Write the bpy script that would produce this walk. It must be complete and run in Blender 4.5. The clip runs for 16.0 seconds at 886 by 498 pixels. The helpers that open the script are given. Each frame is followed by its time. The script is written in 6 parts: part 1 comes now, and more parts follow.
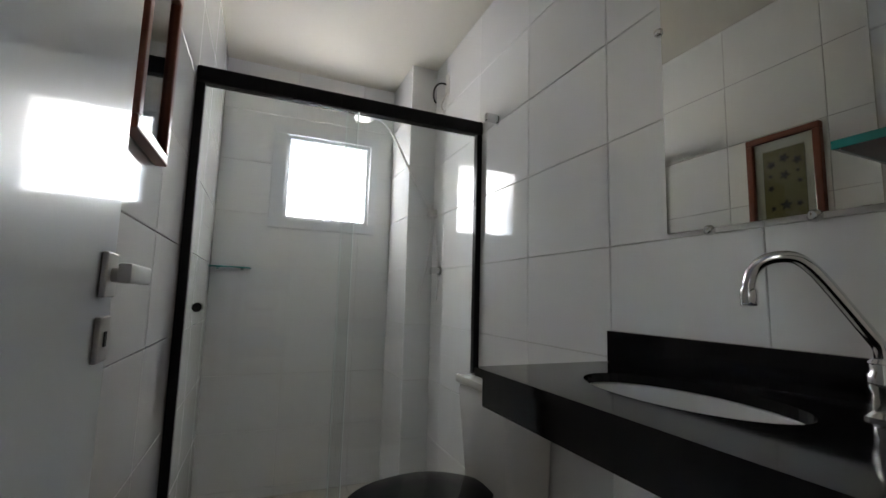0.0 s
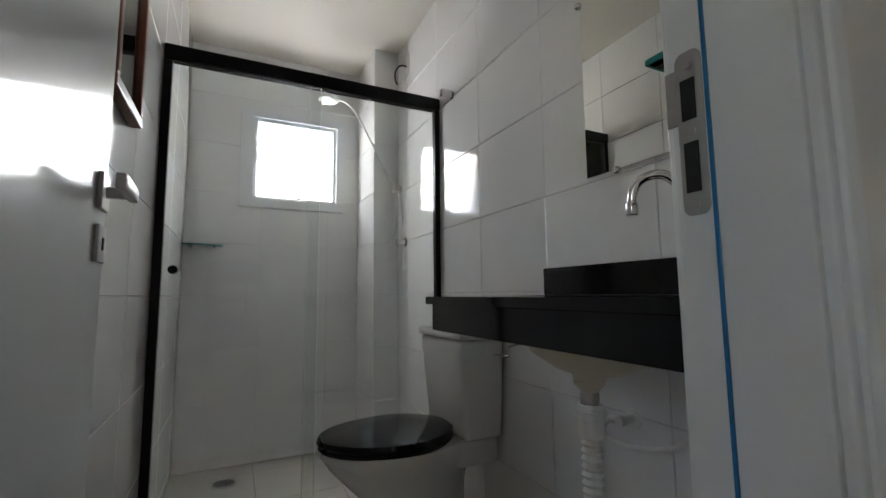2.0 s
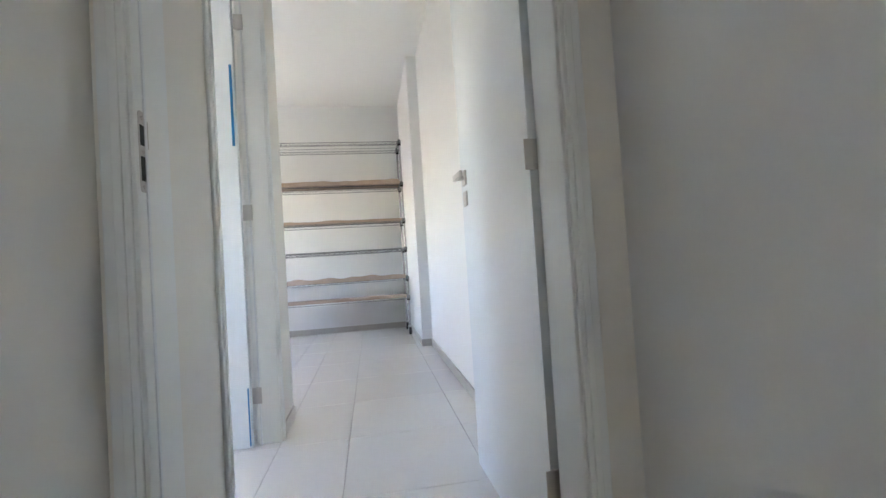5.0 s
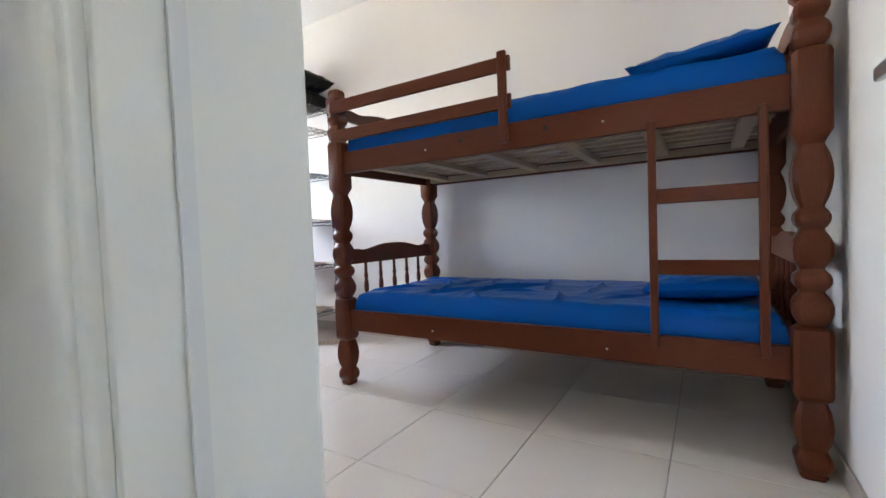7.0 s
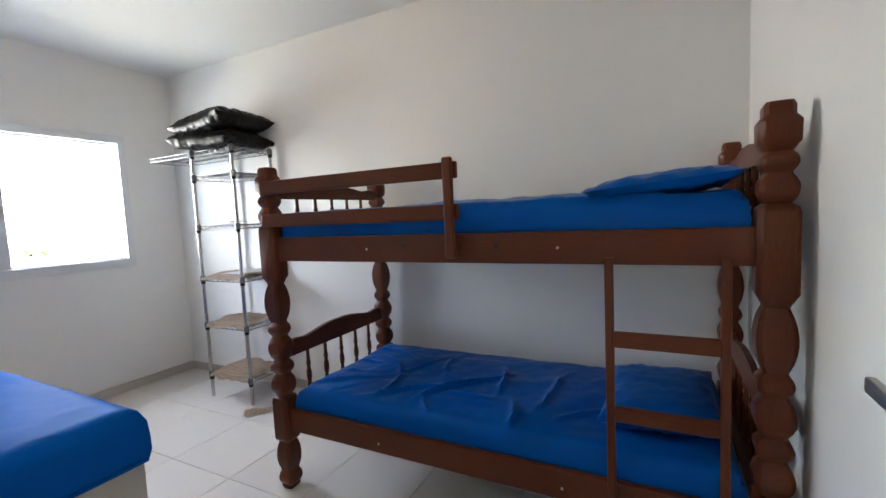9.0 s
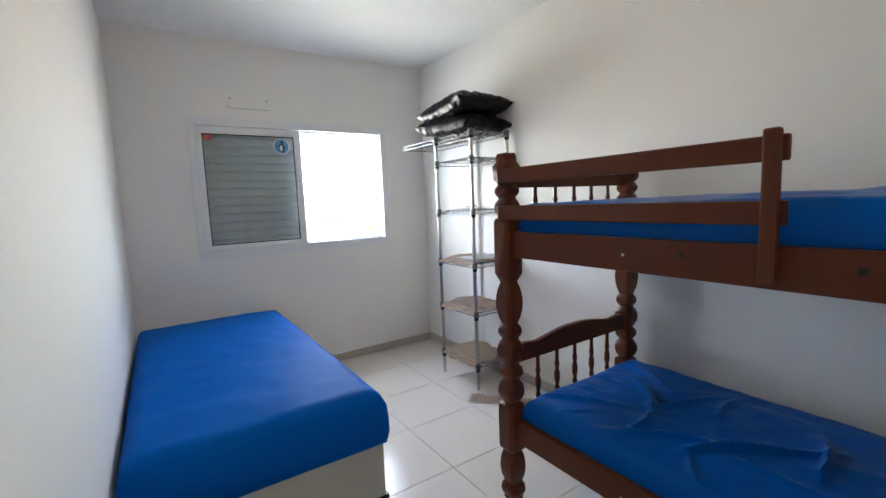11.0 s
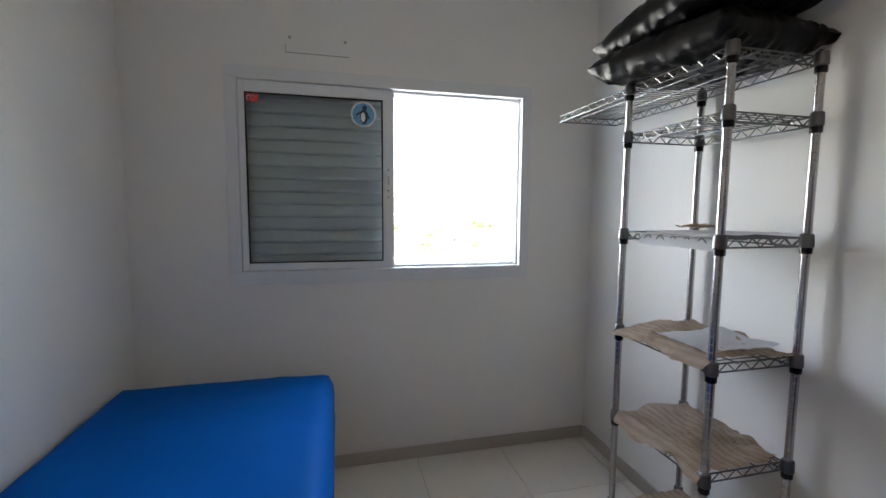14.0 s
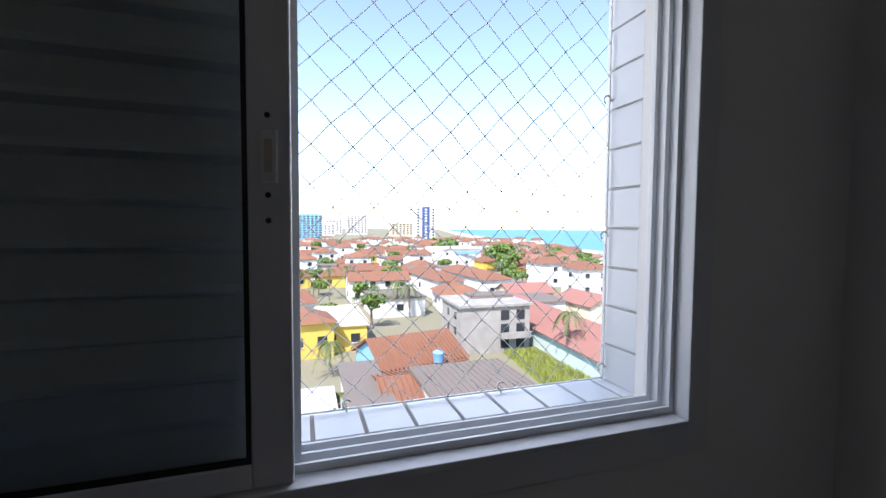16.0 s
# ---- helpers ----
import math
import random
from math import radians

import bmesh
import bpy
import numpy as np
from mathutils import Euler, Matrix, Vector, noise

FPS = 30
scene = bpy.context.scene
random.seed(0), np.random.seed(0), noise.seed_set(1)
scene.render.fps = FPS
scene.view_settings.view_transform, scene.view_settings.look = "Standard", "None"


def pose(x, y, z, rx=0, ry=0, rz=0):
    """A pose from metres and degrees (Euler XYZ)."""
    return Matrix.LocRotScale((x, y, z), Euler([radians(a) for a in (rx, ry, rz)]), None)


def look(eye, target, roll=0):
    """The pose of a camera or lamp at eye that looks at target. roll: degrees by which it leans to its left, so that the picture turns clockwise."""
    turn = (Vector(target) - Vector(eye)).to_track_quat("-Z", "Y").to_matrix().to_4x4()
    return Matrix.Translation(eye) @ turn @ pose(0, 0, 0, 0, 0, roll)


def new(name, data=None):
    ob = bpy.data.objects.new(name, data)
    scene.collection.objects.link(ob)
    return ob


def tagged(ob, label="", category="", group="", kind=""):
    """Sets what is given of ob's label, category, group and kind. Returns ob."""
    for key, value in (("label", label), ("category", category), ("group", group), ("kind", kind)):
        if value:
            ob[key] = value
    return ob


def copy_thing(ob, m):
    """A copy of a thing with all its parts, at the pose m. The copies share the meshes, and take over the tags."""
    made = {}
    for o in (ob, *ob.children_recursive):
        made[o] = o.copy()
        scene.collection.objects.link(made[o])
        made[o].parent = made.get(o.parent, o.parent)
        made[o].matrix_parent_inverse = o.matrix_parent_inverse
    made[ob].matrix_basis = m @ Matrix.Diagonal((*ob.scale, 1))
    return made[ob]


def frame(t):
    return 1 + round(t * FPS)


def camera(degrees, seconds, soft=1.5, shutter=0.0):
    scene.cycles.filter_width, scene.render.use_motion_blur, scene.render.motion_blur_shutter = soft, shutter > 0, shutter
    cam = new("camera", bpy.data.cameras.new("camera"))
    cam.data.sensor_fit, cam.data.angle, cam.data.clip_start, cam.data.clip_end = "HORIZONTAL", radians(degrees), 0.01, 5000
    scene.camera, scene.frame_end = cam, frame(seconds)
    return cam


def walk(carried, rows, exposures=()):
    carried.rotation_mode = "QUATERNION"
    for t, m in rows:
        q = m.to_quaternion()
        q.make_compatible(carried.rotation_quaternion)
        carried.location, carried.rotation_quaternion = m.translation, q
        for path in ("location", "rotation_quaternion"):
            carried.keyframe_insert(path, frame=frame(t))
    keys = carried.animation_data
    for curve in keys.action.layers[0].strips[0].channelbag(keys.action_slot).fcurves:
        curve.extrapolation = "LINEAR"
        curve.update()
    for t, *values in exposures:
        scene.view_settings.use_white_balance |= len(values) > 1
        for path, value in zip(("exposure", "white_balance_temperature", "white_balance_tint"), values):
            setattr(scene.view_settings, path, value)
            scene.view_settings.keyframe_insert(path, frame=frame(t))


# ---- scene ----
cam = camera(91.8, 16.0, shutter=0.0)
PATH = [
    (0, (-0.096, -0.096, 1.116), (0.673, 1.737, 1.342), 1.5),
    (0.5, (-0.089, -0.09, 1.064), (0.687, 1.738, 1.303), 1.4),
    (1, (-0.072, -0.126, 1.011), (0.7, 1.704, 1.241), 0.4),
    (1.5, (-0.084, -0.192, 0.982), (0.75, 1.612, 1.205), -0.1),
    (2, (-0.089, -0.248, 0.965), (0.781, 1.541, 1.171), -0.6),
    (2.5, (-0.095, -0.308, 0.95), (0.901, 1.416, 1.147), -1.3),
    (3, (-0.090, -0.375, 0.933), (1.114, 1.213, 1.106), -2.4),
    (3.5, (-0.045, -0.426, 0.916), (1.444, 0.905, 1.029), -3.5),
    (4, (0.024, -0.466, 0.889), (1.83, 0.386, 0.962), -3.5),
    (4.5, (0.121, -0.514, 0.863), (2.102, -0.243, 0.915), -3.7),
    (5, (0.133, -0.581, 0.873), (2.104, -0.915, 0.921), -3.6),
    (5.2, (0.119, -0.615, 0.87), (2.043, -1.156, 0.918), -3.5),
    (7.3, (-0.136, -1.128, 0.809), (0.781, -2.903, 0.71), -2.1),
    (7.5, (-0.151, -1.172, 0.865), (0.702, -2.978, 0.753), -2.1),
    (8, (-0.156, -1.212, 1.08), (0.644, -3.041, 0.957), -2.4),
    (8.2, (-0.157, -1.212, 1.163), (0.639, -3.042, 1.032), -2.6),
    (10.3, (0.109, -1.483, 1.407), (1.507, -2.897, 1.192), -2.5),
    (10.5, (0.133, -1.489, 1.415), (1.62, -2.808, 1.2), -2.4),
    (11, (0.177, -1.494, 1.405), (1.835, -2.591, 1.183), -2.3),
    (11.5, (0.219, -1.523, 1.418), (1.971, -2.454, 1.169), -2.5),
    (12, (0.385, -1.645, 1.4), (2.176, -2.487, 1.108), -1.4),
    (12.5, (0.592, -1.837, 1.389), (2.45, -2.527, 1.114), -1.8),
    (13, (0.842, -2.082, 1.403), (2.767, -2.559, 1.142), -0.4),
    (13.5, (1.167, -2.172, 1.399), (3.102, -2.634, 1.197), 0.4),
    (14, (1.557, -2.26, 1.412), (3.491, -2.734, 1.229), 0.4),
    (14.5, (1.969, -2.369, 1.416), (3.898, -2.867, 1.246), 0.8),
    (15, (2.363, -2.421, 1.424), (4.288, -2.934, 1.248), 1.4),
    (15.5, (2.799, -2.463, 1.451), (4.694, -3.079, 1.285), 1.4),
    (16, (3.221, -2.565, 1.467), (5.118, -3.19, 1.368), 0.4),
]
walk(cam, [(t, look(eye, target, roll)) for t, eye, target, roll in PATH],
     exposures=[(0.0, 4.12, 6900, 17), (2.5, 4.22, 6900, 17), (3.5, 4.47, 6800, 19), (4.0, 4.55, 7050, 22), (4.5, 4.96, 6600, 17), (5.2, 5.28, 6550, 17), (7.3, 5.52, 6700, 14), (8.2, 5.14, 6550, 13),
                (11.0, 4.90, 6480, 11), (13.0, 4.58, 6480, 11), (13.5, 4.40, 6480, 11), (14.0, 4.02, 6650, 12), (14.5, 3.62, 6600, 13), (15.0, 2.98, 6650, 14), (15.5, 2.25, 6700, 14),
                (16.0, 1.22, 6400, 18)])

# ---- world, sun, window light and added fill light ----
world = bpy.data.worlds.new("sky")
scene.world = world
world.use_nodes = True
wt = world.node_tree
sky = wt.nodes.new("ShaderNodeTexSky")
sky.sky_type = "NISHITA"
sky.sun_disc = False
sky.air_density = 1.2
sky.dust_density = 0.3
SUN_EL, SUN_AZ = 52.0, 312.0
sky.sun_elevation = radians(SUN_EL)
sky.sun_rotation = radians(SUN_AZ)
wt.links.new(sky.outputs[0], wt.nodes["Background"].inputs[0])
wt.nodes["Background"].inputs[1].default_value = 0.15

sun_data = bpy.data.lights.new("sun", "SUN")
sun_data.energy, sun_data.angle, sun_data.color = 4.0, radians(0.5), (1.0, 0.96, 0.9)
sun = new("sun", sun_data)
sun.matrix_world = look((0, 0, 0), (-math.sin(radians(SUN_AZ)) * math.cos(radians(SUN_EL)),
                                    -math.cos(radians(SUN_AZ)) * math.cos(radians(SUN_EL)), -math.sin(radians(SUN_EL))))


def opening_light(name, eye, target, w, h, power, color=(0.93, 0.97, 1.0)):
    data = bpy.data.lights.new(name, "AREA")
    data.shape, data.size, data.size_y, data.energy, data.color = "RECTANGLE", w, h, power, color
    ob = new(name, data)
    ob.matrix_world = look(eye, target)
    return ob


opening_light("skylight_bedroom", (4.36, -2.92, 1.66), (2.0, -2.92, 1.0), 0.95, 1.15, 2.5, (0.98, 0.985, 1.0))
opening_light("skylight_bathroom", (0.245, 2.636, 1.815), (0.245, 1.0, 1.35), 0.465, 0.475, 0.30, (0.99, 0.99, 1.0))
# added warm fill for the hall, set in an invented opening out of view
opening_light("hall_fill_light", (-1.75, -1.29, 1.575), (-1.75, 0.0, 1.42), 0.46, 0.60, 0.105, (1.0, 0.88, 0.77))
# weak added fill at the living room's invented opening
opening_light("living_fill_light", (4.15, 2.62, 1.52), (4.15, 0.0, 0.9), 0.8, 0.95, 0.03, (1.0, 0.985, 0.985))

# ---- materials ----


def material(name, base, rough=0.5, metal=0.0, grain=0.0, scale=40.0, bump=0.0, coarse=0.0, coarse_scale=3.0,
             island=0.0, object_random=0.0, coat=0.0, stretch=(1, 1, 1), spec=0.5, second=None, coat_rough=0.03):
    m = bpy.data.materials.new(name)
    m.use_nodes = True
    nt = m.node_tree
    b = nt.nodes["Principled BSDF"]
    b.inputs["Base Color"].default_value = (*base, 1)
    b.inputs["Roughness"].default_value = rough
    b.inputs["Metallic"].default_value = metal
    b.inputs["Specular IOR Level"].default_value = spec
    b.inputs["Coat Weight"].default_value = coat
    b.inputs["Coat Roughness"].default_value = coat_rough
    tc = nt.nodes.new("ShaderNodeTexCoord")
    mp = nt.nodes.new("ShaderNodeMapping")
    mp.inputs["Scale"].default_value = stretch
    nt.links.new(tc.outputs["Object"], mp.inputs[0])
    socket = None

    def mixed(prev, fac, amount, dark):
        mx = nt.nodes.new("ShaderNodeMix")
        mx.data_type = "RGBA"
        mul = nt.nodes.new("ShaderNodeMath")
        mul.operation = "MULTIPLY"
        mul.inputs[1].default_value = amount
        nt.links.new(fac, mul.inputs[0])
        nt.links.new(mul.outputs[0], mx.inputs[0])
        if prev is None:
            mx.inputs[6].default_value = (*base, 1)
        else:
            nt.links.new(prev, mx.inputs[6])
        mx.inputs[7].default_value = (*dark, 1)
        return mx.outputs[2]

    dark = second or tuple(c * 0.45 for c in base)
    n1 = None
    if grain or bump:
        n1 = nt.nodes.new("ShaderNodeTexNoise")
        n1.inputs["Scale"].default_value = scale
        n1.inputs["Detail"].default_value = 5
        nt.links.new(mp.outputs[0], n1.inputs["Vector"])
        if grain:
            socket = mixed(socket, n1.outputs[0], grain, dark)
    if coarse:
        n2 = nt.nodes.new("ShaderNodeTexNoise")
        n2.inputs["Scale"].default_value = coarse_scale
        n2.inputs["Detail"].default_value = 3
        nt.links.new(mp.outputs[0], n2.inputs["Vector"])
        socket = mixed(socket, n2.outputs[0], coarse, dark)
    if island or object_random:
        src = nt.nodes.new("ShaderNodeNewGeometry" if island else "ShaderNodeObjectInfo")
        socket = mixed(socket, src.outputs["Random Per Island" if island else "Random"], island or object_random, dark)
    if socket:
        nt.links.new(socket, b.inputs["Base Color"])
    if bump:
        bp = nt.nodes.new("ShaderNodeBump")
        bp.inputs["Strength"].default_value = bump
        bp.inputs["Distance"].default_value = 0.002
        nt.links.new(n1.outputs[0], bp.inputs["Height"])
        nt.links.new(bp.outputs[0], b.inputs["Normal"])
    return m


def glass_material(name, color=(1, 1, 1), rough=0.0):
    """Thin clear glass: mostly transparent, with a mirror reflection that grows at a glancing angle."""
    m = bpy.data.materials.new(name)
    m.use_nodes = True
    nt = m.node_tree
    nt.nodes.clear()
    out = nt.nodes.new("ShaderNodeOutputMaterial")
    mix = nt.nodes.new("ShaderNodeMixShader")
    tr = nt.nodes.new("ShaderNodeBsdfTransparent")
    gl = nt.nodes.new("ShaderNodeBsdfGlossy")
    fr = nt.nodes.new("ShaderNodeFresnel")
    fr.inputs[0].default_value = 1.45
    tr.inputs[0].default_value = (*color, 1)
    gl.inputs["Roughness"].default_value = rough
    nt.links.new(fr.outputs[0], mix.inputs[0])
    nt.links.new(tr.outputs[0], mix.inputs[1])
    nt.links.new(gl.outputs[0], mix.inputs[2])
    nt.links.new(mix.outputs[0], out.inputs[0])
    return m


M = {}
M["paint"] = material("wall_paint", (0.80, 0.79, 0.77), 0.75, grain=0.05, scale=90, bump=0.10, coarse=0.05, coarse_scale=1.5)
M["paint_hall"] = material("hall_paint", (0.80, 0.765, 0.70), 0.7, grain=0.05, scale=90, bump=0.10, coarse=0.05, coarse_scale=1.5)
M["ceiling"] = material("ceiling_paint", (0.82, 0.82, 0.80), 0.85, grain=0.04, scale=60, bump=0.06, coarse=0.04)
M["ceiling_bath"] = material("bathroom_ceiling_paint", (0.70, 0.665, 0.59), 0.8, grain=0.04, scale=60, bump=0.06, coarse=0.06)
M["joinery"] = material("white_lacquer", (0.80, 0.81, 0.79), 0.32, grain=0.03, scale=30, coarse=0.05, coarse_scale=2.0, coat=0.15)
M["leaf"] = material("door_laminate", (0.74, 0.78, 0.80), 0.30, grain=0.03, scale=30, coarse=0.05, coarse_scale=2.0, coat=0.45, coat_rough=0.035)
M["tile_wall"] = material("white_glazed_tile", (0.80, 0.80, 0.79), 0.07, grain=0.03, scale=8, coarse=0.04, coarse_scale=2, object_random=0.02, coat=0.4)
M["grout"] = material("grout", (0.67, 0.655, 0.62), 0.85, grain=0.2, scale=120, bump=0.2)
M["tile_floor"] = material("porcelain_floor_tile", (0.71, 0.675, 0.625), 0.22, grain=0.06, scale=25, coarse=0.08, coarse_scale=1.2, object_random=0.06, coat=0.2)
M["floor_base"] = material("floor_grout", (0.42, 0.39, 0.35), 0.9, grain=0.2, scale=100)
M["baseboard"] = material("porcelain_baseboard", (0.48, 0.44, 0.39), 0.3, grain=0.1, scale=30, coarse=0.1)
M["black_metal"] = material("black_anodised", (0.008, 0.008, 0.010), 0.45, grain=0.1, scale=200, spec=0.2)
M["granite"] = material("black_granite", (0.004, 0.004, 0.0045), 0.09, grain=0.5, scale=160, second=(0.016, 0.015, 0.015), spec=0.3)
M["chrome"] = material("chrome", (0.75, 0.75, 0.75), 0.12, metal=1.0, coarse=0.15, coarse_scale=12)
M["post_chrome"] = material("worn_chrome", (0.50, 0.49, 0.50), 0.20, metal=1.0, coarse=0.3, coarse_scale=9)
M["wire"] = material("chromed_wire", (0.17, 0.17, 0.175), 0.36, metal=1.0, coarse=0.25, coarse_scale=20)
M["steel"] = material("brushed_steel", (0.52, 0.50, 0.48), 0.32, metal=1.0, grain=0.2, scale=80, stretch=(1, 1, 12))
M["ceramic"] = material("white_ceramic", (0.80, 0.79, 0.76), 0.08, coarse=0.04, coat=0.5)
M["ceramic_raw"] = material("cream_ceramic", (0.62, 0.55, 0.42), 0.4, grain=0.15, scale=25, coarse=0.15)
M["white_plastic"] = material("white_plastic", (0.74, 0.72, 0.68), 0.4, grain=0.05, scale=40, coarse=0.08)
M["black_plastic"] = material("black_plastic", (0.005, 0.006, 0.008), 0.12, grain=0.1, scale=80, coat=0.03, spec=0.28)
M["wood"] = material("dark_stained_wood", (0.16, 0.036, 0.010), 0.38, grain=0.8, scale=26, bump=0.25, coarse=0.3, coarse_scale=2.5,
                     stretch=(1, 9, 9), coat=0.04, spec=0.22, second=(0.05, 0.013, 0.006))
M["wood_post"] = material("turned_stained_wood", (0.16, 0.036, 0.010), 0.38, grain=0.8, scale=26, bump=0.25, coarse=0.3, coarse_scale=2.5,
                          stretch=(9, 9, 1), coat=0.04, spec=0.22, second=(0.05, 0.013, 0.006))
M["slat"] = material("raw_pine", (0.50, 0.38, 0.24), 0.65, grain=0.4, scale=18, bump=0.2, stretch=(9, 1, 9))
M["blue"] = material("blue_vinyl_sheet", (0.0, 0.088, 0.38), 0.30, spec=0.08, grain=0.05, scale=300, bump=0.08, coarse=0.10, coarse_scale=4)
M["blue_cloth"] = material("blue_cotton_sheet", (0.0, 0.112, 0.47), 0.6, spec=0.04, grain=0.08, scale=350, bump=0.2, coarse=0.10, coarse_scale=4)
M["beige_fabric"] = material("beige_fabric", (0.62, 0.58, 0.50), 0.85, grain=0.2, scale=260, bump=0.3, coarse=0.08)
M["black_vinyl"] = material("black_vinyl", (0.007, 0.007, 0.008), 0.32, grain=0.15, scale=60, bump=0.2, spec=0.13)
M["paper"] = material("kraft_paper", (0.34, 0.225, 0.135), 0.85, grain=0.35, scale=75, bump=0.5, coarse=0.75, coarse_scale=5.5, second=(0.66, 0.58, 0.49), stretch=(1.0, 2.2, 1.0))


def emboss(m, pitch, depth, dark):
    """Adds pressed rows of short dashes to a paper material: a wave broken up by a second one across it."""
    nt = m.node_tree
    b = nt.nodes["Principled BSDF"]
    tc = nt.nodes.new("ShaderNodeTexCoord")
    waves = []
    for axis, k in (("X", 1.0), ("Y", 0.28)):
        w = nt.nodes.new("ShaderNodeTexWave")
        w.bands_direction = axis
        w.inputs["Scale"].default_value = k * 0.314 / pitch
        w.inputs["Distortion"].default_value = 1.2
        nt.links.new(tc.outputs["Object"], w.inputs["Vector"])
        waves.append(w.outputs["Fac"])
    mul = nt.nodes.new("ShaderNodeMath")
    mul.operation = "MULTIPLY"
    nt.links.new(waves[0], mul.inputs[0])
    nt.links.new(waves[1], mul.inputs[1])
    mx = nt.nodes.new("ShaderNodeMix")
    mx.data_type = "RGBA"
    sc = nt.nodes.new("ShaderNodeMath")
    sc.operation = "MULTIPLY"
    sc.inputs[1].default_value = 0.6
    nt.links.new(mul.outputs[0], sc.inputs[0])
    nt.links.new(sc.outputs[0], mx.inputs[0])
    nt.links.new(b.inputs["Base Color"].links[0].from_socket, mx.inputs[6])
    mx.inputs[7].default_value = (*dark, 1)
    nt.links.new(mx.outputs[2], b.inputs["Base Color"])
    bp = nt.nodes.new("ShaderNodeBump")
    bp.inputs["Strength"].default_value = depth
    bp.inputs["Distance"].default_value = 0.004
    nt.links.new(mul.outputs[0], bp.inputs["Height"])
    nt.links.new(b.inputs["Normal"].links[0].from_socket, bp.inputs["Normal"])
    nt.links.new(bp.outputs[0], b.inputs["Normal"])


emboss(M["paper"], 0.0085, 0.35, (0.19, 0.105, 0.05))
M["foam"] = material("white_foam_sheet", (0.75, 0.76, 0.78), 0.5, grain=0.05, scale=60, coarse=0.08)
M["aluminium"] = material("white_aluminium", (0.72, 0.74, 0.76), 0.35, grain=0.04, scale=60, coarse=0.05)
M["shutter"] = material("shutter_slat_white", (0.60, 0.66, 0.72), 0.45, grain=0.05, scale=40, coarse=0.08)
M["rubber"] = material("black_rubber", (0.014, 0.014, 0.014), 0.7, grain=0.2, scale=60)
M["film_blue"] = material("blue_film", (0.01, 0.18, 0.42), 0.3, coarse=0.2)
M["red_wood"] = material("red_brown_frame", (0.21, 0.05, 0.022), 0.3, grain=0.5, scale=30, stretch=(8, 8, 1), coat=0.3, second=(0.09, 0.02, 0.01))
M["glass"] = glass_material("clear_glass", (0.97, 0.99, 0.98))
M["glass_green"] = glass_material("greenish_shower_glass", (0.965, 0.982, 0.976))
M["teal_glass"] = material("teal_glass_edge", (0.02, 0.25, 0.23), 0.1, coat=0.5)


def mirror_material():
    m = bpy.data.materials.new("mirror_silver")
    m.use_nodes = True
    b = m.node_tree.nodes["Principled BSDF"]
    b.inputs["Base Color"].default_value = (0.70, 0.70, 0.65, 1)
    b.inputs["Metallic"].default_value = 1.0
    b.inputs["Roughness"].default_value = 0.01
    return m


M["mirror"] = mirror_material()


# ---- building helpers ----
def box(bm, x0, x1, y0, y1, z0, z1, bevel=0.0, segs=2):
    vs = [bm.verts.new(p) for p in ((x0, y0, z0), (x1, y0, z0), (x1, y1, z0), (x0, y1, z0),
                                    (x0, y0, z1), (x1, y0, z1), (x1, y1, z1), (x0, y1, z1))]
    fs = [bm.faces.new([vs[i] for i in q]) for q in ((3, 2, 1, 0), (4, 5, 6, 7), (0, 1, 5, 4), (1, 2, 6, 5), (2, 3, 7, 6), (3, 0, 4, 7))]
    if bevel:
        es = list({e for f in fs for e in f.edges})
        bmesh.ops.bevel(bm, geom=es, offset=bevel, segments=segs, affect="EDGES", profile=0.5)


def boxes(*items, bevel=0.0):
    bm = bmesh.new()
    for it in items:
        box(bm, *it, bevel=bevel)
    return bm


def rod(bm, a, b, r, sides=10, r2=None):
    a, b = Vector(a), Vector(b)
    d = b - a
    m = Matrix.Translation((a + b) / 2) @ d.to_track_quat("Z", "Y").to_matrix().to_4x4()
    bmesh.ops.create_cone(bm, cap_ends=True, segments=sides, radius1=r, radius2=r if r2 is None else r2, depth=d.length, matrix=m)


def tube(bm, pts, r, sides=8):
    """A bent round tube along the points."""
    pts = [Vector(p) for p in pts]
    rings = []
    up = Vector((0, 0, 1))
    for i, p in enumerate(pts):
        d = (pts[min(i + 1, len(pts) - 1)] - pts[max(i - 1, 0)]).normalized()
        side = d.cross(up)
        if side.length < 0.05:
            side = d.cross(Vector((1, 0, 0)))
        side.normalize()
        n = side.cross(d)
        rings.append([bm.verts.new(p + (side * math.cos(a) + n * math.sin(a)) * r) for a in (2 * math.pi * k / sides for k in range(sides))])
    for q, w in zip(rings, rings[1:]):
        for k in range(sides):
            bm.faces.new((q[k], q[(k + 1) % sides], w[(k + 1) % sides], w[k]))
    bm.faces.new(rings[0][::-1])
    bm.faces.new(rings[-1])


def lathe(bm, profile, cx=0.0, cy=0.0, sides=16):
    """Turns (radius, height) pairs about an upright axis."""
    rings = [[bm.verts.new((cx + r * math.cos(a), cy + r * math.sin(a), z)) for a in (2 * math.pi * k / sides for k in range(sides))]
             for r, z in profile]
    for q, w in zip(rings, rings[1:]):
        for k in range(sides):
            bm.faces.new((q[k], q[(k + 1) % sides], w[(k + 1) % sides], w[k]))
    bm.faces.new(rings[0][::-1])
    bm.faces.new(rings[-1])


def arc(c, r, a0, a1, axis_u, axis_v, n=10):
    c, u, v = Vector(c), Vector(axis_u), Vector(axis_v)
    return [c + u * (r * math.cos(radians(a0 + (a1 - a0) * i / n))) + v * (r * math.sin(radians(a0 + (a1 - a0) * i / n))) for i in range(n + 1)]


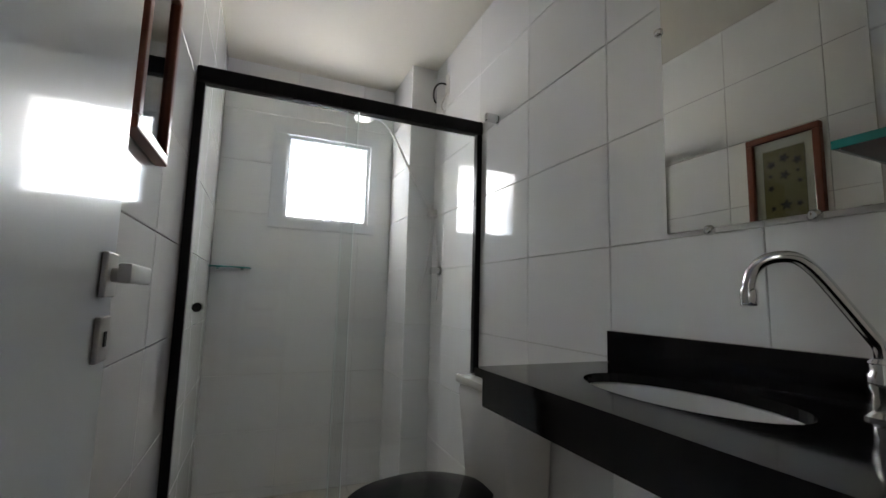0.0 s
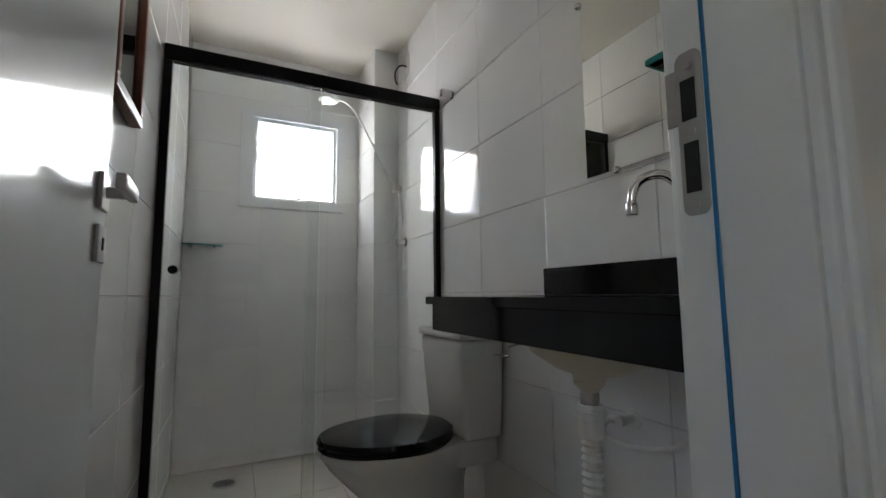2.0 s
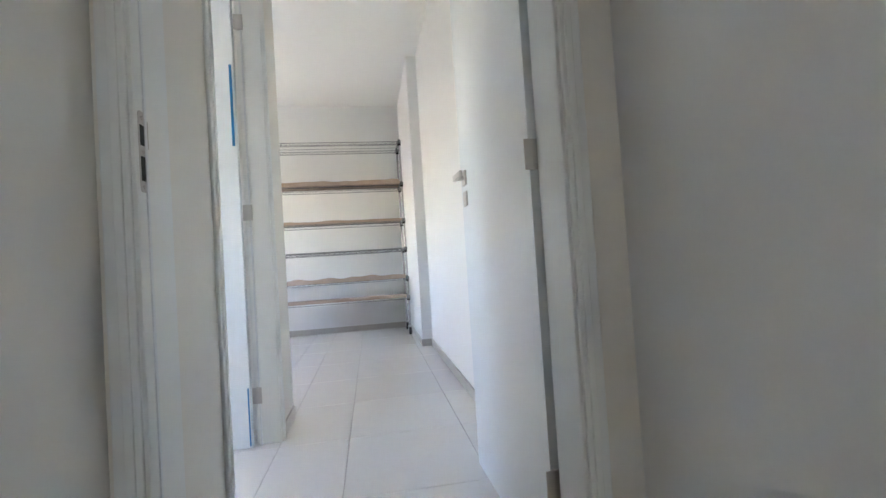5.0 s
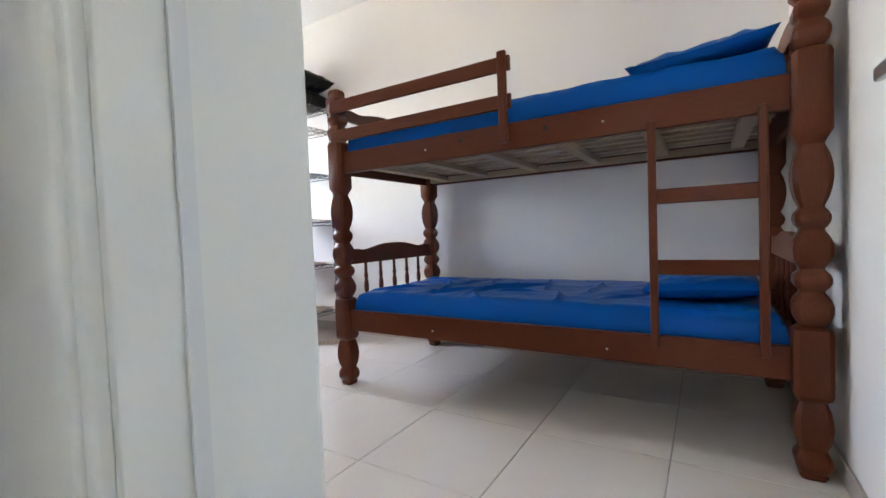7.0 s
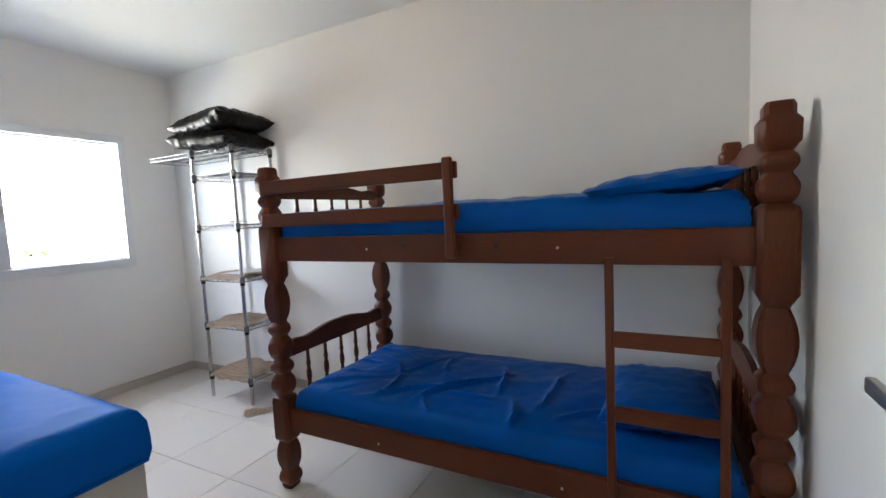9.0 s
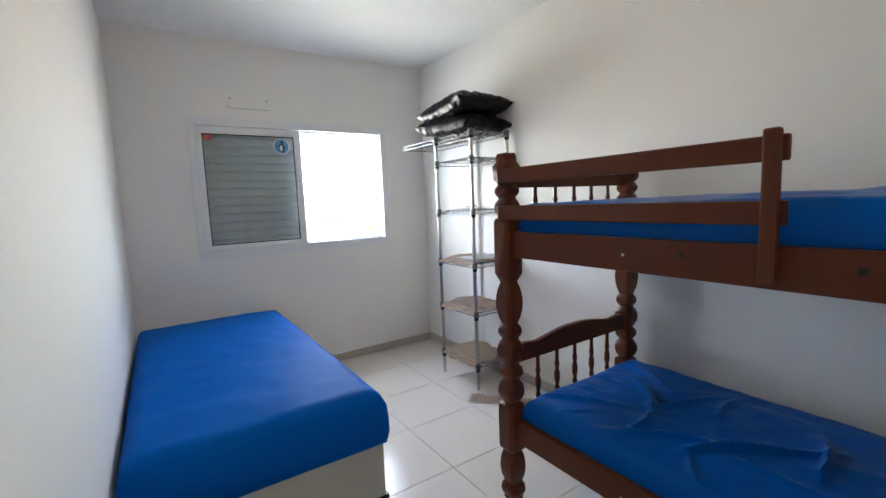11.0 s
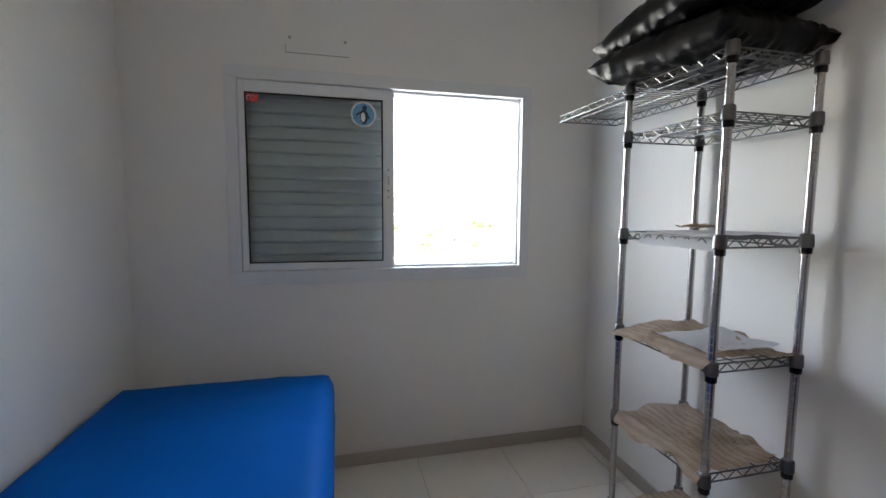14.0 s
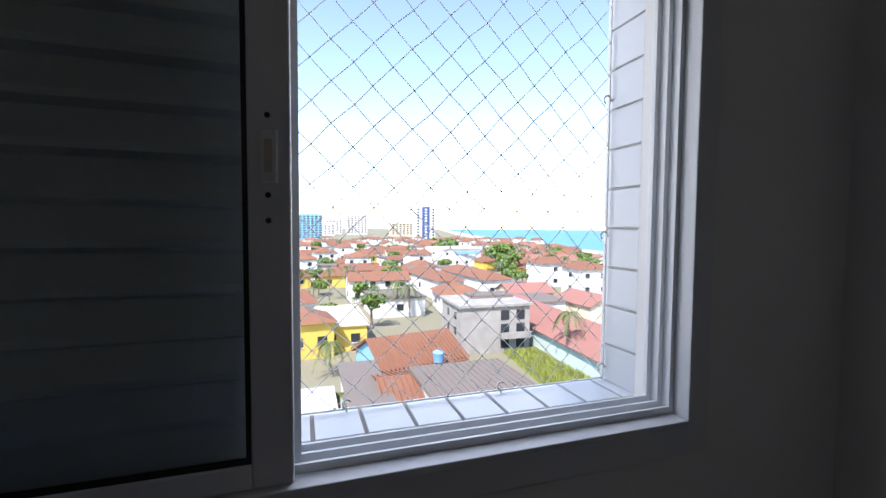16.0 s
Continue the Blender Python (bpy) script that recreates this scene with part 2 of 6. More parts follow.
def mesh_of(name, bm, mat, smooth=False):
    bmesh.ops.recalc_face_normals(bm, faces=bm.faces)
    me = bpy.data.meshes.new(name)
    bm.to_mesh(me)
    bm.free()
    me.materials.append(mat)
    if smooth:
        for p in me.polygons:
            p.use_smooth = True
        me.set_sharp_from_angle(angle=radians(40))
    return me


def thing(name, label, category, at=(0, 0, 0), group="", kind="", rz=0.0):
    ob = new(name)
    ob.empty_display_size = 0.1
    ob.matrix_world = pose(*at, 0, 0, rz)
    return tagged(ob, label, category, group, kind)


def part(name, bm, mat, parent, label="", smooth=False):
    ob = new(name, mesh_of(name, bm, mat, smooth))
    ob.parent = parent
    if label:
        tagged(ob, label)
    return ob


def setting(name, bm, mat, label, category, smooth=False):
    return tagged(new(name, mesh_of(name, bm, mat, smooth)), label, category, kind="structure")


# ---- large structure ----
H_BED, H_BATH, H_LIV = 2.67, 2.48, 3.00
T = 0.14
YI = 0.022                       # bathroom face of that wall
YH = -0.083                      # hall face of the bathroom wall
YR = -1.16                       # hall face of the bedroom wall
YB1, YB0 = -1.30, -3.74          # bedroom depth
XB0, XB1 = -0.46, 3.86           # bedroom length
XL, XR, YK = -0.36, 0.80, 2.58   # bathroom left, right, back
XD = 1.03                        # hall end wall with the living room door

floor = setting("floor", boxes((-0.9, 4.0, -4.0, YB1, -0.15, -0.006), (-3.1, -0.9, YB1, YI, -0.15, -0.006), (-0.9, 6.09, YB1, 2.75, -0.15, -0.006)), M["floor_base"], "grey grout bed under pale porcelain floor tiles", "floor")

wall_bath_door = setting("wall_bathroom_door", boxes(
    (-3.10, -0.335, YH, YI, 0, H_LIV), (-0.335, 0.315, YH, YI, 2.10, H_LIV), (0.315, 1.68, YH, YI, 0, H_LIV),
    (1.68, 2.45, YH, YI, 2.36, H_LIV), (2.45, 2.80, YH, YI, 0, H_LIV)), M["paint_hall"],
    "off-white painted wall with bathroom doorway", "wall")
wall_bath_left = setting("wall_bathroom_west", boxes((XL - T, XL - 0.006, YI, YK + T, 0, H_LIV)), M["grout"], "tiled bathroom side wall", "wall")
wall_bath_right = setting("wall_bathroom_east", boxes((XR + 0.006, XR + T, YI, YK + T, 0, H_LIV)), M["grout"], "white tiled bathroom wall behind the sink", "wall")
WX0, WX1, WZ0, WZ1 = -0.01, 0.50, 1.555, 2.075
wall_bath_back = setting("wall_bathroom_window", boxes(
    (XL - 0.006, WX0, YK + 0.006, YK + T, 0, H_BED), (WX1, XR + 0.006, YK + 0.006, YK + T, 0, H_BED),
    (WX0, WX1, YK + 0.006, YK + T, 0, WZ0), (WX0, WX1, YK + 0.006, YK + T, WZ1, H_BED)), M["grout"], "tiled shower wall with a small window", "wall")
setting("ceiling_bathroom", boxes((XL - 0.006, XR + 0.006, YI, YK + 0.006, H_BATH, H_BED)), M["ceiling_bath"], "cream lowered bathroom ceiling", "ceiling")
setting("ceiling", boxes((-0.9, 4.0, -4.0, YB1, H_BED, H_LIV + 0.15), (-3.1, XD, YR, YH, H_BED, H_LIV + 0.15), (-0.9, 6.09, YB1, YR, H_LIV, H_LIV + 0.15), (-0.9, XD, YH, 2.75, H_LIV, H_LIV + 0.15), (XD, 6.09, YR, 2.75, H_LIV, H_LIV + 0.15)), M["ceiling"], "white painted flat ceiling", "ceiling")

# the hole at x -2.0..-1.5 is invented, unseen, and lets light into the hall
wall_bed_north = setting("wall_bedroom_door", boxes(
    (-3.10, -2.0, YB1, YR, 0, H_LIV), (-2.0, -1.5, YB1, YR, 0, 1.25), (-2.0, -1.5, YB1, YR, 1.90, H_LIV), (-1.5, -0.405, YB1, YR, 0, H_LIV), (-0.405, 0.19, YB1, YR, 2.10, H_LIV), (0.19, 6.09, YB1, YR, 0, H_LIV)), M["paint"],
    "off-white painted wall with bedroom doorway", "wall")
wall_bed_west = setting("wall_bedroom_west", boxes((XB0 - T, XB0, YB0, YB1, 0, H_BED)), M["paint"], "off-white painted bedroom end wall", "wall")
wall_bed_south = setting("wall_bedroom_south", boxes((XB0 - T, XB1 + T, YB0 - T, YB0, 0, H_BED)), M["paint"], "off-white painted wall behind the bunk bed", "wall")
VY0, VY1, VZ0, VZ1 = -3.285, -1.785, 1.085, 2.045
wall_bed_east = setting("wall_bedroom_window", boxes(
    (XB1, XB1 + T, YB0, VY0, 0, H_BED), (XB1, XB1 + T, VY1, YB1, 0, H_BED),
    (XB1, XB1 + T, VY0, VY1, 0, VZ0), (XB1, XB1 + T, VY0, VY1, VZ1, H_BED)), M["paint"], "off-white painted wall with a sliding window", "wall")

wall_hall_west = setting("wall_hall_west", boxes((-3.10, -2.96, YR, YH, 0, H_BED)), M["paint_hall"], "plain painted hall end wall", "wall")
DY0, DY1 = -1.02, -0.15
wall_hall_end = setting("wall_hall_east", boxes(
    (XD, XD + T, YR, DY0, 0, H_LIV), (XD, XD + T, DY1, YH, 0, H_LIV), (XD, XD + T, DY0, DY1, 2.36, H_LIV)), M["paint_hall"],
    "off-white painted hall end wall with a doorway", "wall")
XV = 5.95
wall_living_end = setting("wall_living_east", boxes((XV, XV + T, YR, 2.6, 0, H_LIV)), M["paint"], "white living room end wall", "wall")
wall_living_pier = setting("wall_living_pier", boxes((4.52, XV, YR, -1.055, 0, H_LIV)), M["paint"], "white wall step beside the rack", "wall")
# this opening is out of view, added only to let daylight into the room
wall_living_back = setting("wall_living_window", boxes(
    (2.80, 3.75, 2.46, 2.60, 0, H_LIV), (4.55, XV, 2.46, 2.60, 0, H_LIV), (3.75, 4.55, 2.46, 2.60, 0, 1.05), (3.75, 4.55, 2.46, 2.60, 2.0, H_LIV)),
    M["paint"], "white living room wall with an added unseen light opening", "wall")
wall_living_west = setting("wall_living_west", boxes((2.66, 2.80, YI, 2.6, 0, H_LIV)), M["paint"], "white partition wall", "wall")
# unseen hole added here so that sky light brightens the side room
wall_room_back = setting("wall_side_room", boxes((XR + T, 1.4, 2.46, 2.60, 0, H_LIV), (2.2, 2.66, 2.46, 2.60, 0, H_LIV), (1.4, 2.2, 2.46, 2.60, 0, 1.05), (1.4, 2.2, 2.46, 2.60, 2.0, H_LIV)), M["paint"], "plain painted side room wall with an added unseen light opening", "wall")


# ---- openings: linings, architraves, leaves ----
def door_lining(name, x0, x1, y0, y1, z1, along, label):
    """A white lining with architraves on both faces; the opening runs along x or y between x0..x1, y0..y1."""
    d = thing(name, label, "door frame", kind="structure")
    f, w, p = 0.018, 0.055, 0.012
    if along == "x":
        part("jamb", boxes((x0 - 0.015, x0 + f - 0.015, y0 - 0.002, y1 + 0.002, 0, z1), bevel=0.002), M["joinery"], d)
        part("jamb", boxes((x1 - f + 0.015, x1 + 0.015, y0 - 0.002, y1 + 0.002, 0, z1), bevel=0.002), M["joinery"], d)
        part("head", boxes((x0, x1, y0, y1, z1 - f, z1), bevel=0.002), M["joinery"], d)
        for ya, yb in ((y0 - p, y0), (y1, y1 + p)):
            part("architrave", boxes((x0 - w, x0 - 0.005, ya, yb, 0, z1 + w), (x0 - w * 0.62, x0 - w * 0.3, ya - (0.005 if ya < y0 else 0), yb + (0.005 if ya >= y0 else 0), 0, z1 + w * 0.6), bevel=0.003), M["joinery"], d)
            part("architrave", boxes((x1 + 0.005, x1 + w, ya, yb, 0, z1 + w), (x1 + w * 0.3, x1 + w * 0.62, ya - (0.005 if ya < y0 else 0), yb + (0.005 if ya >= y0 else 0), 0, z1 + w * 0.6), bevel=0.003), M["joinery"], d)
            part("architrave", boxes((x0 - 0.005, x1 + 0.005, ya, yb, z1 - 0.005, z1 + w), bevel=0.003), M["joinery"], d)
    else:
        part("jamb", boxes((x0 - 0.002, x1 + 0.002, y0 - 0.015, y0 + f - 0.015, 0, z1), bevel=0.002), M["joinery"], d)
        part("jamb", boxes((x0 - 0.002, x1 + 0.002, y1 - f + 0.015, y1 + 0.015, 0, z1), bevel=0.002), M["joinery"], d)
        part("head", boxes((x0, x1, y0, y1, z1 - f, z1), bevel=0.002), M["joinery"], d)
        for xa, xb in ((x0 - p, x0), (x1, x1 + p)):
            part("architrave", boxes((xa, xb, y0 - w, y0 - 0.005, 0, z1 + w), (xa - (0.005 if xa < x0 else 0), xb + (0.005 if xa >= x0 else 0), y0 - w * 0.62, y0 - w * 0.3, 0, z1 + w * 0.6), bevel=0.003), M["joinery"], d)
            part("architrave", boxes((xa, xb, y1 + 0.005, y1 + w, 0, z1 + w), (xa - (0.005 if xa < x0 else 0), xb + (0.005 if xa >= x0 else 0), y1 + w * 0.3, y1 + w * 0.62, 0, z1 + w * 0.6), bevel=0.003), M["joinery"], d)
            part("architrave", boxes((xa, xb, y0 - 0.005, y1 + 0.005, z1 - 0.005, z1 + w), bevel=0.003), M["joinery"], d)
    return d


def strike_plate(parent, at, rz, m="steel", lip=-1):
    """A long steel strike plate with two bolt pockets; it lies in the local x = 0 plane, facing -x."""
    ys = sorted((0.024 * lip, 0.0122 * lip))
    bm = boxes((-0.0026, 0.0, ys[0], ys[1], 0.010, 0.066), bevel=0.0008)
    rim = [(sy * 0.005 + 0.008 * math.cos(radians(a)), sz * 0.070 + 0.010 * math.sin(radians(a)))
           for sy, sz, a0 in ((1, 1, 0), (-1, 1, 90), (-1, -1, 180), (1, -1, 270)) for a in range(a0, a0 + 91, 18)]
    back, front = [bm.verts.new((0.0, *p)) for p in rim], [bm.verts.new((-0.002, *p)) for p in rim]
    bm.faces.new(front[::-1])
    for i in range(len(rim)):
        k = (i + 1) % len(rim)
        bm.faces.new((back[i], back[k], front[k], front[i]))
    bmesh.ops.recalc_face_normals(bm, faces=bm.faces)
    p = part("strike_plate", bm, M[m], parent, "worn brushed steel strike plate")
    p.matrix_local = pose(*at, 0, 0, rz)
    for z0, z1 in ((0.012, 0.052), (-0.058, -0.010)):
        q = part("bolt_pocket", boxes((-0.0032, -0.0020, -0.006, 0.008, z0, z1)), M["rubber"], p)
    for z in (-0.070, 0.0, 0.066):
        bm = bmesh.new()
        rod(bm, (-0.0042, 0, z), (-0.002, 0, z), 0.0045)
        part("screw", bm, M["steel"], p)


def hinge(parent, at, rz):
    bm = boxes((-0.022, 0.022, -0.0015, 0.0015, -0.04, 0.04), bevel=0.0006)
    rod(bm, (0, -0.004, -0.04), (0, -0.004, 0.04), 0.006)
    h = part("hinge", bm, M["steel"], parent, "brushed steel butt hinge", smooth=True)
    h.matrix_local = pose(*at, 0, 0, rz)
    return h


def lever_set(leaf, y, face, side, z=1.06):
    """Square rose, flat lever and key plate on one face of a leaf. face: x of the face; side: +1 or -1, away from it; lever points to -y."""
    s = side
    xs = sorted((face, face + 0.008 * s))
    part("rose", boxes((*xs, y - 0.026, y + 0.026, z - 0.030, z + 0.030), bevel=0.002), M["steel"], leaf)
    bm = bmesh.new()
    rod(bm, (face, y, z), (face + 0.045 * s, y, z), 0.010)
    xs = sorted((face + 0.036 * s, face + 0.050 * s))
    box(bm, *xs, y - 0.105, y + 0.014, z - 0.012, z + 0.012, bevel=0.003)
    part("handle", bm, M["steel"], leaf, "flat brushed steel lever handle", smooth=True)
    xs = sorted((face, face + 0.007 * s))
    kp = part("key_plate", boxes((*xs, y - 0.026, y + 0.026, z - 0.115, z - 0.055), bevel=0.002), M["steel"], leaf)
    xs = sorted((face + 0.0068 * s, face + 0.0085 * s))
    part("keyhole", boxes((*xs, y - 0.005, y + 0.005, z - 0.095, z - 0.075)), M["rubber"], kp)


# bathroom doorway, leaf swung open against the left wall
dl = door_lining("door_1", -0.32, 0.30, YH, YI, 2.10, "x", "white lacquered bathroom door frame")
strike_plate(dl, (0.2975, 0.002, 1.115), 0, lip=1)
part("seal_strip", boxes((0.2945, 0.2972, -0.0165, -0.0133, 0.0, 2.08)), M["film_blue"], dl, "blue protective film strip")
bl = thing("bathroom_door", "white laminate bathroom door standing open inward", "door")
part("leaf", boxes((-0.305, -0.270, 0.042, 0.655, 0.008, 2.085), bevel=0.002), M["leaf"], bl)
lever_set(bl, 0.612, -0.270, 1, z=1.135)
for z in (0.25, 1.05, 1.85):
    hinge(bl, (-0.312, 0.040, z), 90)

bl.matrix_world = Matrix.Translation((-0.29, 0.042, 0)) @ pose(0, 0, 0, 0, 0, 2.0) @ Matrix.Translation((0.29, -0.042, 0))

# hall end doorway, leaf open into the living room
d2 = door_lining("door_2", XD, XD + T, DY0, DY1, 2.36, "y", "white lacquered living room door frame")
strike_plate(d2, (XD + 0.022, DY1 - 0.002, 1.12), 90)
part("seal_strip", boxes((XD + 0.030, XD + 0.038, DY1 - 0.006, DY1 - 0.003, 0, 2.34)), M["aluminium"], d2)
rl = thing("living_room_door", "white laminate door standing open, hinged at the hall end", "door")
part("leaf", boxes((0, 0.735, -0.018, 0.018, 0.008, 2.345), bevel=0.002), M["leaf"], rl)
rl.matrix_world = pose(XD + 0.157, DY0 + 0.002, 0, 0, 0, 1.5)


def lever_y(leaf, x, face, side, z=1.06, direction=1):
    ys = sorted((face, face + 0.008 * side))
    part("rose", boxes((x - 0.026, x + 0.026, *ys, z - 0.03, z + 0.03), bevel=0.002), M["steel"], leaf)
    bm = bmesh.new()
    rod(bm, (x, face, z), (x, face + 0.045 * side, z), 0.010)
    ys = sorted((face + 0.036 * side, face + 0.050 * side))
    xs = sorted((x + 0.014 * direction, x - 0.105 * direction))
    box(bm, *xs, *ys, z - 0.012, z + 0.012, bevel=0.003)
    part("handle", bm, M["steel"], leaf, "flat brushed steel lever handle", smooth=True)
    ys = sorted((face, face + 0.007 * side))
    part("key_plate", boxes((x - 0.026, x + 0.026, *ys, z - 0.115, z - 0.055), bevel=0.002), M["steel"], leaf)


lever_y(rl, 0.665, 0.018, 1, z=1.20)
for z in (0.28, 1.13, 2.10):
    hinge(rl, (-0.006, 0.010, z), 90)

# side doorway beyond it, leaf open into the dark side room
d3 = door_lining("door_3", 1.68, 2.45, YH, YI, 2.36, "x", "white lacquered side room door frame")
part("seal_strip", boxes((2.432, 2.4385, 0.004, 0.011, 0, 2.34)), M["aluminium"], d3, "grey rubber seal strip")
part("film_strip", boxes((2.389, 2.3945, 0.050, 0.062, 1.50, 1.91), (2.389, 2.3945, 0.046, 0.052, 0.02, 0.30)), M["film_blue"], d3, "peeling blue protective film")
sl = thing("side_room_door", "white laminate door opened inward to the side room", "door")
part("leaf", boxes((2.395, 2.430, 0.042, 0.80, 0.008, 2.345), bevel=0.002), M["leaf"], sl)
for z in (0.25, 1.17, 2.15):
    hinge(sl, (2.430, 0.018, z), 90)

# bedroom doorway, leaf open along the end wall
d4 = door_lining("door_4", -0.395, 0.18, YB1, YR, 2.10, "x", "white lacquered bedroom door frame")
strike_plate(d4, (0.1765, -1.232, 1.10), 0)
part("seal_strip", boxes((0.1735, 0.1765, -1.207, -1.196, 0, 2.08)), M["aluminium"], d4, "grey rubber seal strip")
rb = thing("bedroom_door", "white laminate bedroom door standing open against the wall", "door")
part("leaf", boxes((-0.445, -0.410, -2.072, -1.305, 0.008, 2.085), bevel=0.002), M["leaf"], rb)
lever_set(rb, -2.01, -0.410, 1, z=1.060)


# ---- baseboards ----
def baseboard(name, items):
    setting(name, boxes(*items, bevel=0.002), M["baseboard"], "taupe porcelain baseboard", "baseboard")


bb, bh = 0.010, 0.072
baseboard("baseboard_1", [(-0.40, XB1 - 0.01, YB0, YB0 + bb, 0, bh), (XB1 - bb, XB1, YB0 + bb, YB1, 0, bh), (0.23, XB1 - bb, YB1 - bb, YB1, 0, bh), (XB0, XB0 + bb, YB0, -2.1, 0, bh)])
baseboard("baseboard_2", [(XD + T + 0.02, 4.52, YR, YR + bb, 0, bh), (4.52 - bb, 4.52, YR + bb, -1.055 + bb, 0, bh), (4.52, XV - bb, -1.055, -1.055 + bb, 0, bh),
                          (XV - bb, XV, -1.045, 2.4, 0, bh), (2.52, 2.80, YH - bb, YH, 0, bh), (0.23, XD - 0.02, YR, YR + bb, 0, bh), (0.37, XD - 0.02, YH - bb, YH, 0, bh)])


# ---- bunk bed ----
def carved(bm, cx, cy, profile, flat=0.72):
    """A square post whose outline swells and narrows: eight sides with the corners cut."""
    rings = []
    for r, z in profile:
        c = r * flat
        rings.append([bm.verts.new((cx + x, cy + y, z)) for x, y in ((r, -c), (r, c), (c, r), (-c, r), (-r, c), (-r, -c), (-c, -r), (c, -r))])
    for q, w in zip(rings, rings[1:]):
        for k in range(8):
            bm.faces.new((q[k], q[(k + 1) % 8], w[(k + 1) % 8], w[k]))
    bm.faces.new(rings[0][::-1])
    bm.faces.new(rings[-1])


def bead(z0, z1, r0, r1, n=5):
    return [(r0 + (r1 - r0) * math.sin(math.pi * i / n) ** 0.8, z0 + (z1 - z0) * i / n) for i in range(n + 1)]


def post_profile():
    r, n = 0.049, 0.030
    p = [(0.030, 0.0), (0.036, 0.012)] + bead(0.02, 0.09, 0.033, 0.046) + bead(0.095, 0.245, 0.033, 0.048, 6)
    p += [(0.045, 0.255), (r, 0.27), (r, 0.45), (0.046, 0.47)]
    p += bead(0.48, 0.585, n, r) + bead(0.59, 0.655, n, 0.046) + bead(0.66, 0.775, n, r, 6) + bead(0.78, 0.845, n, 0.044)
    p += bead(0.85, 1.035, n, r, 7)
    p += [(0.034, 1.045), (r, 1.075), (r, 1.30), (0.045, 1.315)]
    p += bead(1.325, 1.405, 0.031, 0.046) + bead(1.41, 1.465, 0.031, 0.044)
    p += [(0.034, 1.47), (0.047, 1.49), (0.048, 1.545), (0.036, 1.562), (0.036, 1.585), (0.030, 1.598)]
    return p


bunk = thing("bunk_bed", "dark-stained turned wooden bunk bed against the wall", "bunk bed")
PX0, PX1, PY0, PY1 = -0.380, 1.592, -3.655, -2.775
for px in (PX0, PX1):
    for py in (PY0, PY1):
        bm = bmesh.new()
        carved(bm, px, py, post_profile())
        part("post", bm, M["wood_post"], bunk, smooth=True)
for z0, z1 in ((0.300, 0.410), (1.150, 1.262)):
    for py in (PY0, PY1):
        part("side_rail", boxes((PX0 + 0.045, PX1 - 0.045, py - 0.014, py + 0.014, z0, z1), bevel=0.004), M["wood"], bunk)
    for px in (PX0, PX1):
        part("end_rail", boxes((px - 0.013, px + 0.013, PY0 + 0.045, PY1 - 0.045, z0, z1), bevel=0.004), M["wood"], bunk)
for x, z in ((1.02, 0.343), (0.225, 0.343), (1.02, 1.205), (0.22, 1.206)):
    bm = bmesh.new()
    rod(bm, (x, PY1 + 0.012, z), (x, PY1 + 0.0155, z), 0.0052)
    part("bolt_cap", bm, M["steel"], bunk, "small pale bolt cap")
for x, z in ((0.44, 1.215), (0.83, 1.22)):
    bm = bmesh.new()
    rod(bm, (x, PY1 + 0.012, z), (x, PY1 + 0.0148, z), 0.010)
    part("wood_plug", bm, M["rubber"], bunk, "dark wooden plug")


def arched_board(x, z_mid, z_end, z_bot, t=0.022):
    """A headboard plank with a cut-out wavy top edge, running along y."""
    bm = bmesh.new()
    n = 24
    y0, y1 = PY0 + 0.03, PY1 - 0.03
    cols = []
    for i in range(n + 1):
        u = i / n
        s = abs(2 * u - 1)
        k = 0.5 + 0.5 * math.cos(math.pi * min(1, max(0, (s - 0.10) / 0.72)))
        top = z_end + (z_mid - z_end) * k + 0.012 * math.sin(math.pi * min(1, max(0, (s - 0.70) / 0.30)))
        y = y0 + (y1 - y0) * u
        cols.append([bm.verts.new((x + dx, y, z)) for dx, z in ((-t / 2, z_bot), (t / 2, z_bot), (t / 2, top), (-t / 2, top))])
    for a, b in zip(cols, cols[1:]):
        for k in range(4):
            bm.faces.new((a[k], a[(k + 1) % 4], b[(k + 1) % 4], b[k]))
    bm.faces.new(cols[0][::-1])
    bm.faces.new(cols[-1])
    return bm


SPINDLE = [(0.009, 0.0), (0.009, 0.03), (0.013, 0.05), (0.008, 0.065), (0.014, 0.09), (0.014, 0.12), (0.008, 0.145), (0.013, 0.16), (0.009, 0.18), (0.009, 0.24)]
for px in (PX0, PX1):
    for zb, ze, zm, zs in ((0.655, 0.728, 0.764, 0.405), (1.450, 1.500, 1.532, 1.255)):
        part("headboard", arched_board(px, zm, ze, zb), M["wood"], bunk)
        k = (zb - zs + 0.01) / 0.24
        for i in range(5):
            bm = bmesh.new()
            lathe(bm, [(r, zs + z * k) for r, z in SPINDLE], px, PY0 + 0.04 + (i + 1) * (PY1 - PY0 - 0.08) / 6, 8)
            part("spindle", bm, M["wood_post"], bunk, smooth=True)
# guard rail
GX = 0.600
for z0, z1 in ((1.468, 1.530), (1.314, 1.375)):
    part("guard_rail", boxes((GX - 0.028, PX1 + 0.01, PY1 + 0.030, PY1 + 0.050, z0, z1), bevel=0.005), M["wood"], bunk)
part("guard_post", boxes((GX - 0.019, GX + 0.019, PY1 + 0.0505, PY1 + 0.074, 1.172, 1.545), bevel=0.007), M["wood_post"], bunk)
# ladder
for lx in (0.056, -0.262):
    part("ladder_upright", boxes((lx - 0.0135, lx + 0.0135, PY1 + 0.016, PY1 + 0.040, 0.372, 1.175), bevel=0.006), M["wood_post"], bunk)
